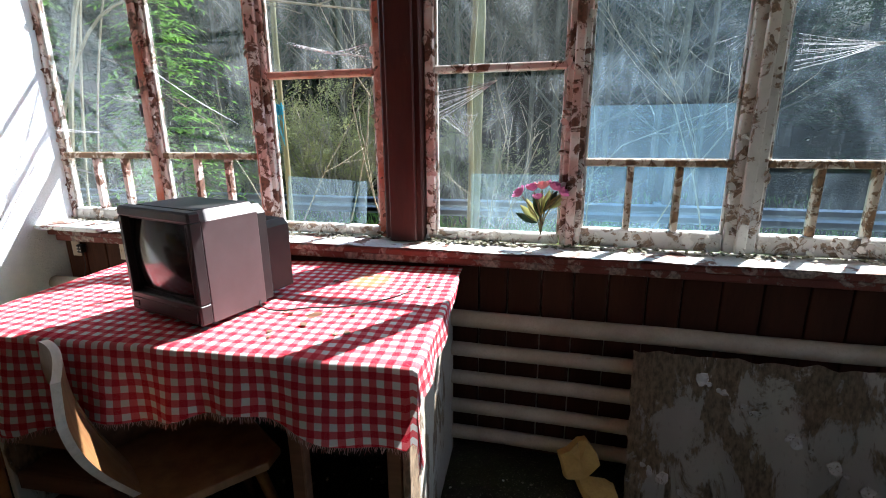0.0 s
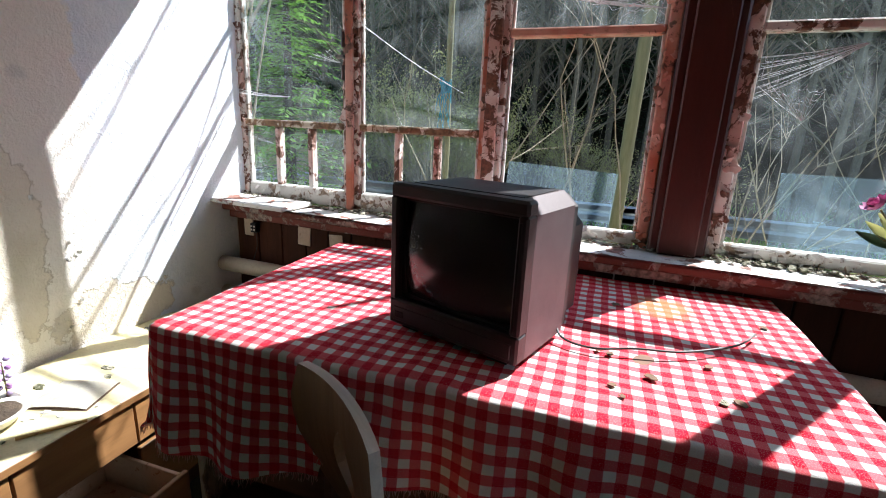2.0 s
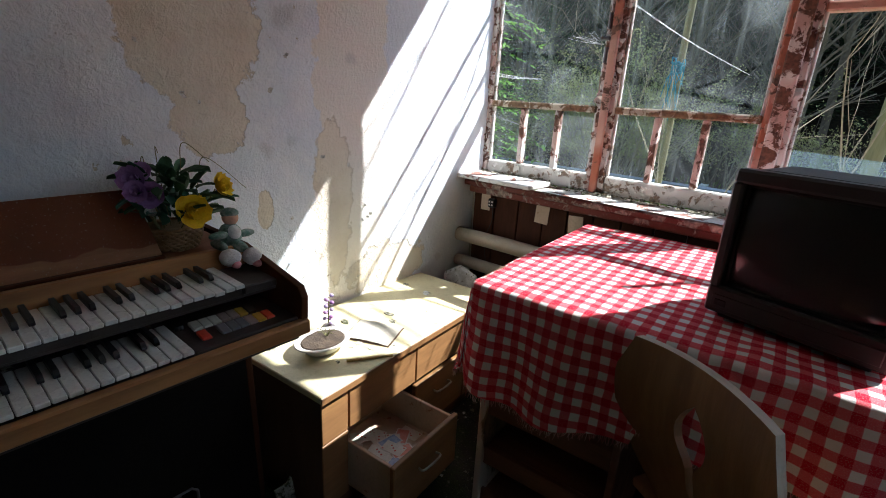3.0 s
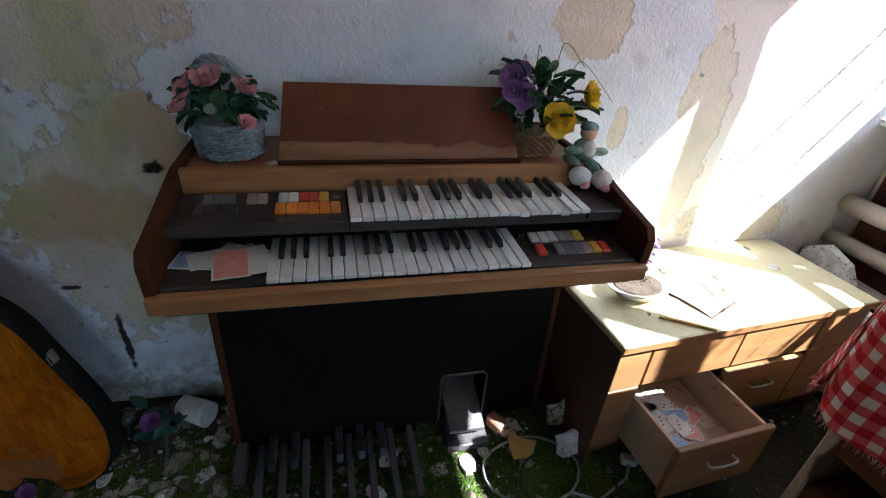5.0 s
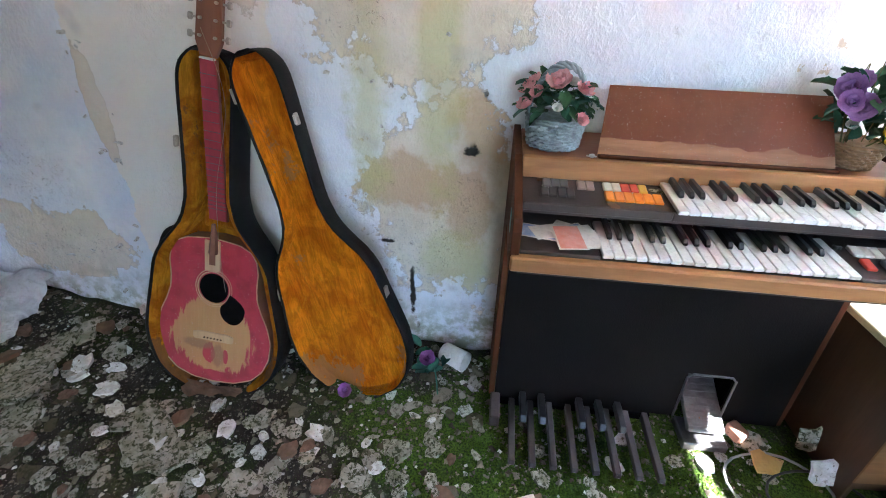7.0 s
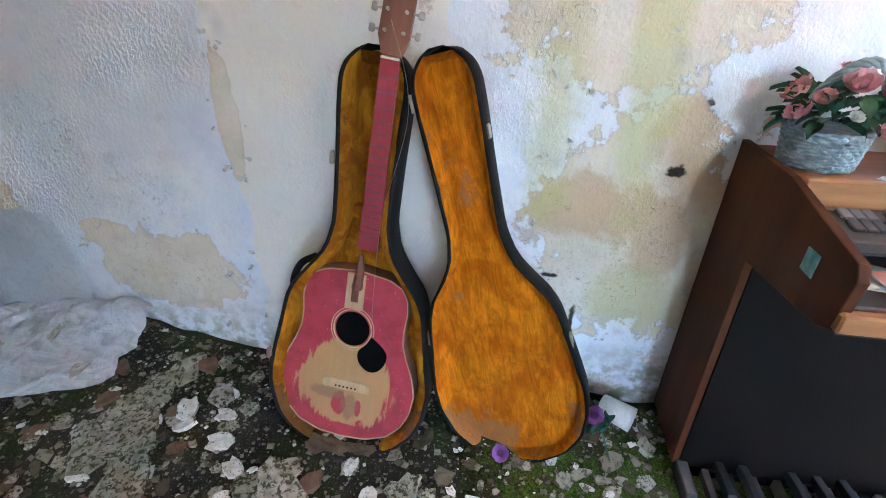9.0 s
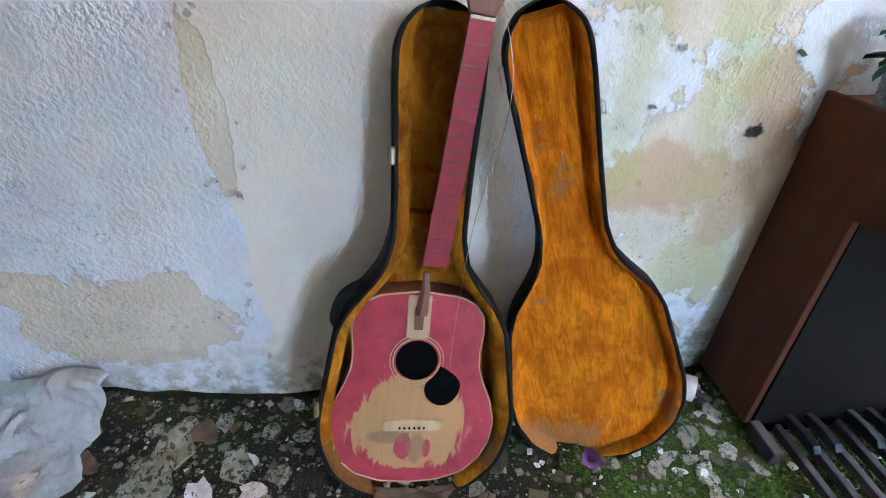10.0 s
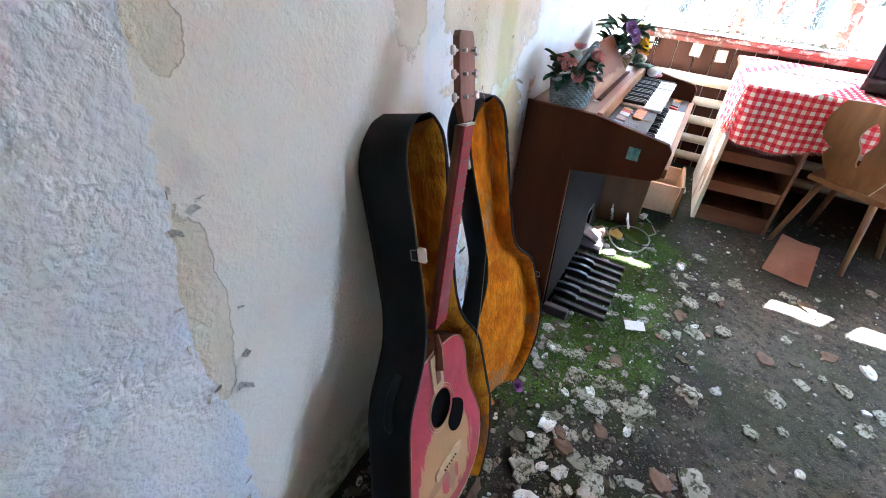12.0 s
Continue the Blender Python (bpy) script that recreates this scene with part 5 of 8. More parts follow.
def manual(name, x0, y0, z, n, label):
    root = part(name, box(x0 - 0.005, x0 + 0.01, y0, y0 + n * KW, z - 0.03, z - 0.019), M_ORGAN_BLK, organ, label)
    r = random.Random(n + int(z * 100))
    for i in range(n):
        k = part("white_key", wk, None, root)
        k.location = (x0, y0 + i * KW, z - (0.0035 if r.random() < 0.08 else r.uniform(0, 0.0008)))
        if i % 7 in BLACK_AFTER and i < n - 1:
            k = part("black_key", bk, None, root)
            k.location = (x0, y0 + (i + 1) * KW - 0.005 + r.uniform(-0.0008, 0.0008), z + 0.0005)
    return root


LKY, UKY = -2.235, -2.078
manual("lower_manual", 0.368, LKY, 0.811, 22, "lower keyboard of white and black keys")
manual("upper_manual", 0.288, UKY, 0.8885, 22, "upper keyboard of white and black keys")
LKE, UKE = LKY + 22 * KW + 0.002, UKY + 22 * KW + 0.002
part("card_block", box(0.335, 0.521, ya, LKY - 0.002, 0.765, 0.803, 0.003), M_ORGAN_BLK, organ)
lb = part("right_block", box(0.335, 0.521, LKE, yb, 0.765, 0.803, 0.003), M_ORGAN_BLK, organ)
ub = part("left_block", box(0.284, 0.432, ya, UKY - 0.002, 0.856, 0.877, 0.003), M_ORGAN_BLK, organ)
part("upper_right_block", box(0.284, 0.432, UKE, yb, 0.856, 0.877, 0.003), M_ORGAN_BLK, organ)
part("upper_front", box(0.416, 0.426, UKY, UKE - 0.002, 0.852, 0.876, 0.002), M_ORGAN_BLK, organ)


def tabs(parent, x, y, z, row, w, l, tilt=8):
    for i, mat in enumerate(row):
        if mat:
            part("tab", box(0, l, 0.0006, w - 0.0006, 0, 0.009, 0.0018, at=pose(x, y + i * w, z, 0, tilt, 0)), mat, parent)


G_, P_, W_, R_, Y_, O_, D_ = M_TAB_G, M_TAB_P, M_TAB_W, M_TAB_R, M_TAB_Y, M_TAB_O, M_TAB_D
tabs(ub, 0.308, -2.362, 0.8785, [G_, G_, G_, None, P_, P_, None, W_, W_, R_, R_, Y_], 0.0205, 0.036)
tabs(ub, 0.358, -2.370, 0.8785, [D_, D_, D_, D_], 0.020, 0.036)
tabs(ub, 0.358, -2.222, 0.8785, [O_, O_, O_, O_, O_, O_], 0.0215, 0.038)
tabs(lb, 0.395, LKE + 0.035, 0.8045, [W_, W_, W_, P_, P_, Y_, D_], 0.0215, 0.036)
tabs(lb, 0.450, LKE + 0.030, 0.8045, [R_, None, G_, G_, G_, P_, Y_, R_], 0.0215, 0.036)
for y in (LKE + 0.012, LKE + 0.020):
    part("switch", lathe([(0.006, 0), (0.006, 0.006), (0.004, 0.009)], 10, None, pose(0.40, y, 0.803)), M_KEY_B, lb)
# music stand, leaning back on the shelf
def stand_pt(a, b):
    return Vector((0.214 - 0.100 * b, -2.222 + a * 0.572 + (0.018 - 0.036 * a) * b, 0.917 + 0.155 * b))


ms = sheet(12, 6, stand_pt, None, 0.012)
part("music_stand", ms, stand_material(), organ, "reddish music board with a water line")
part("stand_ledge", box(0.216, 0.232, -2.222, -1.650, 0.9165, 0.924, 0.002), M_ORGAN_SIDE, organ)
stick = part("sticker", box(0.40, 0.44, OY0 - 0.0012, OY0 - 0.0002, 0.80, 0.845, at=None), M_STICKER, organ, "small torn teal sticker")
# pedal board
# Frame coloured black for the shade in the gap behind the pedals.
PB = part("pedal_frame", box(0.225, 0.262, -2.40, -1.88, 0.0, 0.030, 0.004), M_BLACK, organ)
part("pedal_frame_end", box(0.25, 0.36, -2.425, -2.392, 0.0, 0.05, 0.004), M_PEDAL, PB)
for i in range(8):
    y = -2.362 + i * 0.0635
    part("natural_pedal", prism([(0.0, 0.0), (0.235, 0.0), (0.242, 0.012), (0.236, 0.024), (0.0, 0.030)], 0.020, None, Matrix.Translation((0.272, y + 0.020, 0.018 + 0.004 * rng.random())) @ SIDE, 0.003), M_PEDAL, PB)
    if i in (0, 1, 3, 4, 5):
        part("sharp_pedal", prism([(0.0, 0.0), (0.105, 0.0), (0.118, 0.014), (0.104, 0.030), (0.060, 0.034), (0.0, 0.026)], 0.022, None, Matrix.Translation((0.258, y + 0.056, 0.048)) @ SIDE, 0.003), M_KEY_B, PB)

# ---- guitar case, lid and guitar ----
CASE_S = [0.0, 0.012, 0.04, 0.10, 0.18, 0.25, 0.33, 0.41, 0.48, 0.53, 0.58, 0.63, 0.70, 0.85, 0.98, 1.05, 1.09, 1.112, 1.12]
CASE_W = [0.0, 0.075, 0.150, 0.208, 0.236, 0.238, 0.224, 0.208, 0.196, 0.172, 0.128, 0.094, 0.077, 0.080, 0.086, 0.086, 0.070, 0.040, 0.0]
CASE_L = 1.12


def case_w(s):
    return max(0.0, sum(float(np.interp(s + d, CASE_S, CASE_W)) for d in (-0.014, 0.0, 0.014)) / 3 if 0.02 < s < 1.10 else float(np.interp(s, CASE_S, CASE_W)))


def case_rows(n=64):
    return [CASE_L * (0.5 - 0.5 * math.cos(math.pi * i / n)) for i in range(n + 1)]


def shell_part(depth, wall):
    bm = bmesh.new()
    prev = None
    for s in case_rows():
        w = case_w(s)
        si = min(max(s, wall), CASE_L - wall)
        wi = max(0.0, case_w(si) - wall * 0.8)
        loop = [(0, -wi, si), (0.004, -(w + wi) / 2, s), (0, -w, s), (-depth * 0.85, -w, s), (-depth, -w * 0.95, s), (-depth, 0, s), (-depth, w * 0.95, s), (-depth * 0.85, w, s), (0, w, s), (0.004, (w + wi) / 2, s), (0, wi, si)]
        ring = [bm.verts.new(p) for p in loop]
        if prev:
            for k in range(len(ring) - 1):
                bm.faces.new((prev[k], prev[k + 1], ring[k + 1], ring[k]))
        prev = ring
    bmesh.ops.remove_doubles(bm, verts=bm.verts, dist=1e-5)
    bmesh.ops.recalc_face_normals(bm, faces=bm.faces)
    return bm


def lining_part(depth, wall, band, seed, bulge):
    """Plush band round the inside and the padded floor."""
    bm = bmesh.new()
    prev = None
    for s in case_rows():
        si = min(max(s, wall), CASE_L - wall)
        w0 = max(0.0, case_w(si) - wall * 0.8)
        s2 = min(max(s, wall + band), CASE_L - wall - band)
        w1_ = max(0.0, case_w(s2) - wall * 0.8 - band)
        line = [(-0.001, -w0, si), (-0.004, -(0.6 * w0 + 0.4 * w1_), 0.6 * si + 0.4 * s2), (-0.022, -w1_, s2)]
        n = 14
        for k in range(n + 1):
            a = -1 + 2 * k / n
            q = noise.noise((a * w1_ * 9 + seed, s2 * 9, seed)) + 0.5 * noise.noise((a * w1_ * 30, s2 * 30, seed))
            line.append((-depth + 0.010 + bulge * (1 - a * a) + 0.009 * q, a * w1_ * 0.985, s2))
        line += [(-0.022, w1_, s2), (-0.004, 0.6 * w0 + 0.4 * w1_, 0.6 * si + 0.4 * s2), (-0.001, w0, si)]
        line = [(x, y + 0.004 * noise.noise((y * 20, z * 20, seed + 3)), z) for x, y, z in line]
        ring = [bm.verts.new(p) for p in line]
        if prev:
            for k in range(len(ring) - 1):
                bm.faces.new((prev[k], prev[k + 1], ring[k + 1], ring[k]))
        else:
            bm.faces.new(ring)
        prev = ring
    bm.faces.new(prev)
    bmesh.ops.recalc_face_normals(bm, faces=bm.faces)
    return bm


def latch(parent, y, z, turn, flat=False):
    la = part("latch", box(-0.026, -0.006, -0.006, 0.004, -0.016, 0.016, 0.003, at=pose(0, y, z, 0, 0, turn)), M_CHROME, parent, "tarnished latch")
    part("latch_loop", tube([(-0.005, 0.004, -0.011), (0.007, 0.006, -0.011), (0.007, 0.006, 0.011), (-0.005, 0.004, 0.011)], 0.0014, seg=5, bm=bmesh.new(), at=pose(0, y, z, 0, 0, turn)), M_CHROME, parent if flat else la)


CASE_AT = pose(0.350, -3.410, -0.022, -5.1, -13.0, 1.2) @ Matrix.Diagonal((1.0, 1.015, 1.045, 1))
case = thing("guitar_case", "open black guitar case lined with orange plush, leaning on the wall", "guitar case", at=CASE_AT)
part("shell", shell_part(0.118, 0.014), M_CASE, case, smooth=True)
part("lining", lining_part(0.110, 0.014, 0.024, 2.0, 0.0), M_PLUSH_IN, case, "worn orange plush, toned down for the shade inside", smooth=True)
part("neck_rest", box(-0.10, -0.055, -0.060, 0.060, 0.700, 0.735, 0.010, seg=2), M_PLUSH_IN, case, "padded plush block")
part("pocket_lid", box(-0.088, -0.080, -0.062, 0.055, 0.585, 0.700, 0.004), M_PLUSH_IN, case)
for s in (0.30, 0.86):
    latch(case, -case_w(s) - 0.002, s, 180)
part("carry_handle", tube(chain([(-0.05, -0.172, 0.46), (-0.05, -0.196, 0.49), (-0.05, -0.176, 0.55), (-0.05, -0.132, 0.58)], 6), 0.010, seg=8), M_CASE, case, "black carrying handle", smooth=True)
part("torn_lining", sheet(10, 6, lambda a, b: Vector((0.004 + 0.035 * b + 0.01 * noise.noise((a * 6, b * 4, 2)), -0.10 + 0.20 * a + 0.01 * math.sin(9 * b), 0.045 + 0.02 * abs(a - 0.5) - (0.05 + 0.04 * noise.noise((a * 5, 1, 1))) * b)), None, 0.002), M_CHIP_B, case, "torn brown lining hanging over the edge")

LID_AT = pose(0.297, -2.866, -0.008, 15.9, -4.7, -8.6) @ Matrix.Diagonal((1.0, 0.93, 1.05, 1))
lid = part("lid", shell_part(0.062, 0.013), M_CASE, case, "opened lid lined with worn orange plush", smooth=True)
lid.matrix_basis = CASE_AT.inverted() @ LID_AT
part("lining", lining_part(0.050, 0.013, 0.016, 7.0, 0.012), M_PLUSH, lid, "bright orange plush, bald near the bottom", smooth=True)
for s in (0.40, 0.93):
    latch(lid, case_w(s) + 0.002, s, 0, True)
for s in (0.42, 1.02):
    part("hinge", box(-0.012, 0.002, -case_w(s) - 0.010, -case_w(s), s - 0.02, s + 0.02, 0.002), M_CHROME, lid, "small brass hinge")

GUI_AT = pose(0.320, -3.419, 0.020, -5.9, -14.5, 0.6) @ Matrix.Diagonal((1.0, 1.0, 1.07, 1))
guitar = thing("acoustic_guitar", "broken red acoustic guitar with flaked lacquer and a snapped neck", "guitar", at=GUI_AT)
G_S = [0.0, 0.006, 0.03, 0.07, 0.12, 0.18, 0.235, 0.285, 0.325, 0.365, 0.415, 0.455, 0.482, 0.500, 0.510]
G_W = [0.0, 0.075, 0.138, 0.178, 0.200, 0.205, 0.190, 0.166, 0.152, 0.149, 0.153, 0.147, 0.128, 0.090, 0.0]
GL = 0.51


def gw(s):
    return float(np.interp(s, G_S, G_W))


bmt, bms = bmesh.new(), bmesh.new()
HOLE_C, HOLE_R = 0.342, 0.050
rows_g = sorted(set([GL * (0.5 - 0.5 * math.cos(math.pi * i / 60)) for i in range(61)]))
prev = None
for s in rows_g:
    w = gw(s)
    loop = [(-0.062, -w, s), (0.0, -w, s), (0.0, w, s), (-0.062, w, s)]
    ring = [bms.verts.new(p) for p in loop]
    if prev:
        bms.faces.new((prev[0], prev[1], ring[1], ring[0]))
        bms.faces.new((prev[2], prev[3], ring[3], ring[2]))
        bms.faces.new((prev[3], prev[0], ring[0], ring[3]))
    prev = ring
bmesh.ops.remove_doubles(bms, verts=bms.verts, dist=1e-5)
bmesh.ops.recalc_face_normals(bms, faces=bms.faces)
part("sides", bms, M_GSIDE, guitar, smooth=False)
# top: strips from the hole's edge to the rim, by angle
outline = [(-gw(s), s) for s in rows_g] + [(gw(s), s) for s in reversed(rows_g[:-1])]
ring_o = [bmt.verts.new((0.0005, y, z)) for y, z in outline[:-1]]
steps = 5
inner_rings = []
for k in range(steps):
    f = k / steps
    row = []
    for y, z in outline[:-1]:
        a = math.atan2(z - HOLE_C, y)
        hy, hz = HOLE_R * math.cos(a), HOLE_C + HOLE_R * math.sin(a)
        row.append(bmt.verts.new((0.0005, hy + (y - hy) * f, hz + (z - hz) * f)))
    inner_rings.append(row)
inner_rings.append(ring_o)
for p, q in zip(inner_rings, inner_rings[1:]):
    for i in range(len(q)):
        j = (i + 1) % len(q)
        bmt.faces.new((p[i], p[j], q[j], q[i]))
bmesh.ops.recalc_face_normals(bmt, faces=bmt.faces)
part("soundboard", bmt, M_GTOP, guitar, "red soundboard worn to bare wood round the bridge")
part("binding", tube([(0.0015, y, z) for y, z in outline], 0.0022, seg=5), M_GWOOD, guitar, "pale edge binding")
# Black plate close behind the hole stands in for the shade inside.
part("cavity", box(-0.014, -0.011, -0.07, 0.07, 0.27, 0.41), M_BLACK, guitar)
ring_pts = [(0.0016, (HOLE_R + 0.006) * math.cos(a * math.pi / 24), HOLE_C + (HOLE_R + 0.006) * math.sin(a * math.pi / 24)) for a in range(49)]
part("rosette", tube(ring_pts, 0.0018, seg=5), M_GWOOD, guitar, "pale ring round the sound hole")
part("rosette", tube([(x, y * 1.13, HOLE_C + (z - HOLE_C) * 1.13) for x, y, z in ring_pts], 0.0012, seg=5), M_GWOOD, guitar)
br = part("bridge", prism([(-0.072, 0.161), (-0.066, 0.156), (0.066, 0.156), (0.072, 0.161), (0.072, 0.180), (0.05, 0.186), (-0.05, 0.186), (-0.072, 0.180)], 0.007, None, Matrix(((0, 0, 1, 0.001), (1, 0, 0, 0), (0, 1, 0, 0), (0, 0, 0, 1))), 0.002), M_GWOOD, guitar, "bare pale bridge")
for k in range(6):
    part("bridge_pin", lathe([(0.0026, 0), (0.0026, 0.003), (0.001, 0.004)], 8, None, pose(0.008, -0.030 + 0.012 * k, 0.166, 0, 90, 0)), M_BLACK, br)
pg = [(p.x, p.y) for p in chain([(0.058, 0.330, 0), (0.078, 0.318, 0), (0.100, 0.300, 0), (0.110, 0.280, 0), (0.104, 0.252, 0), (0.085, 0.230, 0), (0.060, 0.226, 0), (0.036, 0.240, 0), (0.024, 0.262, 0), (0.026, 0.284, 0), (0.044, 0.304, 0), (0.058, 0.330, 0)], 5)[:-1]]
part("pickguard", prism(pg, 0.0015, None, Matrix(((0, 0, 1, 0.0024), (1, 0, 0, 0), (0, 1, 0, 0), (0, 0, 0, 1)))), M_BLACK, guitar, "black pickguard")
part("neck_socket", box(0.001, 0.006, -0.030, 0.024, 0.400, 0.502, 0.002), M_GWOOD, guitar, "bare splintered wood where the neck sat")
part("socket_slot", box(0.0062, 0.0072, -0.013, 0.008, 0.422, 0.477, 0.0004), M_GHEAD, guitar)
part("splinter", tube([(0.008, 0.002, 0.462), (0.012, 0.006, 0.522), (0.010, 0.004, 0.557)], 0.016, 0.006, 6), M_GHEAD, guitar, "splintered brown heel stump")
# the snapped neck stands on its own lean, in the guitar's frame
NA, NB_ = Vector((0.176, -3.336, 0.612)), Vector((0.159, -3.259, 1.094))
HB = Vector((0.122, -3.231, 1.262))
gi = GUI_AT.inverted()


def aim(p, q):
    """Axes with z from p to q and x out of the wall."""
    zz = (q - p).normalized()
    xx = (Vector((1, 0, 0)) - zz * zz.x).normalized()
    yy = zz.cross(xx)
    return Matrix(((xx.x, yy.x, zz.x, p.x), (xx.y, yy.y, zz.y, p.y), (xx.z, yy.z, zz.z, p.z), (0, 0, 0, 1)))


NL = (NB_ - NA).length
neck_m = gi @ aim(NA, NB_)
own_n = prism([(-0.028, 0.0), (0.028, 0.0), (0.0215, NL), (-0.0215, NL)], 0.007, None, neck_m @ Matrix(((0, 0, 1, 0), (1, 0, 0, 0), (0, 1, 0, 0), (0, 0, 0, 1))), 0.001)
neck = part("fretboard", own_n, M_NECK, guitar, "faded red fretboard")
part("neck_back", prism([(-0.026, -0.008), (0.026, -0.008), (0.020, NL), (-0.020, NL)], -0.018, None, neck_m @ Matrix(((0, 0, 1, -0.0005), (1, 0, 0, 0), (0, 1, 0, 0), (0, 0, 0, 1))), 0.006), M_GHEAD, neck)
for k in range(20):
    zf = NL * (1 - (1 - 2 ** (-k / 12.0)) * 1.38)
    if 0 < zf < NL:
        hw = 0.0285 - 0.0065 * zf / NL
        part("fret", box(0.0071, 0.0083, -hw, hw, zf - 0.0009, zf + 0.0009, at=neck_m), M_IRON, neck)
part("nut", box(0.0, 0.010, -0.021, 0.021, NL, NL + 0.005, 0.001, at=neck_m), M_PETAL_W, neck)
head_m = gi @ aim(NB_, HB)
HL = (HB - NB_).length
head = part("headstock", prism([(-0.022, 0.006), (0.022, 0.006), (0.036, 0.045), (0.034, HL - 0.01), (0.026, HL), (-0.026, HL), (-0.034, HL - 0.01), (-0.036, 0.045)], 0.015, None, head_m @ Matrix(((0, 0, 1, -0.010), (1, 0, 0, 0), (0, 1, 0, 0), (0, 0, 0, 1))), 0.002), M_GHEAD, guitar, "brown mahogany headstock")
for sx in (-1, 1):
    for k in range(3):
        z = 0.055 + 0.042 * k
        pg_ = part("tuning_peg", tube([(0.0, sx * 0.030, z), (0.0, sx * 0.046, z)], 0.003, seg=6, bm=bmesh.new(), at=head_m), M_CHROME, head)
        part("peg_button", box(-0.004, 0.004, sx * 0.052 - 0.007, sx * 0.052 + 0.007, z - 0.009, z + 0.009, 0.003, at=head_m), M_CHROME, pg_)
        part("string_post", tube([(0.004, sx * 0.021, z), (0.014, sx * 0.021, z)], 0.004, seg=8, bm=bmesh.new(), at=head_m), M_CHROME, head)
# one loose string that bows from the head to the bridge
sp = [gi @ p for p in chain([NB_ + Vector((0.02, 0.01, 0.08)), NB_ + Vector((0.05, 0.05, -0.1)), Vector((0.25, -3.27, 0.75)), Vector((0.27, -3.30, 0.52)), Vector((0.275, -3.31, 0.40))], 8)]
part("string", tube(sp, 0.0007, seg=4), M_STRING, guitar, "slack rusty string")


# ---- flowers, leaves, baskets ----
def petal(bm, at, l, w, curl, mat=0):
    own = sheet(3, 3, lambda a, b: Vector(((a - 0.5) * w * (0.35 + 1.1 * math.sin(math.pi * min(1, 0.15 + 0.75 * b))), l * b, curl * b * b * l + 0.25 * w * (2 * a - 1) ** 2)))
    merge(bm, own, at, mat)


def bloom(bm, at, size, seed, mat=0, layers=3, count=6):
    r = random.Random(seed)
    for k in range(layers):
        f = 1 - 0.26 * k
        for i in range(count - k):
            a = 360 * (i + 0.5 * (k % 2)) / (count - k) + r.uniform(-12, 12)
            petal(bm, at @ pose(0, 0, 0.10 * size * k, 0, 0, a) @ pose(0, 0.04 * size, 0, 12 + 24 * k + r.uniform(-8, 8), 0, 0), size * f, size * 0.85 * f, 0.45, mat)
    return bm


def leaf(bm, at, l, w, mat=0):
    own = sheet(2, 5, lambda a, b: Vector(((a - 0.5) * w * math.sin(math.pi * (0.06 + 0.90 * b)), l * b, -0.35 * l * b * b + 0.30 * w * abs(2 * a - 1))))
    merge(bm, own, at, mat)


def basket(root, r0, r1, h, mat, rows=11, ribs=22):
    """Woven wall: wavy strands, each row out of step with the last."""
    bm = bmesh.new()
    for k in range(rows):
        z = 0.004 + (h - 0.008) * k / (rows - 1)
        rad = r0 + (r1 - r0) * k / (rows - 1)
        pts = []
        for i in range(ribs * 4 + 1):
            a = 2 * math.pi * i / (ribs * 4)
            q = rad + 0.0032 * math.sin(a * ribs + math.pi * (k % 2))
            pts.append((q * math.cos(a), q * math.sin(a), z + 0.0012 * math.sin(a * 7 + k)))
        tube(pts, h / rows * 0.62, seg=5, bm=bm)
    part("weave", bm, mat, root, smooth=True)
    part("inner_wall", lathe([(r0 - 0.006, 0.001), (r1 - 0.006, h * 0.93)], 28), mat, root)
    part("basket_floor", lathe([(0.0, 0.001), (r0, 0.001), (r0, 0.005), (0.0, 0.005)], 24), mat, root)
    for i in range(0, ribs, 2):
        a = 2 * math.pi * i / ribs
        part("rib", tube([(r0 * math.cos(a), r0 * math.sin(a), 0), (r1 * math.cos(a), r1 * math.sin(a), h)], 0.002, seg=5), mat, root)


SHELF = 0.9155
bl = thing("flower_basket", "blue-grey painted wicker basket of faded pink artificial roses", "flower basket", at=pose(0.135, -2.330, SHELF))
basket(bl, 0.066, 0.075, 0.082, M_WICKER_B)
hoop = []
for i in range(33):
    a = math.pi * i / 32
    hoop.append(Vector((0.052 * math.sin(a), 0.073 * math.cos(a), 0.075 + 0.138 * math.sin(a))))
for ph in (0.0, 2.1, 4.2):
    tw = [p + Vector((0.006 * math.cos(i * 0.9 + ph), 0, 0.006 * math.sin(i * 0.9 + ph))) for i, p in enumerate(hoop)]
    part("handle_strand", tube(tw, 0.0046, seg=6), M_WICKER_B, bl, smooth=True)
r = random.Random(21)
for i, (x, y, z, s, m) in enumerate(((0.055, -0.012, 0.165, 0.034, M_PETAL_P), (0.045, 0.048, 0.150, 0.027, M_PETAL_P), (0.075, 0.050, 0.085, 0.020, M_PETAL_P), (0.060, -0.058, 0.142, 0.020, M_PETAL_P),
                                     (0.04, 0.075, 0.115, 0.020, M_PETAL_W), (0.0, 0.0, 0.185, 0.024, M_PETAL_P), (-0.03, -0.06, 0.15, 0.024, M_PETAL_P), (0.085, -0.01, 0.115, 0.014, M_PETAL_W), (-0.02, 0.03, 0.15, 0.026, M_PETAL_W),
                                     (-0.005, -0.072, 0.135, 0.030, M_PETAL_P), (0.03, -0.078, 0.105, 0.026, M_PETAL_P))):
    tilt = pose(x, y, z, 0, 0, 0) @ Vector((x, y, 0.09)).to_track_quat("Z", "Y").to_matrix().to_4x4()
    part("rose", bloom(bmesh.new(), tilt, s, i, 0, 4, 7), m, bl, smooth=True)
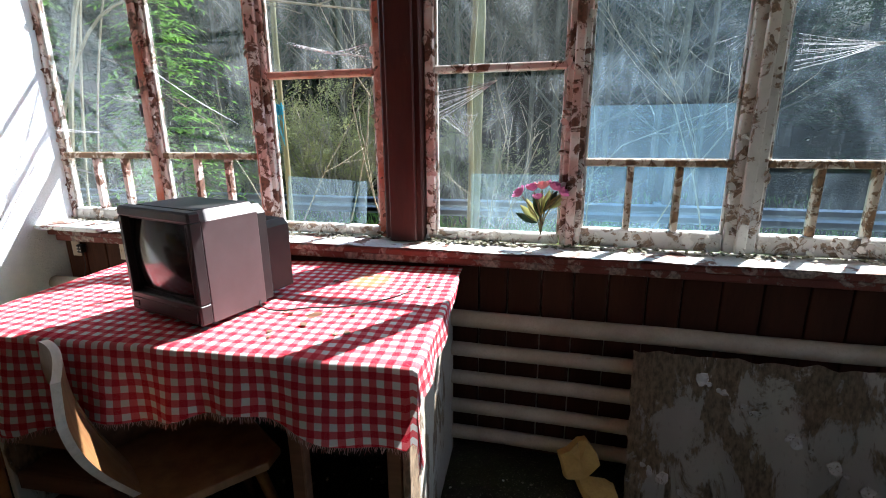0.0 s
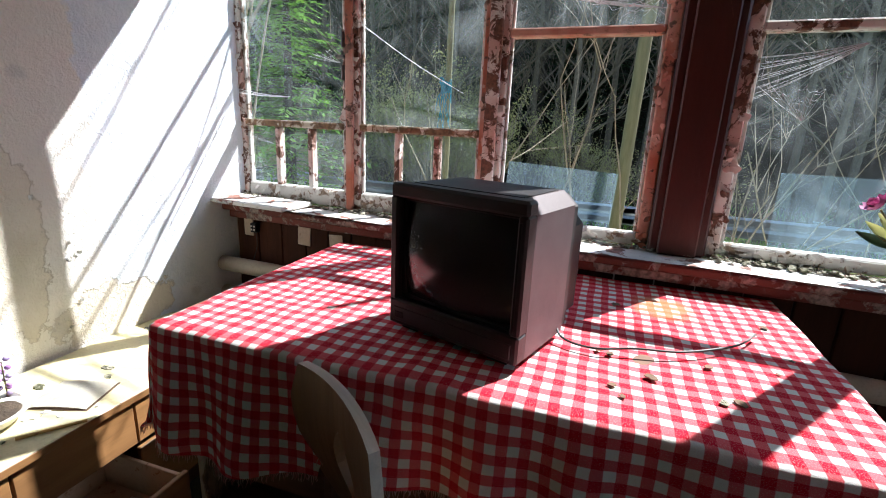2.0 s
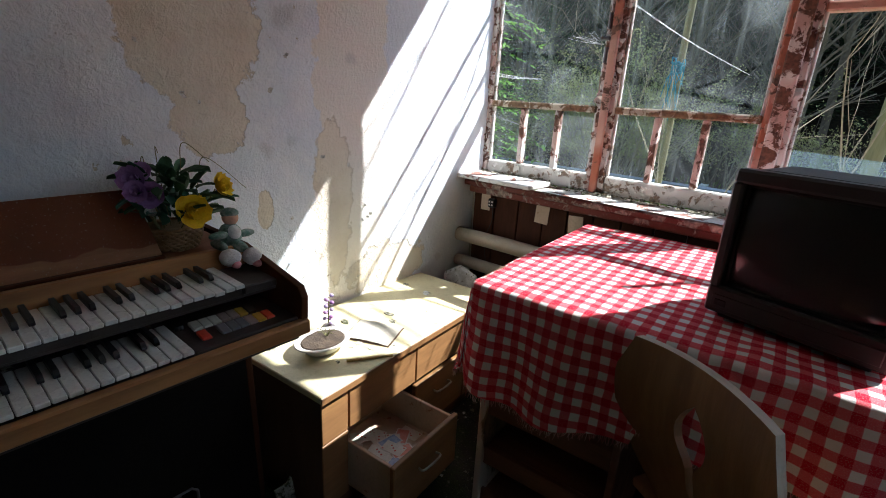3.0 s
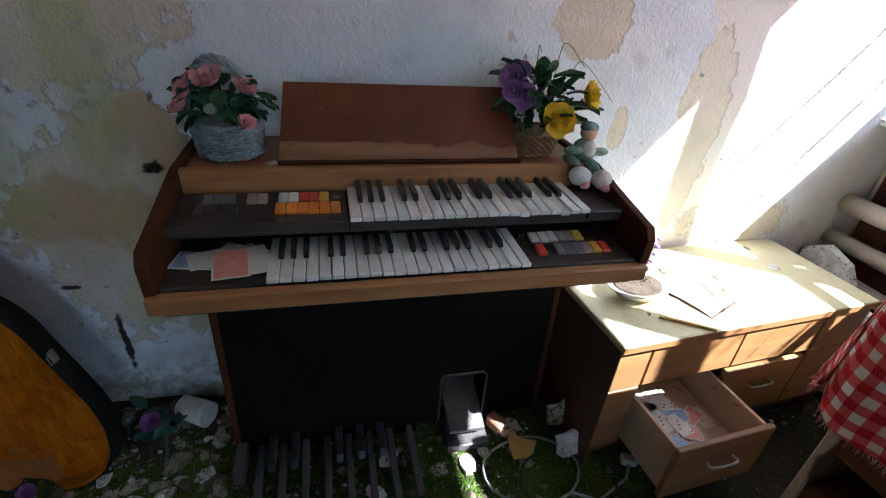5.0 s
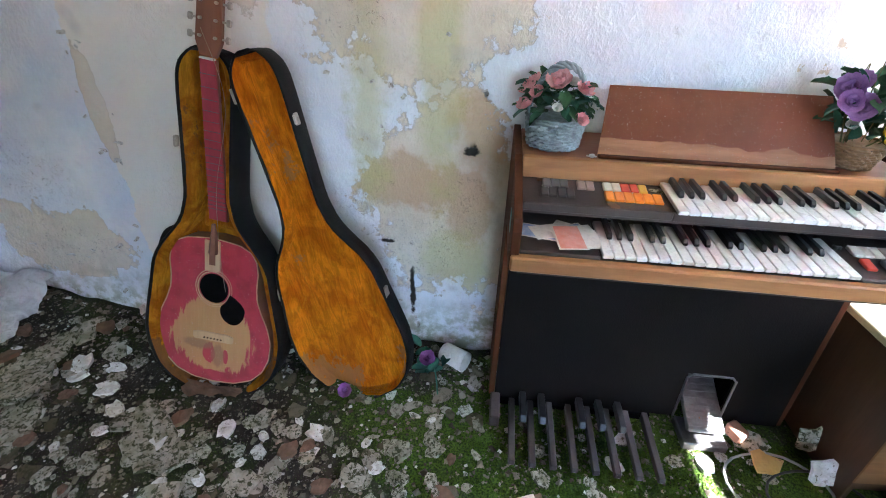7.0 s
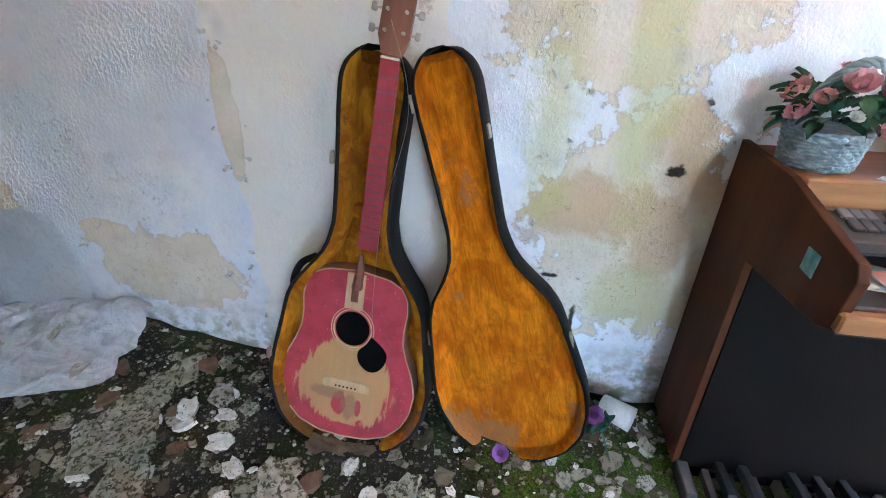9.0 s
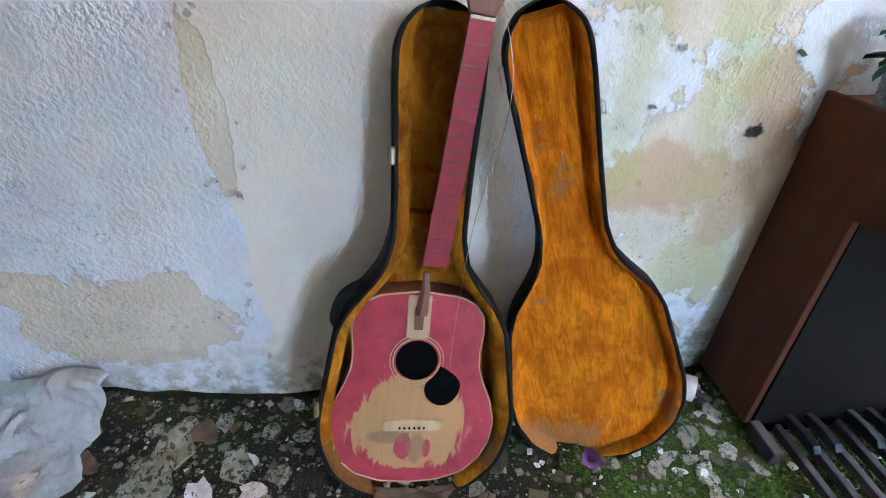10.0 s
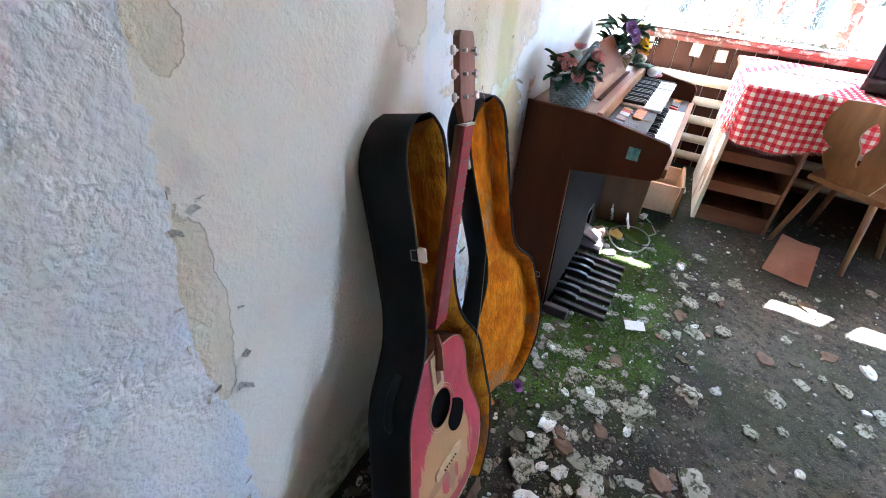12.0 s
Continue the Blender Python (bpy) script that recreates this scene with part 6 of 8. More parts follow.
for i in range(84):
    a, q = r.uniform(0, 360), r.uniform(0.015, 0.075)
    b0 = bmesh.new()
    leaf(b0, pose(q * math.cos(radians(a)), q * math.sin(radians(a)), r.uniform(0.085, 0.15), 0, 0, a - 90) @ pose(0, 0, 0, r.uniform(-25, 55), r.uniform(-20, 20), 0), r.uniform(0.035, 0.055), r.uniform(0.022, 0.036))
    part("leaf", b0, r.choice([M_LEAF, M_LEAF_T, M_LEAF]), bl, smooth=True)

br2 = thing("flower_basket", "small brown wicker basket of yellow and violet artificial flowers", "flower basket", at=pose(0.145, -1.590, SHELF))
basket(br2, 0.050, 0.066, 0.062, M_WICKER, 9, 20)
for i, (x, y, z, s, m) in enumerate(((0.090, 0.004, 0.108, 0.046, M_PETAL_Y), (0.05, 0.095, 0.155, 0.036, M_PETAL_Y), (0.02, 0.06, 0.115, 0.018, M_PETAL_Y), (0.03, -0.085, 0.185, 0.036, M_PETAL_V), (0.05, -0.060, 0.150, 0.034, M_PETAL_V),
                                     (0.02, -0.062, 0.200, 0.026, M_PETAL_V), (0.06, -0.070, 0.115, 0.014, M_PETAL_W), (0.06, -0.092, 0.165, 0.028, M_PETAL_V))):
    tilt = pose(x, y, z) @ Vector((x + 0.05, y * 0.8, 0.05)).to_track_quat("Z", "Y").to_matrix().to_4x4()
    part("bloom", bloom(bmesh.new(), tilt, s, i + 40, 0, 3, 6), m, br2, smooth=True)
    part("stem", tube(chain([(0, y * 0.3, 0.03), (x * 0.5, y * 0.7, z * 0.6), (x * 0.95, y * 0.98, z - 0.004)], 4), 0.0018, seg=5), M_STEM, br2)
for i in range(84):
    a, q = r.uniform(0, 360), r.uniform(0.0, 0.085)
    z = r.uniform(0.06, 0.20)
    b0 = bmesh.new()
    leaf(b0, pose(q * math.cos(radians(a)), q * math.sin(radians(a)), z, 0, 0, a - 90) @ pose(0, 0, 0, r.uniform(8, 80), r.uniform(-30, 30), 0), r.uniform(0.045, 0.078), r.uniform(0.020, 0.036))
    part("leaf", b0, r.choice([M_LEAF, M_LEAF, M_LEAF_T]), br2, smooth=True)
for k, (y, h) in enumerate(((-0.02, 0.26), (0.03, 0.27), (0.07, 0.23), (-0.045, 0.24))):
    part("wire_stem", tube(chain([(0.0, y * 0.4, 0.05), (0.0, y, h * 0.7), (0.01, y * 1.3, h), (0.03, y * 2.4 + 0.02, h - 0.01 - 0.04 * k)], 7), 0.0011, seg=4), M_STEM, br2)

# rag doll slumped on the shelf's edge, one mesh
dm = bmesh.new()


def lump(c, s, mat):
    own = bmesh.new()
    bmesh.ops.create_uvsphere(own, u_segments=14, v_segments=9, radius=1, matrix=Matrix.LocRotScale(c, None, s))
    for v in own.verts:
        v.co += v.normal * 0.06 * min(s) * noise.noise(v.co * 90)
    merge(dm, own, None, mat)


lump((0.0, 0.0, 0.035), (0.030, 0.030, 0.038), 0)
lump((0.0, 0.004, 0.088), (0.021, 0.021, 0.023), 2)
lump((-0.004, 0.005, 0.102), (0.023, 0.023, 0.017), 0)
lump((0.03, -0.045, 0.018), (0.040, 0.014, 0.014), 0)
lump((0.045, 0.000, 0.010), (0.040, 0.016, 0.016), 0)
lump((0.01, 0.038, 0.035), (0.013, 0.026, 0.012), 0)
lump((0.02, -0.04, 0.045), (0.013, 0.026, 0.012), 0)
lump((0.085, -0.045, -0.004), (0.027, 0.027, 0.026), 1)
lump((0.095, 0.008, -0.010), (0.027, 0.024, 0.026), 1)
lump((0.104, -0.040, -0.020), (0.014, 0.012, 0.012), 3)
lump((0.114, 0.012, -0.026), (0.014, 0.014, 0.012), 3)
lump((0.014, 0.002, 0.045), (0.022, 0.020, 0.024), 1)
solo("rag_doll", dm, [M_DOLL, M_DOLL_W, M_DOLL_S, M_DOLL_P], "small rag doll in green checked cloth with fluffy shoes", "doll", at=pose(0.235, -1.488, SHELF + 0.003) @ Matrix.Diagonal((1, 1, 0.86, 1)), smooth=True)


# ---- cards, papers, bowl and others on organ and cabinet ----
def card(name, label, at, back, sz=(0.058, 0.090), marks=True, group="playing cards"):
    ob = thing(name, label, "playing card", group, at)
    part("card_stock", box(-sz[1] / 2, sz[1] / 2, -sz[0] / 2, sz[0] / 2, 0, 0.0006), M_CARD, ob)
    if back:
        part("card_print", box(-sz[1] / 2 + 0.004, sz[1] / 2 - 0.004, -sz[0] / 2 + 0.004, sz[0] / 2 - 0.004, 0.0007, 0.0009), back, ob)
    elif marks:
        for (x, y) in ((-0.032, -0.018), (0.032, 0.018), (-0.012, 0.008), (0.012, -0.008), (0.0, 0.0)):
            part("pip", prism([(x - 0.004, y), (x, y - 0.004), (x + 0.004, y), (x, y + 0.004)], 0.0004, None, Matrix.Translation((0, 0, 0.0006))), M_INK, ob)
    return ob


cz = 0.8035
for i, (x, y, rot, back) in enumerate(((0.432, -2.362, 80, M_CARD_B), (0.425, -2.335, 110, M_CARD), (0.418, -2.290, 65, M_CARD), (0.450, -2.268, 12, M_CARD), (0.438, -2.275, 30, M_CARD_B), (0.445, -2.262, 20, M_CARD))):
    card("playing_card", "worn playing card on the organ's dark ledge", pose(x, y, cz + 0.0012 * i, 0, 0, rot), back, (0.062, 0.095))
card("playing_card", "faded red-backed playing card on the pile", pose(0.462, -2.300, cz + 0.009, 0, 3, 8), M_CARD_R, (0.066, 0.098))
rr = random.Random(12)
dm_ = CAB @ pose(0, 0, 0)
for i in range(22):
    card("playing_card", "scattered playing card in the open drawer", CAB @ pose(rr.uniform(-0.08, 0.125), rr.uniform(0.17, 0.375), 0.1575 + 0.0011 * i, rr.uniform(-2, 2), rr.uniform(-2, 2), rr.uniform(0, 360)), rr.choice([None, None, None, M_CARD_R, M_CARD_B]), (0.050, 0.078))
card("playing_card", "white playing card on the mossy floor", pose(0.640, -2.300, 0.022, 3, -4, 20), None, (0.058, 0.085), False)

bowl = thing("flower_dish", "oval white enamel dish of dry soil", "dish", at=pose(0.268, -1.225, CHH))
OV = Matrix.Diagonal((0.85, 1.12, 1, 1))
part("dish", lathe([(0.0, 0.0), (0.045, 0.0), (0.056, 0.006), (0.074, 0.030), (0.086, 0.034), (0.090, 0.038), (0.086, 0.041), (0.072, 0.037), (0.052, 0.014), (0.0, 0.012)], 36, None, OV), M_BOWL, bowl, smooth=True)
part("soil", lathe([(0.071, 0.032), (0.066, 0.040), (0.040, 0.044), (0.0, 0.047)], 30, None, OV, 0.06), M_SOIL, bowl, "dry dark soil")
for k in range(7):
    a = k * 0.9
    part("sprout", tube(chain([(0.0, 0.015, 0.036), (0.012 * math.cos(a), 0.015 + 0.012 * math.sin(a), 0.062), (0.034 * math.cos(a), 0.015 + 0.03 * math.sin(a), 0.066)], 4), 0.0012, seg=4), M_STEM, bowl)
book = thing("exercise_book", "open yellowed exercise book with a worn cover", "book", at=pose(0.30, -1.03, CHH, 0, 0, 24))
part("page_block", sheet(10, 6, lambda a, b: Vector(((a - 0.5) * 0.17, (b - 0.5) * 0.145, 0.004 + 0.006 * math.sin(a * math.pi) + 0.002 * noise.noise((a * 4, b * 4, 1)))), None, 0.004), M_PAPER, book)
part("cover", sheet(10, 6, lambda a, b: Vector(((a - 0.5) * 0.18, (b - 0.5) * 0.155, 0.0005 + 0.003 * math.sin(a * math.pi))), None, 0.001), M_CHIP_B, book)
solo("pencil", tube([(0, 0, 0), (0.15, 0.0, 0)], 0.005, 0.004, 6), M_FOAM, "worn wooden stick lying beside the dish", "stick", at=pose(0.385, -1.22, CHH + 0.005, 0, 0, 58))
vase = thing("bead_flower", "small violet bead flower in a grey foot", "ornament", at=pose(0.17, -1.13, CHH))
part("foot", lathe([(0.0, 0), (0.026, 0), (0.028, 0.010), (0.018, 0.022), (0.0, 0.026)], 18), M_TAB_G, vase, smooth=True)
part("stem", tube([(0, 0, 0.02), (0.004, 0, 0.13)], 0.002, seg=5), M_STEM, vase)
for k in range(13):
    part("bead", lathe([(0.0, -0.008), (0.006, -0.005), (0.009, 0), (0.006, 0.005), (0.0, 0.008)], 8, None, pose(0.013 * math.cos(k * 2.2), 0.013 * math.sin(k * 2.2), 0.032 + 0.0085 * k)), M_PETAL_V if k % 2 else M_PURPLE_GLASS, vase, smooth=True)
vt = random.Random(2)
for i in range(16):
    solo("paint_scrap", flake(vt, vt.uniform(0.008, 0.022), 0.0015), vt.choice([M_CHIP, M_CHIP_W]), "small curled scrap of paint on the cabinet top", "paint flake", "paint flakes on furniture", at=CAB @ pose(vt.uniform(-0.36, -0.03), vt.uniform(0.05, 0.85), CHH + 0.0005, 0, 0, vt.uniform(0, 360)))
for i in range(12):
    solo("paint_scrap", flake(vt, vt.uniform(0.006, 0.016), 0.0012), vt.choice([M_CHIP_B, M_CHIP]), "small dark scrap of paint on the tablecloth", "paint flake", "paint flakes on furniture", at=DESK @ pose(vt.uniform(0.95, 1.42), vt.uniform(0.05, 0.6), DZ + 0.0075, 0, 0, vt.uniform(0, 360)))
for i in range(26):
    solo("paint_scrap", flake(vt, vt.uniform(0.006, 0.017), 0.0015), vt.choice([M_CHIP, M_CHIP_W, M_CHIP_B]), "small scrap of paint lying on the organ", "paint flake", "paint flakes on furniture",
         at=pose(*((vt.uniform(0.03, 0.25), vt.uniform(-2.24, -1.65), SHELF + 0.0005) if i < 8 else (vt.uniform(0.29, 0.42), vt.uniform(-2.40, -2.09), 0.8785) if i < 16 else (vt.uniform(0.345, 0.36), vt.uniform(-2.2, -1.5), 0.8115 if i < 22 else 0.8040)), 0, 0, vt.uniform(0, 360)))

# ---- window sill: bouquet, rubble, socket, tags ----
tul = thing("tulip_bunch", "bunch of magenta artificial tulips stuck in the window frame", "flowers", at=pose(2.525, -0.018, 1.000))
for i, (x, z, s) in enumerate(((-0.085, 0.165, 0.036), (-0.035, 0.185, 0.034), (0.0, 0.192, 0.036), (0.045, 0.190, 0.038), (0.075, 0.170, 0.034), (-0.015, 0.150, 0.026))):
    part("tulip", bloom(bmesh.new(), pose(x, -0.015, z, 0, x * 500, 0), s, i + 70, 0, 3, 5), M_PETAL_M if i != 2 else M_PETAL_P, tul, smooth=True)
    part("stem", tube(chain([(0.0, 0, 0.0), (x * 0.25, -0.006, z * 0.5), (x * 0.95, -0.014, z - 0.004)], 4), 0.003, seg=6), M_STEM, tul)
for i in range(9):
    b0 = bmesh.new()
    leaf(b0, pose(0.004 * i - 0.016, -0.004, 0.05 + 0.008 * i, 0, 0, 0) @ pose(0, 0, 0, 0, -70 + 17 * i, 0) @ pose(0, 0, 0, 86, 0, 0), 0.10, 0.030)
    part("leaf", b0, M_BUD if i % 3 else M_LEAF, tul, smooth=True)
rs = random.Random(31)
bmr = bmesh.new()
for i in range(420):
    X, Y = rs.uniform(0.02, 4.05), -0.012 - 0.055 * rs.random() ** 1.8
    if i % 4 == 0:
        X = rs.gauss(2.2, 0.14)
    flake(rs, rs.uniform(0.004, 0.017), rs.uniform(0.001, 0.005), bmr, pose(X, Y, 0.952 + rs.uniform(0, 0.006) + (0.018 if X < 0.41 else 0.0), rs.uniform(-25, 25), rs.uniform(-25, 25), rs.uniform(0, 360)))
solo("sill_rubble", bmr, M_CHIP, "crumbs of putty and paint along the window sill", "rubble", kind="stuff")
sock = thing("wall_socket", "small black socket on a beige plate under the sill", "socket", at=pose(0.155, -0.099, 0.835))
part("plate", box(-0.075, -0.02, -0.008, 0.0, -0.045, 0.045, 0.003), M_DRAWER_IN, sock, "beige mounting plate")
part("housing", box(-0.018, 0.018, -0.030, -0.001, -0.022, 0.022, 0.004), M_TV_DARK, sock)
for dx in (-0.008, 0.008):
    for dz in (-0.008, 0.008):
        part("contact", box(dx - 0.004, dx + 0.004, -0.0315, -0.0302, dz - 0.004, dz + 0.004), M_PLASTIC_W, sock)
part("lead", tube(chain([(0.0, -0.012, -0.02), (0.006, -0.016, -0.09), (-0.03, -0.014, -0.2), (-0.01, -0.014, -0.33)], 6), 0.002, seg=5), M_CABLE, sock)
solo("beige_plate", box(-0.035, 0.035, -0.004, 0.0, -0.045, 0.045, 0.002), M_DRAWER_IN, "beige plate nailed to the brown boards", "plate", at=pose(0.43, -0.102, 0.83, 0, 3, 0))
solo("beige_plate", box(-0.035, 0.035, -0.004, 0.0, -0.04, 0.04, 0.002), M_DRAWER_IN, "beige plate nailed to the brown boards", "plate", at=pose(0.60, -0.102, 0.815, 0, -4, 0))
# slabs of fallen plaster between cabinet and pipes
for x, y, z, s, rx, rz, m in ((0.13, -0.30, 0.30, 0.20, 82, 6, M_CHIP_W), (0.40, -0.32, 0.26, 0.19, 80, -10, M_CHIP_W), (0.24, -0.33, 0.12, 0.20, 74, 15, M_CHIP)):
    solo("plaster_slab", flake(rs, s, 0.02), m, "broken slab of white plaster leaning below the pipes", "plaster", "plaster slabs", at=pose(x, y, z, rx, 0, rz))
# between organ and cabinet
for x, y, z, s, rx, rz, m in ((0.10, -1.415, 0.16, 0.09, 84, 86, M_CHIP_W), (0.33, -1.405, 0.07, 0.06, 78, 92, M_CHIP), (0.43, -1.41, 0.05, 0.06, 70, 96, M_CHIP_W), (0.33, -1.58, 0.03, 0.055, 20, 30, M_CHIP), (0.40, -1.57, 0.03, 0.05, 12, 70, M_FOAM)):
    solo("plaster_slab", flake(rs, s, 0.006), m, "curled piece of old wallpaper and plaster by the cabinet", "plaster", "plaster slabs", at=pose(x, y, z, rx, 0, rz))
solo("brick_stub", box(-0.03, 0.03, -0.02, 0.02, 0, 0.05, 0.006), M_TILE, "small broken piece of red brick", "brick", at=pose(0.30, -1.62, 0.02, 8, 6, 30))
# coil of lead with its plug
coil = [Vector((0.47 + 0.11 * math.cos(a) * (1 + 0.06 * math.sin(3 * a)), -1.56 + 0.15 * math.sin(a), 0.026 + 0.004 * math.sin(2 * a))) for a in [i * 0.3 for i in range(24)]]
lead = thing("mains_lead", "coiled grey mains lead with a white plug on the moss", "cable")
part("lead", tube(coil + [Vector((0.60, -1.40, 0.022)), Vector((0.55, -1.28, 0.022)), Vector((0.505, -1.245, 0.028))], 0.0042, seg=6), M_CABLE_G, lead, smooth=True)
part("lead", tube([p + Vector((0.05, 0.10, 0.004)) for p in coil[3:20]], 0.004, seg=6), M_CABLE, lead, smooth=True)
plug = part("plug", box(-0.028, 0.022, -0.016, 0.016, 0, 0.028, 0.007, at=pose(0.50, -1.24, 0.016, 0, 0, 70), seg=2), M_PLASTIC_W, lead, "white two-pin plug")
for d in (-0.009, 0.009):
    part("pin", tube([(0.022, d, 0.014), (0.042, d, 0.014)], 0.0024, seg=6, bm=bmesh.new(), at=pose(0.50, -1.24, 0.016, 0, 0, 70)), M_CHROME, plug)

# floor finds: jar, rose, tile board
solo("plastic_cup", lathe([(0.0, 0), (0.030, 0), (0.036, 0.004), (0.040, 0.105), (0.036, 0.105), (0.030, 0.008), (0.0, 0.006)], 22), M_PLASTIC_W, "milky plastic cup lying on the debris", "cup", at=pose(0.075, -2.615, 0.048, 90, 0, 150), smooth=True)
fl = thing("fallen_rose", "purple artificial rose with teal leaves on the debris", "flower", at=pose(0.135, -2.66, 0.06))
part("rose", bloom(bmesh.new(), pose(0.045, 0.0, 0.045, 0, 40, 0), 0.030, 91, 0, 4, 7), M_PETAL_D, fl, smooth=True)
for i in range(13):
    b0 = bmesh.new()
    leaf(b0, pose(rs.uniform(-0.04, 0.06), rs.uniform(-0.06, 0.07), rs.uniform(-0.035, 0.04), rs.uniform(-20, 50), 0, rs.uniform(0, 360)), 0.06, 0.036)
    part("leaf", b0, M_LEAF_T, fl, smooth=True)
part("stem", tube(chain([(0.0, 0, 0.03), (0.06, 0.03, 0.0), (0.14, 0.05, -0.03)], 5), 0.003, seg=5), M_LEAF_T, fl)
fl2 = thing("fallen_rose", "purple artificial rose at the foot of the case lid", "flower", at=pose(0.300, -2.928, 0.035))
part("rose", bloom(bmesh.new(), pose(0.015, 0, 0.008, 0, 38, 0), 0.026, 95, 0, 4, 7), M_PETAL_D, fl2, smooth=True)
bt = sheet(12, 16, lambda a, b: Vector((-0.11 + 0.22 * a * (1 - 0.15 * b), 0.30 * b, 0.008 * noise.noise((a * 3, b * 3, 4)) + 0.02 * abs(a - 0.55))), None, 0.012)
solo("terracotta_board", bt, M_TILE, "reddish brown board leaning under the chair", "board", at=pose(1.26, -1.46, 0.02, 20, 0, -14))


# ---- outdoors ----
def hill(x, y):
    z = -0.45 + 0.05 * noise.noise((x * 0.4, y * 0.4, 0))
    if y > 6.0:
        k = min(y - 6.0, 70.0)
        z += 0.02 * k + 0.46 * max(0.0, k - 3.0) + 0.5 * noise.noise((x * 0.15, y * 0.15, 4)) * min(1.0, k / 6)
    return z


gx = [-150, -60, -30] + [-20 + 0.8 * i for i in range(56)] + [30, 60, 150]
gy = [-150, -40, -8] + [0.3 + 0.55 * i for i in range(60)] + [40, 60, 80, 160]
solo("ground", sheet(len(gx) - 1, len(gy) - 1, lambda u, v: Vector((gx[round(u * (len(gx) - 1))], gy[round(v * (len(gy) - 1))], hill(gx[round(u * (len(gx) - 1))], gy[round(v * (len(gy) - 1))])))), M_GRASS,
     "rough meadow rising to a wooded hillside", "ground", kind="structure", smooth=True)
solo("road", box(-60, 60, 3.9, 5.2, -0.40, -0.36), M_ASPHALT, "narrow grey lane below the house", "road", kind="structure")
grd = thing("guard_rail", "galvanised guard rail along the lane", "guard rail")
prof = [(0.0, 0.0), (0.03, 0.03), (0.03, 0.10), (0.0, 0.14), (0.03, 0.18), (0.03, 0.25), (0.0, 0.28)]
for k in range(-4, 5):
    part("rail_beam", sheet(1, 6, lambda a, b: Vector((k * 4.0 + 4.0 * a, 5.45 - prof[round(b * 6)][0], 0.02 + prof[round(b * 6)][1])), None, 0.004), M_ZINC, grd)
    part("rail_post", box(k * 4.0 - 0.05, k * 4.0 + 0.05, 5.48, 5.60, -0.46, 0.32), M_ZINC, grd)


def cards_mesh(name, centres, along, side, mats):
    """Many small pointed leaves from arrays of centres, lengthwise and sideways vectors."""
    c, a, s = np.array(centres), np.array(along), np.array(side)
    n = len(c)
    v = np.stack((c, c + a * 0.5 + s, c + a, c + a * 0.5 - s), 1).reshape(-1, 3)
    f = np.arange(n * 4).reshape(-1, 4)
    me = bpy.data.meshes.new(name)
    me.from_pydata(v.tolist(), [], f.tolist())
    for k in mats:
        me.materials.append(k)
    return me


def conifer(seed, h, mat, label, spread=0.20):
    r = random.Random(seed)
    root = thing("conifer_tree", label, "tree", "trees on the hillside")
    part("trunk", tube([(0, 0, -0.3), (0.03, 0, h * 0.5), (0, 0, h)], h * 0.016, 0.01, 7), M_BARK, root)
    c, a, s = [], [], []
    z = h * 0.06
    bmx = bmesh.new()
    while z < h * 0.985:
        L = spread * h * (1 - z / h) ** 0.8 + 0.15
        for i in range(7):
            an = r.uniform(0, 2 * math.pi)
            d = Vector((math.cos(an), math.sin(an), 0))
            l = L * r.uniform(0.65, 1.1)
            droop = r.uniform(0.15, 0.45)
            last = Vector((0, 0, z))
            m = max(4, int(l / 0.11))
            for k in range(1, m + 1):
                t = k / m
                p = Vector((0, 0, z)) + d * l * t + Vector((0, 0, l * (0.10 * t - droop * t * t)))
                for sg in (-1, 1):
                    sd = Vector((-d.y, d.x, 0)) * sg
                    dirn = (sd * r.uniform(0.5, 1.0) + d * r.uniform(0.3, 0.9) + Vector((0, 0, r.uniform(-0.55, 0.05)))).normalized()
                    ll = r.uniform(0.14, 0.30) * (1.15 - 0.5 * t)
                    c.append(last[:])
                    a.append((dirn * ll)[:])
                    s.append((dirn.cross(Vector((r.uniform(-0.4, 0.4), r.uniform(-0.4, 0.4), 1))).normalized() * r.uniform(0.014, 0.030))[:])
                last = p
            if i % 3 == 0:
                tube([(0, 0, z), d * l * 0.6 + Vector((0, 0, z + l * (0.06 - droop * 0.36)))], 0.012, 0.005, 4, bmx)
        z += h * r.uniform(0.016, 0.026)
    part("limbs", bmx, M_BARK, root)["kind"] = "stuff"
    part("crown", cards_mesh("crown", c, a, s, [mat]), None, root)
    return root


def twiggy(bm, p, d, l, rad, depth, r, tips, seg=4, spread=0.75, kids=(2, 4)):
    pts = [Vector(p)]
    dd = Vector(d).normalized()
    n = 4
    for i in range(n):
        dd = (dd + Vector((r.uniform(-1, 1), r.uniform(-1, 1), r.uniform(-0.5, 0.9))) * 0.16).normalized()
        pts.append(pts[-1] + dd * l / n)
    tube(pts, rad, rad * 0.55, seg, bm)
    tips.append((pts[-1], dd))
    if depth:
        for i in range(r.randint(*kids)):
            q = pts[r.randint(1, n)]
            nd = (dd + Vector((r.uniform(-1, 1), r.uniform(-1, 1), r.uniform(-0.6, 0.8))) * spread).normalized()
            twiggy(bm, q, nd, l * r.uniform(0.5, 0.78), rad * 0.55, depth - 1, r, tips, max(3, seg - 1), spread, kids)


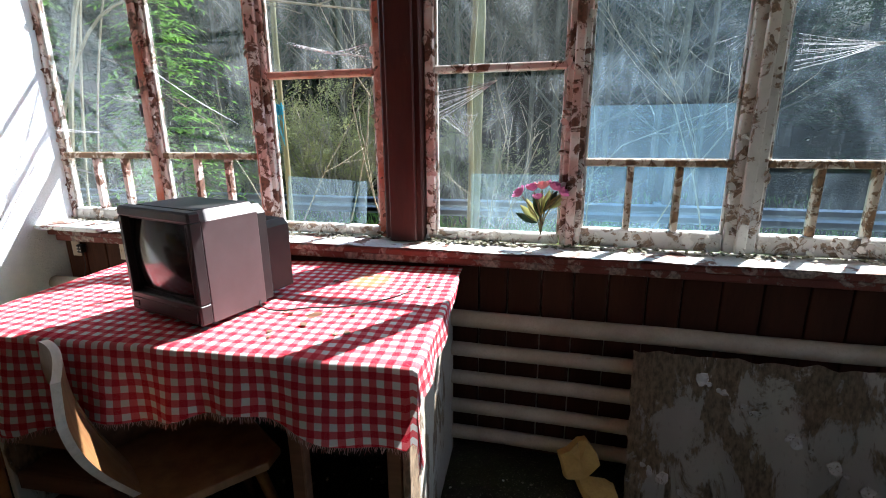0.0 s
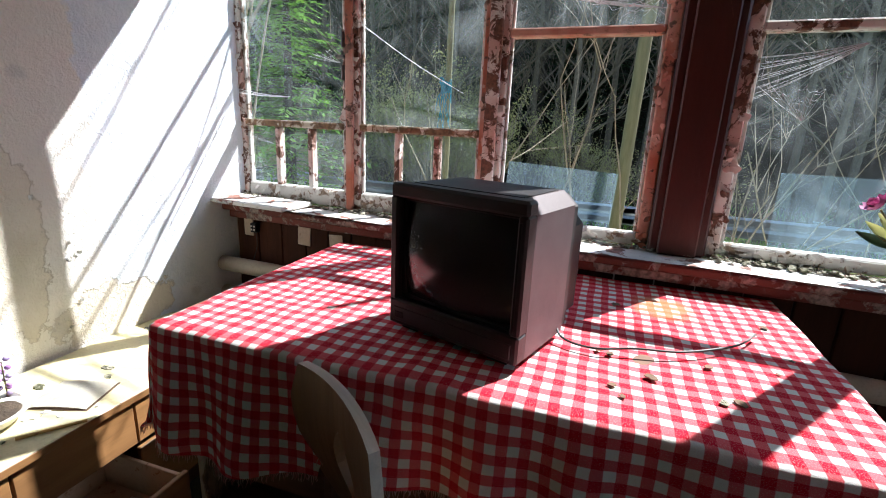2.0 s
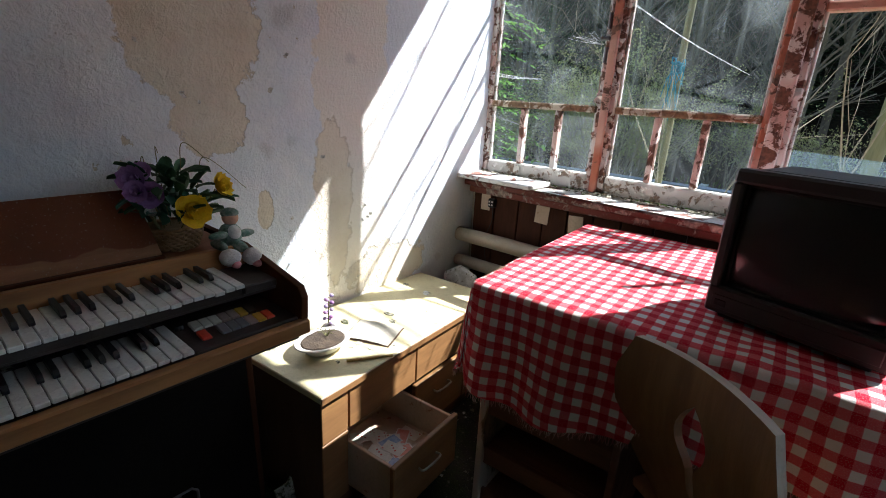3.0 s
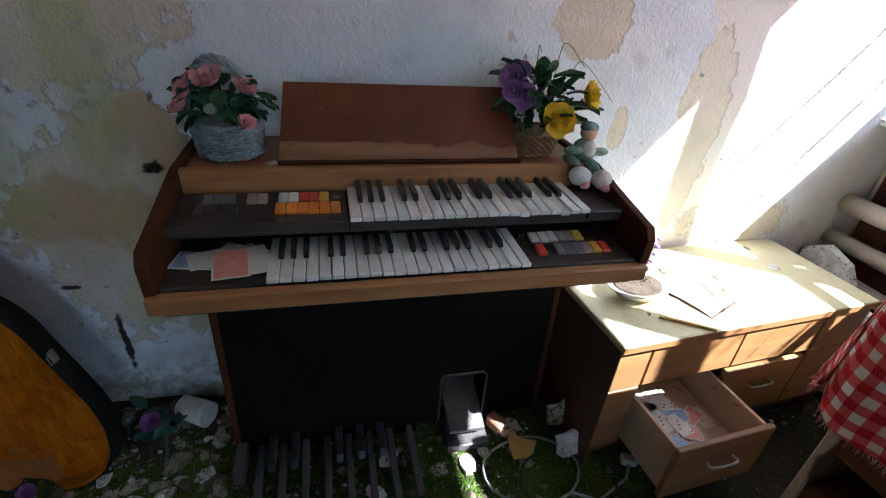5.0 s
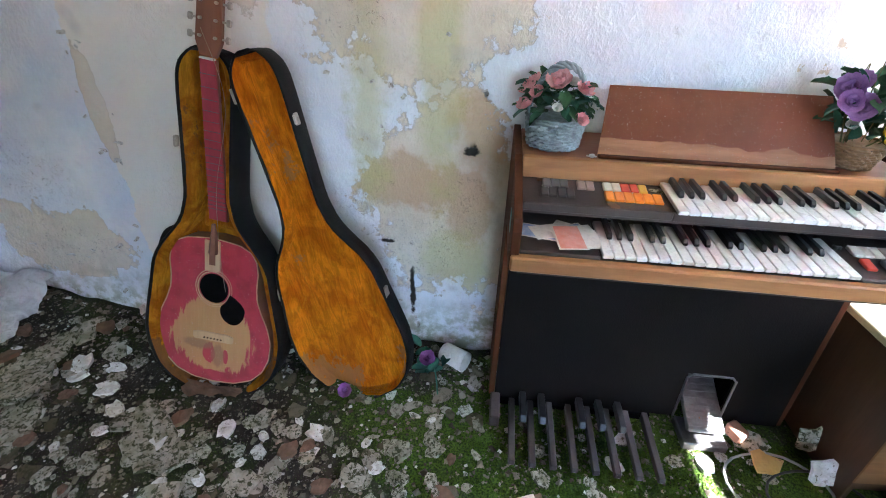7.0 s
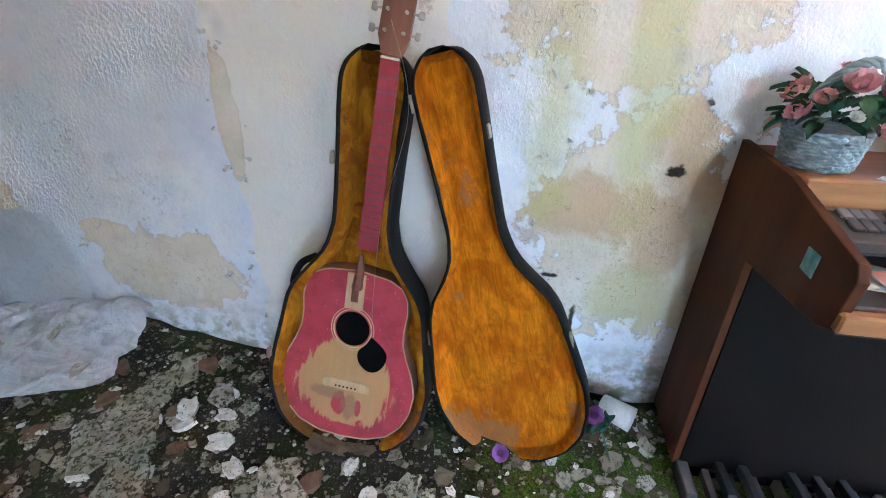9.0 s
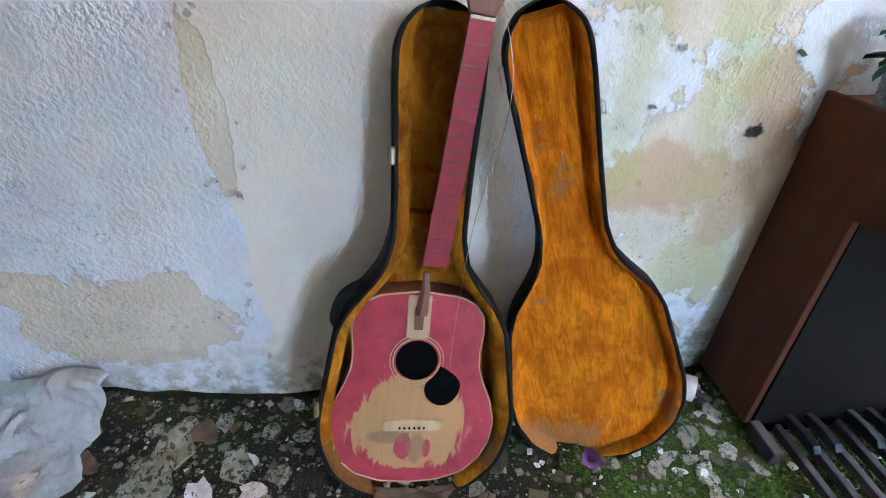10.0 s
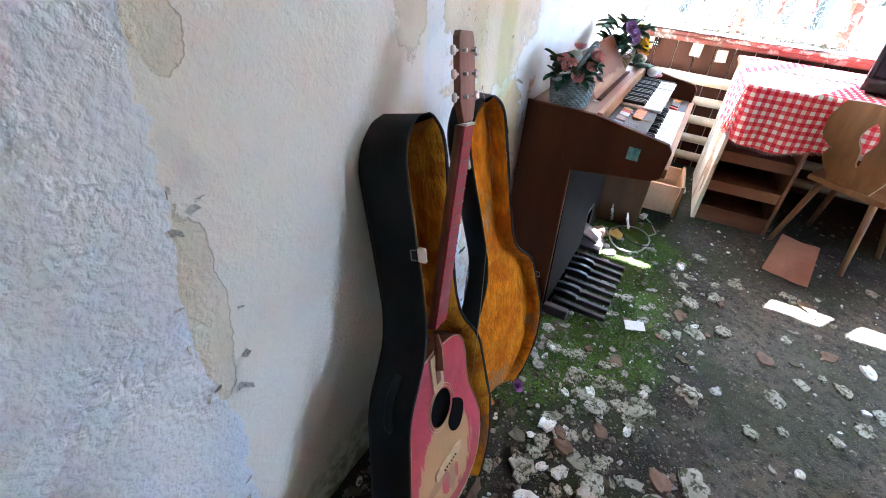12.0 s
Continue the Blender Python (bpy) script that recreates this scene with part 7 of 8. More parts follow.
def bare_tree(seed, h, mat, label):
    r = random.Random(seed)
    root = thing("bare_tree", label, "tree", "bare trees on the slope")
    bm, tips = bmesh.new(), []
    part("trunk", tube([(0, 0, -0.3), (0.05, 0.03, h * 0.45), (0.0, 0.1, h * 0.8)], h * 0.012, h * 0.005, 6), mat, root)
    for k in range(15):
        z = h * r.uniform(0.18, 0.8)
        an = r.uniform(0, 6.28)
        twiggy(bm, (0.02, 0.02, z), (math.cos(an), math.sin(an), 0.9), h * 0.22, h * 0.0032, 3, r, tips, 4, 0.7, (2, 3))
    part("crown", bm, mat, root, "bare twigs")
    return root


def shrub(seed, h, mat, label, at, buds=1.0, stems=14):
    r = random.Random(seed)
    root = thing("shrub", label, "shrub", at=at)
    bm, tips = bmesh.new(), []
    for k in range(stems):
        an = r.uniform(0, 6.28)
        twiggy(bm, (0.12 * math.cos(an), 0.12 * math.sin(an), -0.1), (0.55 * math.cos(an), 0.55 * math.sin(an), 1.0), h * r.uniform(0.45, 0.6), h * 0.009, 3, r, tips, 4, 0.6, (2, 4))
    part("stem_growth", bm, mat, root)["kind"] = "stuff"
    if buds:
        c, a, s = [], [], []
        for p, d in tips:
            for _ in range(int(7 * buds)):
                q = p + Vector((r.gauss(0, 0.05), r.gauss(0, 0.05), r.gauss(0, 0.05)))
                v = Vector((r.uniform(-1, 1), r.uniform(-1, 1), r.uniform(-0.4, 1))).normalized()
                c.append(q[:])
                a.append((v * 0.035)[:])
                s.append((v.orthogonal().normalized() * 0.010)[:])
        part("budding_growth", cards_mesh("buds", c, a, s, [M_BUD]), None, root, "yellowish spring buds")["kind"] = "stuff"
    return root


DARK = [conifer(1, 11.0, M_NEEDLE, "tall dark spruce on the hillside"), conifer(2, 13.0, M_NEEDLE, "tall dark spruce on the hillside", 0.17), conifer(3, 9.0, M_NEEDLE, "dark spruce with drooping boughs")]
rt = random.Random(8)
placed = []
for k in range(46):
    row = k % 4
    x = -17 + 34 * ((k * 0.618) % 1.0)
    y = 11.0 + row * 3.0 + rt.uniform(-1, 1)
    placed.append((x, y))
    m = pose(x, y, hill(x, y), 0, 0, rt.uniform(0, 360)) @ Matrix.Scale(1, 4)
    if k < 3:
        DARK[k].matrix_basis = m
    else:
        copy_thing(DARK[k % 3], m)
for k in range(44):
    x, y = -24 + 42 * ((k * 0.618 + 0.31) % 1.0), 12.0 + (k % 5) * 2.6 + rt.uniform(-1, 1)
    copy_thing(DARK[2], pose(x, y, hill(x, y), 0, 0, rt.uniform(0, 360)))
near = conifer(5, 6.5, M_NEEDLE_L, "spruce with bright spring shoots beside the house", 0.24)
near.matrix_basis = pose(-3.6, 4.6, hill(-3.6, 4.6))
copy_thing(near, pose(-6.5, 7.5, hill(-6.5, 7.5), 0, 0, 130))
copy_thing(near, pose(-8.6, 6.4, hill(-8.6, 6.4), 0, 0, 250))
BARE = [bare_tree(11, 7.5, M_TWIG_D, "leafless slender tree on the slope"), bare_tree(12, 6.5, M_TWIG_D, "leafless slender sapling on the slope")]
for k, (x, y) in enumerate(((-2.0, 7.6), (2.8, 8.2), (-4.6, 8.2), (-0.6, 9.4), (1.0, 10.2), (5.2, 8.6), (-6.5, 9.5), (6.8, 10.0), (3.6, 10.5), (-3.0, 10.6), (-9.0, 10.0), (4.4, 7.0), (-1.2, 8.3), (0.4, 8.0), (-2.6, 9.0), (-3.6, 9.3), (-5.4, 9.0), (-0.2, 9.9), (0.6, 9.2), (1.8, 9.6), (-7.6, 8.8), (-4.0, 8.0), (2.4, 9.9), (-1.6, 9.9), (3.2, 9.2), (-8.4, 9.6), (4.6, 9.7), (-6.0, 10.2))):
    m = pose(x, y, hill(x, y), 0, 0, 57 * k)
    if k < 2:
        BARE[k].matrix_basis = m
    else:
        copy_thing(BARE[k % 2], m)
shrub(21, 2.7, M_TWIG, "yellowish budding shrub beyond the lane", pose(-1.8, 6.9, hill(-1.8, 6.9)), 3.0, 26)
thicket = shrub(22, 1.9, M_TWIG, "budding shrub beyond the lane", pose(-4.4, 6.6, hill(-4.4, 6.6)), 1.4)
shrub(23, 1.7, M_TWIG_D, "dark twiggy shrub by the lane", pose(2.3, 6.8, hill(2.3, 6.8)), 0.4)
for k, (x, y, sc) in enumerate(((-3.3, 7.6, 1.2), (-6.0, 7.8, 1.4), (-5.2, 6.4, 0.8), (-7.4, 6.8, 1.1), (-2.9, 8.6, 1.5), (-0.4, 8.8, 1.3), (0.9, 7.4, 0.9))):
    copy_thing(thicket, pose(x, y, hill(x, y), 0, 0, 77 * k) @ Matrix.Scale(sc, 4))
# grass tufts on the bank
rg = random.Random(4)
c, a, s = [], [], []
for _ in range(9000):
    x, y = rg.uniform(-9, 8), rg.uniform(5.6, 9.5) if rg.random() < 0.7 else rg.uniform(1.5, 3.8)
    v = Vector((rg.uniform(-0.5, 0.5), rg.uniform(-0.5, 0.5), 1)).normalized()
    c.append((x, y, hill(x, y) - 0.02))
    a.append((v * rg.uniform(0.08, 0.26))[:])
    s.append((v.orthogonal().normalized() * 0.010)[:])
solo("grass", cards_mesh("grass", c, a, s, [M_NEEDLE_L]), None, "tufts of spring grass on the bank", "grass", kind="stuff")

# poles and a bare bush close to the panes
def pole_mesh(x, y, rad, h, lean):
    r = random.Random(int(x * 100))
    return tube([(x + lean * k / 8 + r.uniform(-0.012, 0.012), y + r.uniform(-0.01, 0.01), -0.5 + h * k / 8) for k in range(9)], rad, rad * 0.8, 10)


solo("wooden_pole", pole_mesh(0.51, 1.30, 0.024, 3.4, 0.02), M_POLE, "thin weathered pole standing outside the window", "pole", "poles outside", smooth=True)
solo("wooden_pole", pole_mesh(2.05, 0.75, 0.018, 3.4, 0.05), M_POLE, "thin weathered pole close behind the window post", "pole", "poles outside", smooth=True)
solo("tree_trunk", pole_mesh(1.62, 3.40, 0.066, 8.0, 0.10), M_POLE, "slim mossy trunk standing between window and lane", "tree", smooth=True)
rope = thing("blue_rope", "frayed blue twine knotted round the pole", "rope")
rb = random.Random(17)
for k in range(6):
    z = 1.54 + 0.012 * k
    part("turn", tube([(0.51 + 0.030 * math.cos(t * 0.6 + k), 1.30 + 0.030 * math.sin(t * 0.6 + k), z + 0.004 * rb.uniform(-1, 1) + 0.006 * t / 10) for t in range(12)], 0.007, seg=5), M_ROPE, rope)
for k in range(12):
    a0 = rb.uniform(-2.6, -0.4)
    p = Vector((0.51 + 0.03 * math.cos(a0), 1.30 + 0.03 * math.sin(a0), rb.uniform(1.53, 1.62)))
    part("strand", tube(chain([p, p + Vector((rb.uniform(-0.05, 0.05), -0.03, rb.uniform(-0.05, 0.05))), p + Vector((rb.uniform(-0.06, 0.06), -0.03, -rb.uniform(0.08, 0.42)))], 5), 0.004, 0.002, 4), M_ROPE, rope)
bush = thing("bare_bush", "pale leafless bush growing against the window", "bush")
rb = random.Random(27)
for k, (x, y, dx, dz) in enumerate(((1.32, 0.55, 0.55, 0.9), (1.55, 0.75, -0.5, 1.0), (1.75, 0.6, -0.25, 1.1), (2.2, 0.6, 0.1, 1.2), (2.28, 0.55, 0.7, 0.7), (2.15, 0.7, 0.45, 1.0), (2.5, 0.65, -0.5, 0.8), (2.75, 0.8, 0.15, 1.2), (3.4, 0.9, -0.3, 1.0), (0.95, 0.7, 0.35, 1.0), (3.0, 0.7, 0.4, 1.0), (0.72, 0.8, -0.3, 1.0))):
    bmq, tips = bmesh.new(), []
    twiggy(bmq, (x, y, rb.uniform(0.55, 0.8)), (dx, rb.uniform(-0.1, 0.1), dz), rb.uniform(0.7, 0.95), 0.0052, 2, rb, tips, 5, 0.85, (2, 3))
    tube([(x - dx * 0.1, y + 0.1, -0.5), (x, y, 0.8)], 0.007, 0.0055, 5, bmq)
    part("branch", bmq, M_TWIG, bush)
# long stems arching high across the panes, added for shadow streaks on the wall
for k, (c0, rad, dip) in enumerate(((1.40, 0.009, 0.10), (1.80, 0.013, -0.05), (2.10, 0.008, 0.12), (1.60, 0.006, -0.16))):
    bmq, tips = bmesh.new(), []
    y = 0.55 + 0.1 * k
    pts = chain([(-0.9, y + 0.1, -0.5), (-0.8, y, 1.0), (-0.3, y, c0 + 1.31 * y - 0.1), (0.4, y, c0 + 1.31 * y + dip), (1.0, y, c0 + 1.31 * y), (1.7, y + 0.02, c0 + 1.31 * y - dip)], 6)
    tube(pts, rad * 1.5, rad * 0.6, 5, bmq)
    for i in (18, 22, 26):
        twiggy(bmq, pts[i], (0.8, rb.uniform(-0.2, 0.2), rb.uniform(-0.5, 0.6)), 0.35, rad * 0.5, 1, rb, tips, 4, 0.7, (1, 2))
    part("branch", bmq, M_TWIG, bush)


# ---- cobwebs in the casements ----
def cobweb(anchors, centre, at_label, seed, cross=7):
    """Sagging strands from the anchors to a centre, tied by cross threads."""
    r = random.Random(seed)
    ob = bmesh.new()
    arms = []
    for p in anchors:
        p, c0 = Vector(p), Vector(centre)
        mid = (p + c0) / 2 - Vector((0, 0, 0.02 * (p - c0).length))
        arms.append(chain([p, mid, c0], 6))
    for arm in arms:
        tube(arm, 0.0005, 0.0007, 3, ob)
    for q, w in zip(arms, arms[1:]):
        for k in range(cross):
            i = r.randint(1, len(q) - 2)
            tube([q[i], (q[i] + w[i]) / 2 - Vector((0, 0, 0.004)), w[min(len(w) - 1, i + r.choice((-1, 0, 1)))]], 0.0005, seg=3, bm=ob)
    solo("cobweb", ob, M_WEB, at_label, "cobweb", "cobwebs")


def fan(p, q, n, wid):
    return [Vector(p).lerp(Vector(q), i / (n - 1)) + Vector((0, -0.004 * (i % 3), wid * math.sin(i * 1.7))) for i in range(n)]


cobweb(fan((1.40, 0.0, 1.80), (1.56, 0.0, 1.76), 14, 0.006), (1.79, -0.01, 1.73), "white cobweb stretched across the upper pane", 1, 9)
cobweb(fan((1.56, 0.0, 1.75), (1.79, 0.0, 1.68), 8, 0.01), (1.79, -0.02, 1.78), "white cobweb in the casement's corner", 2, 9)
cobweb(fan((2.07, -0.005, 1.58), (2.07, -0.005, 1.46), 16, 0.01), (2.33, -0.01, 1.62), "large white cobweb across the casement", 3, 10)
cobweb(fan((2.08, -0.005, 1.50), (2.25, -0.005, 1.50), 8, 0.01), (2.21, -0.01, 1.40), "large white cobweb across the casement", 4, 8)
cobweb(fan((0.0, -0.01, 1.46), (0.0, -0.01, 1.44), 6, 0.003), (0.30, -0.01, 1.43), "single white cobweb strand by the wall", 5, 8)
cobweb(fan((3.10, -0.005, 1.72), (3.24, -0.005, 1.66), 9, 0.01), (3.22, -0.015, 1.76), "white cobweb on the window mullion", 6, 9)
cobweb(fan((3.36, -0.005, 1.74), (3.36, -0.005, 1.62), 16, 0.008), (3.62, -0.012, 1.70), "dense white cobweb across the pane", 7, 12)
cobweb(fan((0.66, -0.005, 1.72), (0.70, -0.005, 1.70), 4, 0.003), (1.12, -0.008, 1.46), "dirty cobweb threads hanging across the pane", 8, 7)
cobweb(fan((0.40, -0.005, 1.60), (0.52, -0.005, 1.62), 6, 0.005), (0.57, -0.01, 1.57), "cobweb strand by the catch", 9, 6)
cobweb(fan((0.03, -0.005, 1.25), (0.05, -0.005, 1.27), 5, 0.004), (0.20, -0.01, 1.22), "cobweb in the small panes", 10, 6)

# ---- fallen wallpaper, slabs and chips on the floor ----
solo("hanging_wallpaper", sheet(20, 16, lambda a, b: Vector((0.010 + 0.05 * (1 - b) ** 2 * (0.4 + 0.6 * a) + 0.008 * noise.noise((a * 5, b * 5, 1)), -5.05 + 0.62 * a - 0.10 * b * a + 0.02 * noise.noise((1, b * 6, 3)), 0.06 + 0.47 * b + 0.02 * noise.noise((a * 7, 1, 5)))), None, 0.0015), M_WALLPAPER, "pale wallpaper peeling off the foot of the wall", "wallpaper")


def crumple(a, b):
    y = -4.95 + 0.74 * a
    x = 0.02 + 0.34 * b * (0.75 + 0.35 * math.sin(a * 3.0))
    f = 1.2 - 2.4 * abs(noise.noise((a * 5, b * 3, 3))) - 1.1 * abs(noise.noise((a * 12, b * 7, 7))) + 0.3 * noise.noise((a * 30, b * 18, 5))
    y += 0.03 * noise.noise((a * 5, b * 5, 8))
    return Vector((x + 0.02 * f, y, floor_z(x, y) + 0.010 + 0.016 * (f + 1.6) + 0.06 * (1 - b) ** 1.4))


heap = thing("crumpled_wallpaper", "crumpled sheet of fallen wallpaper heaped by the wall", "wallpaper")
part("paper_sheet", sheet(90, 44, crumple, None, 0.0015), M_WALLPAPER, heap)
for a0, b0, sz, ln in ((0.30, 0.55, 0.030, 3.0), (0.62, 0.40, 0.022, 3.4), (0.85, 0.80, 0.034, 1.6)):
    p = crumple(a0, b0)
    part("torn_strip", flake(random.Random(int(a0 * 100)), sz, 0.0015, None, pose(p.x, p.y, p.z + 0.012, 8, -10, 60 * a0), 0, ln), M_CHIP_W, heap, "loose torn strip of the same paper")
rd = random.Random(41)


def lay(x, y, lift=0.0, tilt=8):
    return pose(x, y, floor_z(x, y) + lift, rd.uniform(-tilt, tilt), rd.uniform(-tilt, tilt), rd.uniform(0, 360))


solo("plaster_slab", prism([(-0.10, -0.05), (0.09, -0.07), (0.12, 0.03), (0.03, 0.08), (-0.08, 0.06)], 0.012, None, pose(0, 0, 0)), M_CHIP, "large broken slab of grey plaster on the floor", "plaster", "plaster slabs", at=pose(0.42, -4.05, 0.035, 5, -6, 30))
for x, y, sc, rot in ((0.47, -4.12, 1.1, 80), (0.59, -3.95, 1.0, 10), (0.30, -4.08, 0.8, 150), (0.56, -3.52, 0.8, 40), (0.62, -3.40, 0.6, 100)):
    solo("plaster_slab", flake(rd, 0.11 * sc, 0.010, long=1.3), M_CHIP, "broken slab of grey plaster lying in the earth", "plaster", "plaster slabs", at=pose(x, y, floor_z(x, y) + 0.004, rd.uniform(-6, 6), rd.uniform(-6, 6), rot))
KINDS = [finish("chip", flake(rd, 0.040, rd.uniform(0.006, 0.012), long=rd.uniform(0.8, 1.5)), k) for k in (M_CHIP, M_CHIP, M_CHIP_W, M_CHIP, M_CHIP_B, M_CHIP, M_CHIP, M_CHIP)]
NAMES = {"plaster_chip": "flat grey chip of fallen plaster on the earth", "white_paint_chip": "white chip of fallen paint on the earth", "brown_chip": "brown chip of rotten board on the earth"}
for k in range(300):
    z = rd.random()
    if z < 0.34:
        x, y = 0.10 + 0.65 * rd.random() ** 1.2, rd.uniform(-4.4, -2.55)
    elif z < 0.44:
        x, y = rd.uniform(0.30, 0.80), rd.uniform(-2.7, -1.5)
    else:
        x, y = rd.uniform(0.6, 2.6), rd.uniform(-4.4, -1.5)
    if 0.02 < x < 0.40 and -3.70 < y < -2.62:
        x += 0.36
    me = rd.choice(KINDS)
    ob = solo("plaster_chip", me, None, NAMES[me.materials[0].name], "plaster chip", "chips on the floor")
    ob.matrix_basis = lay(x, y, 0.0) @ Matrix.Diagonal((*[rd.uniform(0.30, 0.95) * (1.15 if x > 0.8 else 0.9)] * 2, rd.uniform(0.6, 1.2), 1))
for k, (x, y, sc, m) in enumerate(((0.40, -3.78, 1.5, 2), (0.46, -3.55, 1.7, 0), (0.52, -3.62, 1.8, 3), (0.62, -3.45, 1.9, 0), (0.50, -3.28, 1.3, 2), (0.44, -3.18, 1.2, 7), (0.55, -3.05, 1.2, 4), (0.66, -3.15, 1.4, 0),
                                   (0.60, -2.82, 1.5, 3), (0.72, -2.75, 1.6, 0), (0.50, -2.70, 1.2, 5), (0.30, -3.95, 1.6, 2), (0.22, -3.88, 1.4, 7), (0.13, -3.98, 1.5, 4), (0.16, -4.05, 1.7, 7), (0.30, -3.82, 1.2, 2),
                                   (0.75, -3.35, 2.0, 0), (0.85, -3.1, 1.8, 3), (0.95, -2.95, 1.7, 0), (0.9, -2.55, 1.2, 5), (1.2, -2.4, 1.2, 0), (1.0, -2.1, 1.3, 3), (0.85, -1.95, 1.2, 0), (0.95, -1.85, 1.3, 5),
                                   (0.35, -1.98, 1.1, 2), (0.46, -2.03, 1.1, 2))):
    ob = solo("plaster_chip", KINDS[m], None, NAMES[KINDS[m].materials[0].name], "plaster chip", "chips on the floor")
    sc *= 0.62 if m in (2, 4) else 0.85
    ob.matrix_basis = lay(x, y, 0.004, 12) @ Matrix.Diagonal((sc, sc, 1.1, 1))
vs, fs = [], []
for k in range(11000):
    if k % 5 < 3:
        x, y = 0.03 + 0.9 * rd.random() ** 1.5, rd.uniform(-4.9, -1.6)
    else:
        x, y = rd.uniform(0.1, 3.2), rd.uniform(-5.2, -0.3)
    q = rd.uniform(0.002, 0.0085) * (2.1 if rd.random() < 0.14 else 1)
    z = floor_z(x, y)
    an = rd.uniform(0, 6.28)
    b0 = len(vs)
    for i in range(4):
        t = an + i * 1.571 + rd.uniform(-0.4, 0.4)
        vs.append((x + q * math.cos(t), y + q * math.sin(t), z + rd.uniform(-0.001, 0.002)))
    vs.append((x, y, z + q * rd.uniform(0.4, 0.9)))
    fs += [(b0 + i, b0 + (i + 1) % 4, b0 + 4) for i in range(4)]
me = bpy.data.meshes.new("grit")
me.from_pydata(vs, [], fs)
M_GRIT, gnt, gb = material("mixed_grit", 0.9, 0, 0.2)
isl = gnt.nodes.new("ShaderNodeNewGeometry").outputs["Random Per Island"]
put(gnt, blend(gnt, step(gnt, isl, 0.35, 0.6), blend(gnt, step(gnt, isl, 0.1, 0.3), (0.07, 0.055, 0.04), (0.22, 0.19, 0.14)), blend(gnt, step(gnt, isl, 0.85, 0.97), (0.16, 0.145, 0.105), (0.58, 0.56, 0.51))), gb.inputs["Base Color"])
me.materials.append(M_GRIT)
solo("grit", me, None, "countless crumbs of plaster, paint and earth", "rubble", kind="stuff")

# broken flakes too many to count, thickest by the wall
LOOSE = []
for k in range(1000):
    if k % 4 < 3:
        x, y = 0.04 + 0.95 * rd.random() ** 1.3, rd.uniform(-4.6, -2.45)
    else:
        x, y = rd.uniform(0.5, 2.8), rd.uniform(-4.6, -1.2)
    if noise.noise((x * 3.1, y * 3.1, 21)) > -0.12:
        LOOSE.append((x, y))
vs, fs = [], []
for x, y in LOOSE:
    q, n, turn, lift = 0.009 + 0.032 * rd.random() ** 2.0, rd.randint(6, 9), rd.uniform(0, 6.28), floor_z(x, y)
    long, th, sx, sy = rd.uniform(0.5, 1.0), rd.uniform(0.0015, 0.006), rd.uniform(-0.25, 0.25), rd.uniform(-0.25, 0.25)
    b0 = len(vs)
    ring = [(q * rd.uniform(0.45, 1.1) * math.cos(6.283 * i / n), q * long * rd.uniform(0.45, 1.1) * math.sin(6.283 * i / n)) for i in range(n)]
    for z0 in (-0.002, th):
        for px, py in ring:
            vs.append((x + px * math.cos(turn) - py * math.sin(turn), y + px * math.sin(turn) + py * math.cos(turn), lift + z0 + max(0.0, px * sx + py * sy) + rd.uniform(0, 0.0015)))
    fs += [(b0 + i, b0 + (i + 1) % n, b0 + n + (i + 1) % n, b0 + n + i) for i in range(n)] + [tuple(b0 + n + i for i in range(n))]
me = bpy.data.meshes.new("loose_flakes")
me.from_pydata(vs, [], fs)
M_LOOSE, lnt, lb_ = material("mixed_flakes", 0.9, 0, 0.2)
isl = lnt.nodes.new("ShaderNodeNewGeometry").outputs["Random Per Island"]
tone = blend(lnt, step(lnt, isl, 0.82, 0.95), blend(lnt, step(lnt, isl, 0.2, 0.7), (0.09, 0.075, 0.045), (0.32, 0.30, 0.24)), (0.66, 0.65, 0.62))
put(lnt, blend(lnt, calc(lnt, "MULTIPLY", step(lnt, speckle(lnt, coords(lnt), 60, 6, 0.7), 0.48, 0.62), 0.85), tone, (0.05, 0.05, 0.025)), lb_.inputs["Base Color"])
relief(lnt, lb_, speckle(lnt, coords(lnt), 150, 4), 0.6, 0.003)
me.materials.append(M_LOOSE)
solo("loose_flakes", me, None, "countless small flakes of plaster and paint on the floor", "rubble", kind="stuff")

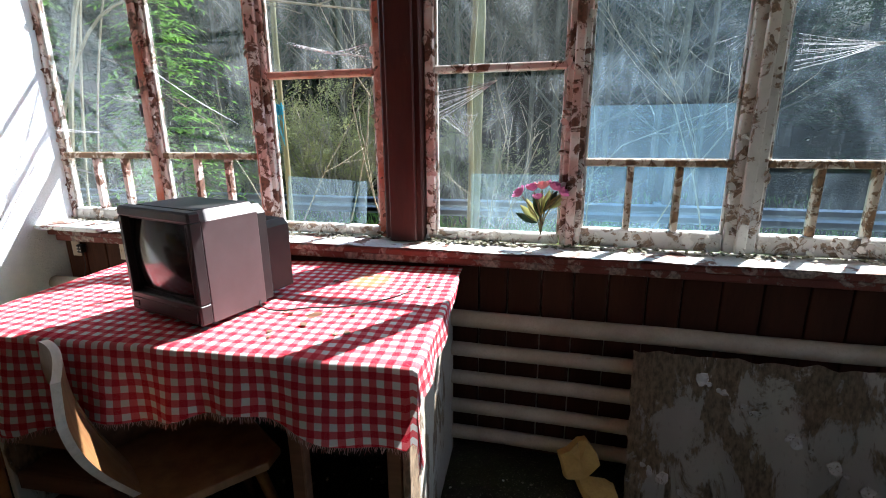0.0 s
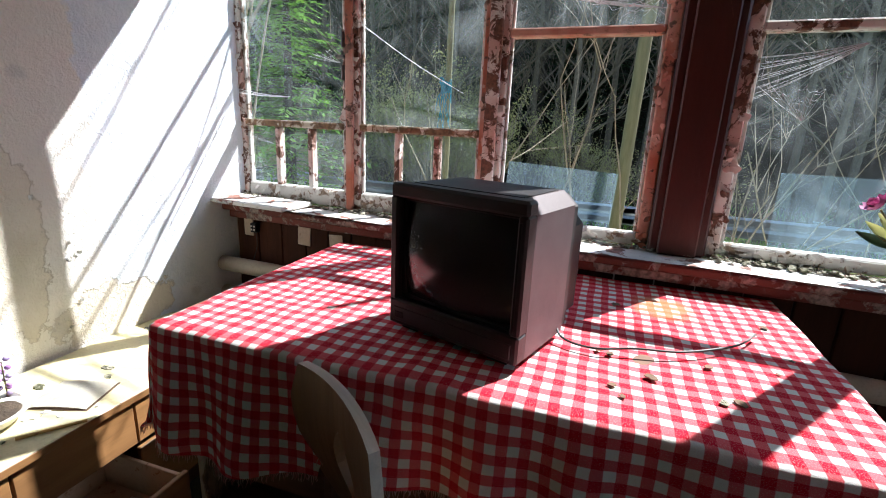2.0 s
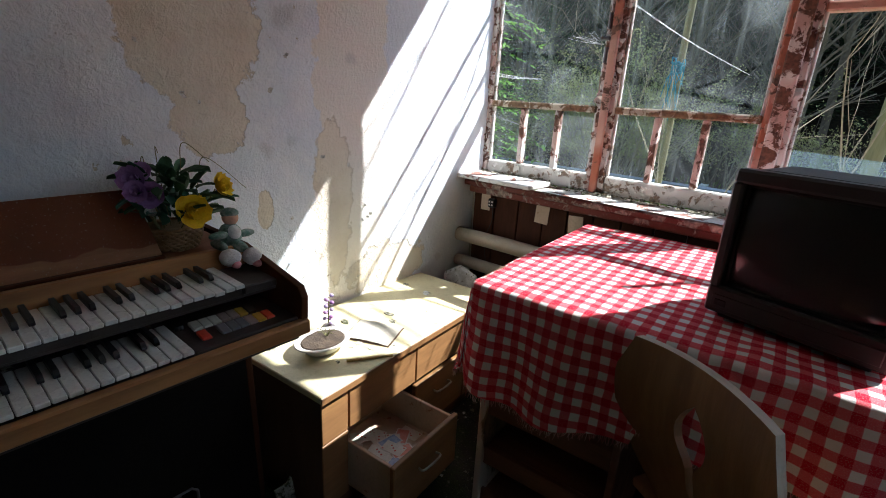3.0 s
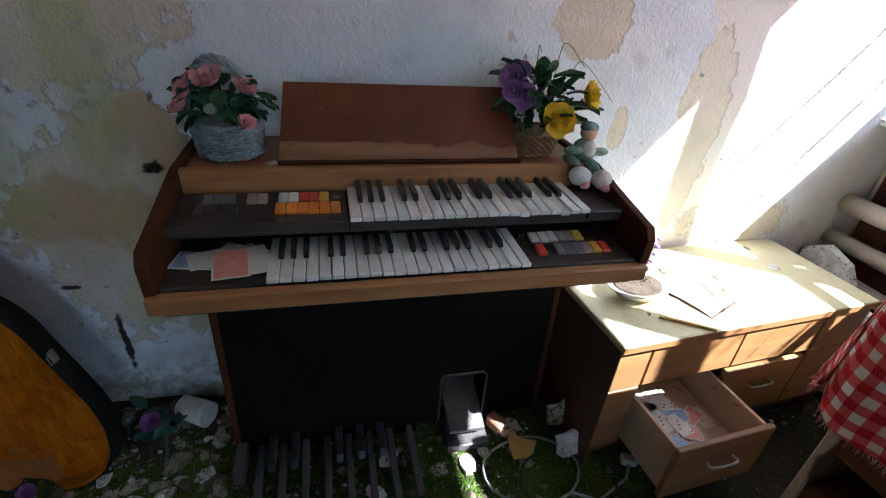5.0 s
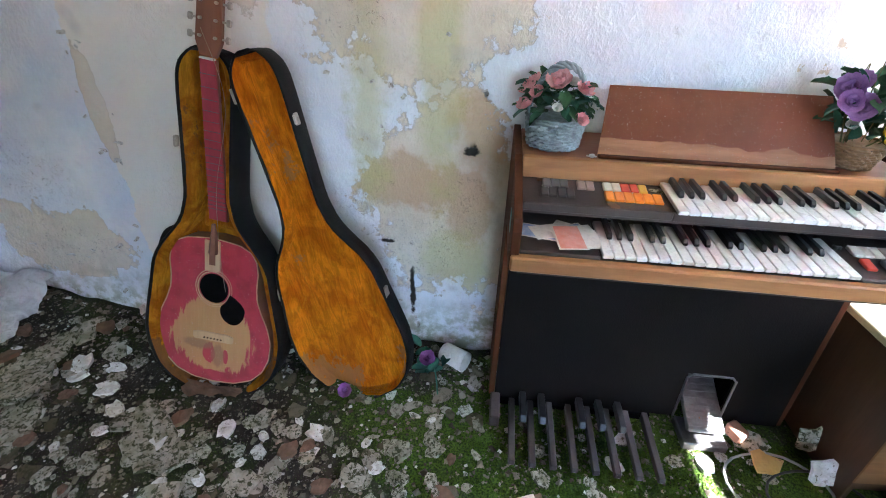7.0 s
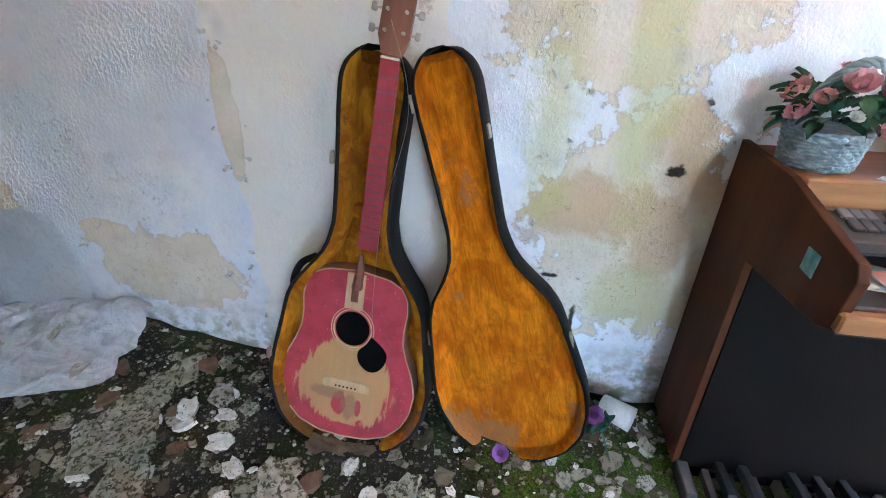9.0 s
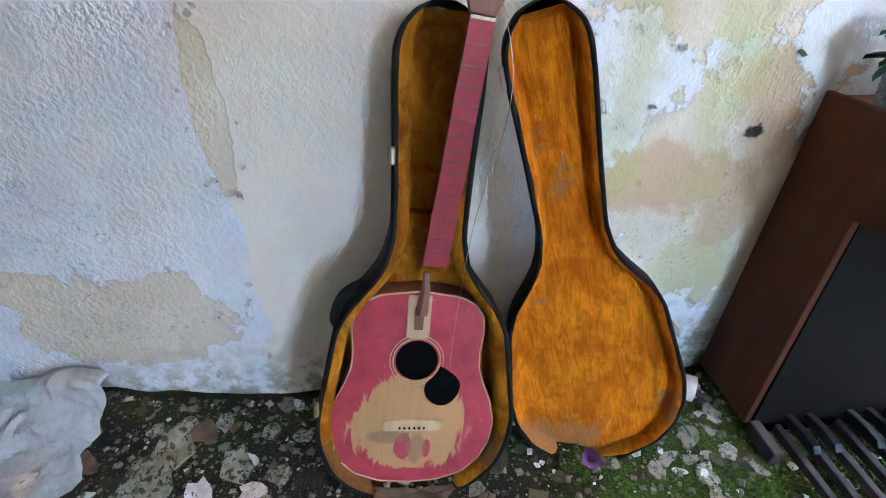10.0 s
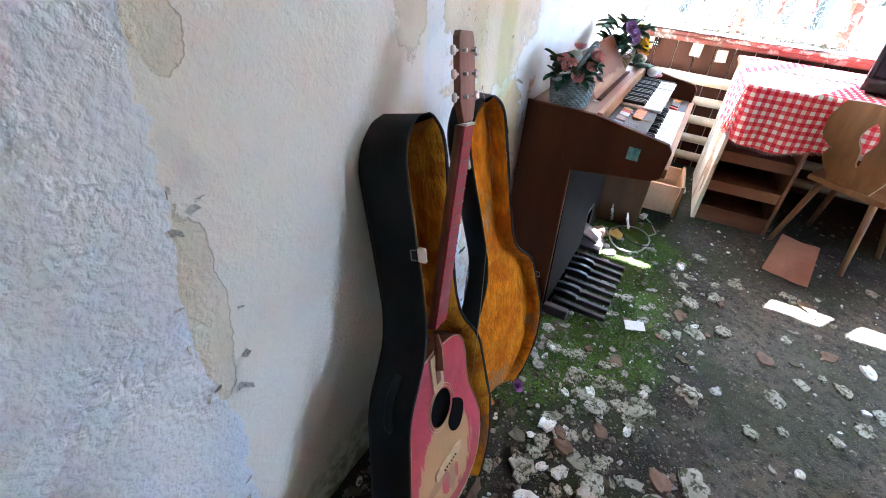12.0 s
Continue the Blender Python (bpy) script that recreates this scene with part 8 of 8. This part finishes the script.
# moss: short tufts, thick by the pedals
c, a, s = [], [], []
for k in range(34000):
    x, y = rd.gauss(0.50, 0.17), rd.gauss(-2.05, 0.42)
    if k % 3 == 0:
        x, y = rd.uniform(0.05, 0.9), rd.uniform(-4.0, -2.5)
        if noise.noise((x * 4, y * 4, 11)) < 0.02:
            continue
    if x < 0.03 or x > 1.1 or noise.noise((x * 5, y * 5, 2)) < -0.22 or (x > 0.45 and -1.40 < y):
        continue
    v = Vector((rd.uniform(-0.7, 0.7), rd.uniform(-0.7, 0.7), 1)).normalized()
    c.append((x, y, floor_z(x, y) - 0.001))
    a.append((v * rd.uniform(0.005, 0.013))[:])
    s.append((v.orthogonal().normalized() * 0.0016)[:])
solo("moss", cards_mesh("moss", c, a, s, [M_MOSS]), None, "bright green moss tufts on the damp floor", "moss", kind="stuff")

# curled paint flakes that still hang on the wall, near the bare patches
rw = random.Random(77)
CURL = [finish("paint_flake", sheet(3, 3, lambda a, b, k=k: Vector(((0.3 + k * 0.12) * 0.02 * (2 * b - 0.4) ** 2, (a - 0.5) * 0.030 * (1 - 0.5 * abs(b - 0.5)) + 0.004 * math.sin(b * 9 + k), (b - 0.5) * 0.034)), None, 0.0012), M_CHIP_W) for k in range(5)]
for cy, cz, ry, rz, n in ((-3.79, 0.90, 0.05, 0.20, 12), (-4.12, 0.42, 0.30, 0.12, 18), (-2.60, 0.62, 0.30, 0.36, 22), (-2.86, 1.35, 0.28, 0.36, 14), (-0.98, 0.80, 0.17, 0.28, 14), (-1.36, 1.55, 0.26, 0.28, 14), (-3.3, 0.15, 0.6, 0.10, 12)):
    for i in range(n):
        a = rw.uniform(0, 6.28)
        k = rw.uniform(0.9, 1.15)
        y, z = cy + ry * k * math.cos(a), cz + rz * k * math.sin(a)
        if z < 0.06 or (z < 0.95 and -2.44 < y < -1.45) or (z < 0.52 and y > -1.4):
            continue
        ob = part("paint_flake", rw.choice(CURL), None, west_ob)
        ob.matrix_basis = pose(wall_relief(y, z) - 0.001, y, z, rw.uniform(0, 360), 0, 0) @ Matrix.Scale(rw.uniform(0.25, 0.6), 4)
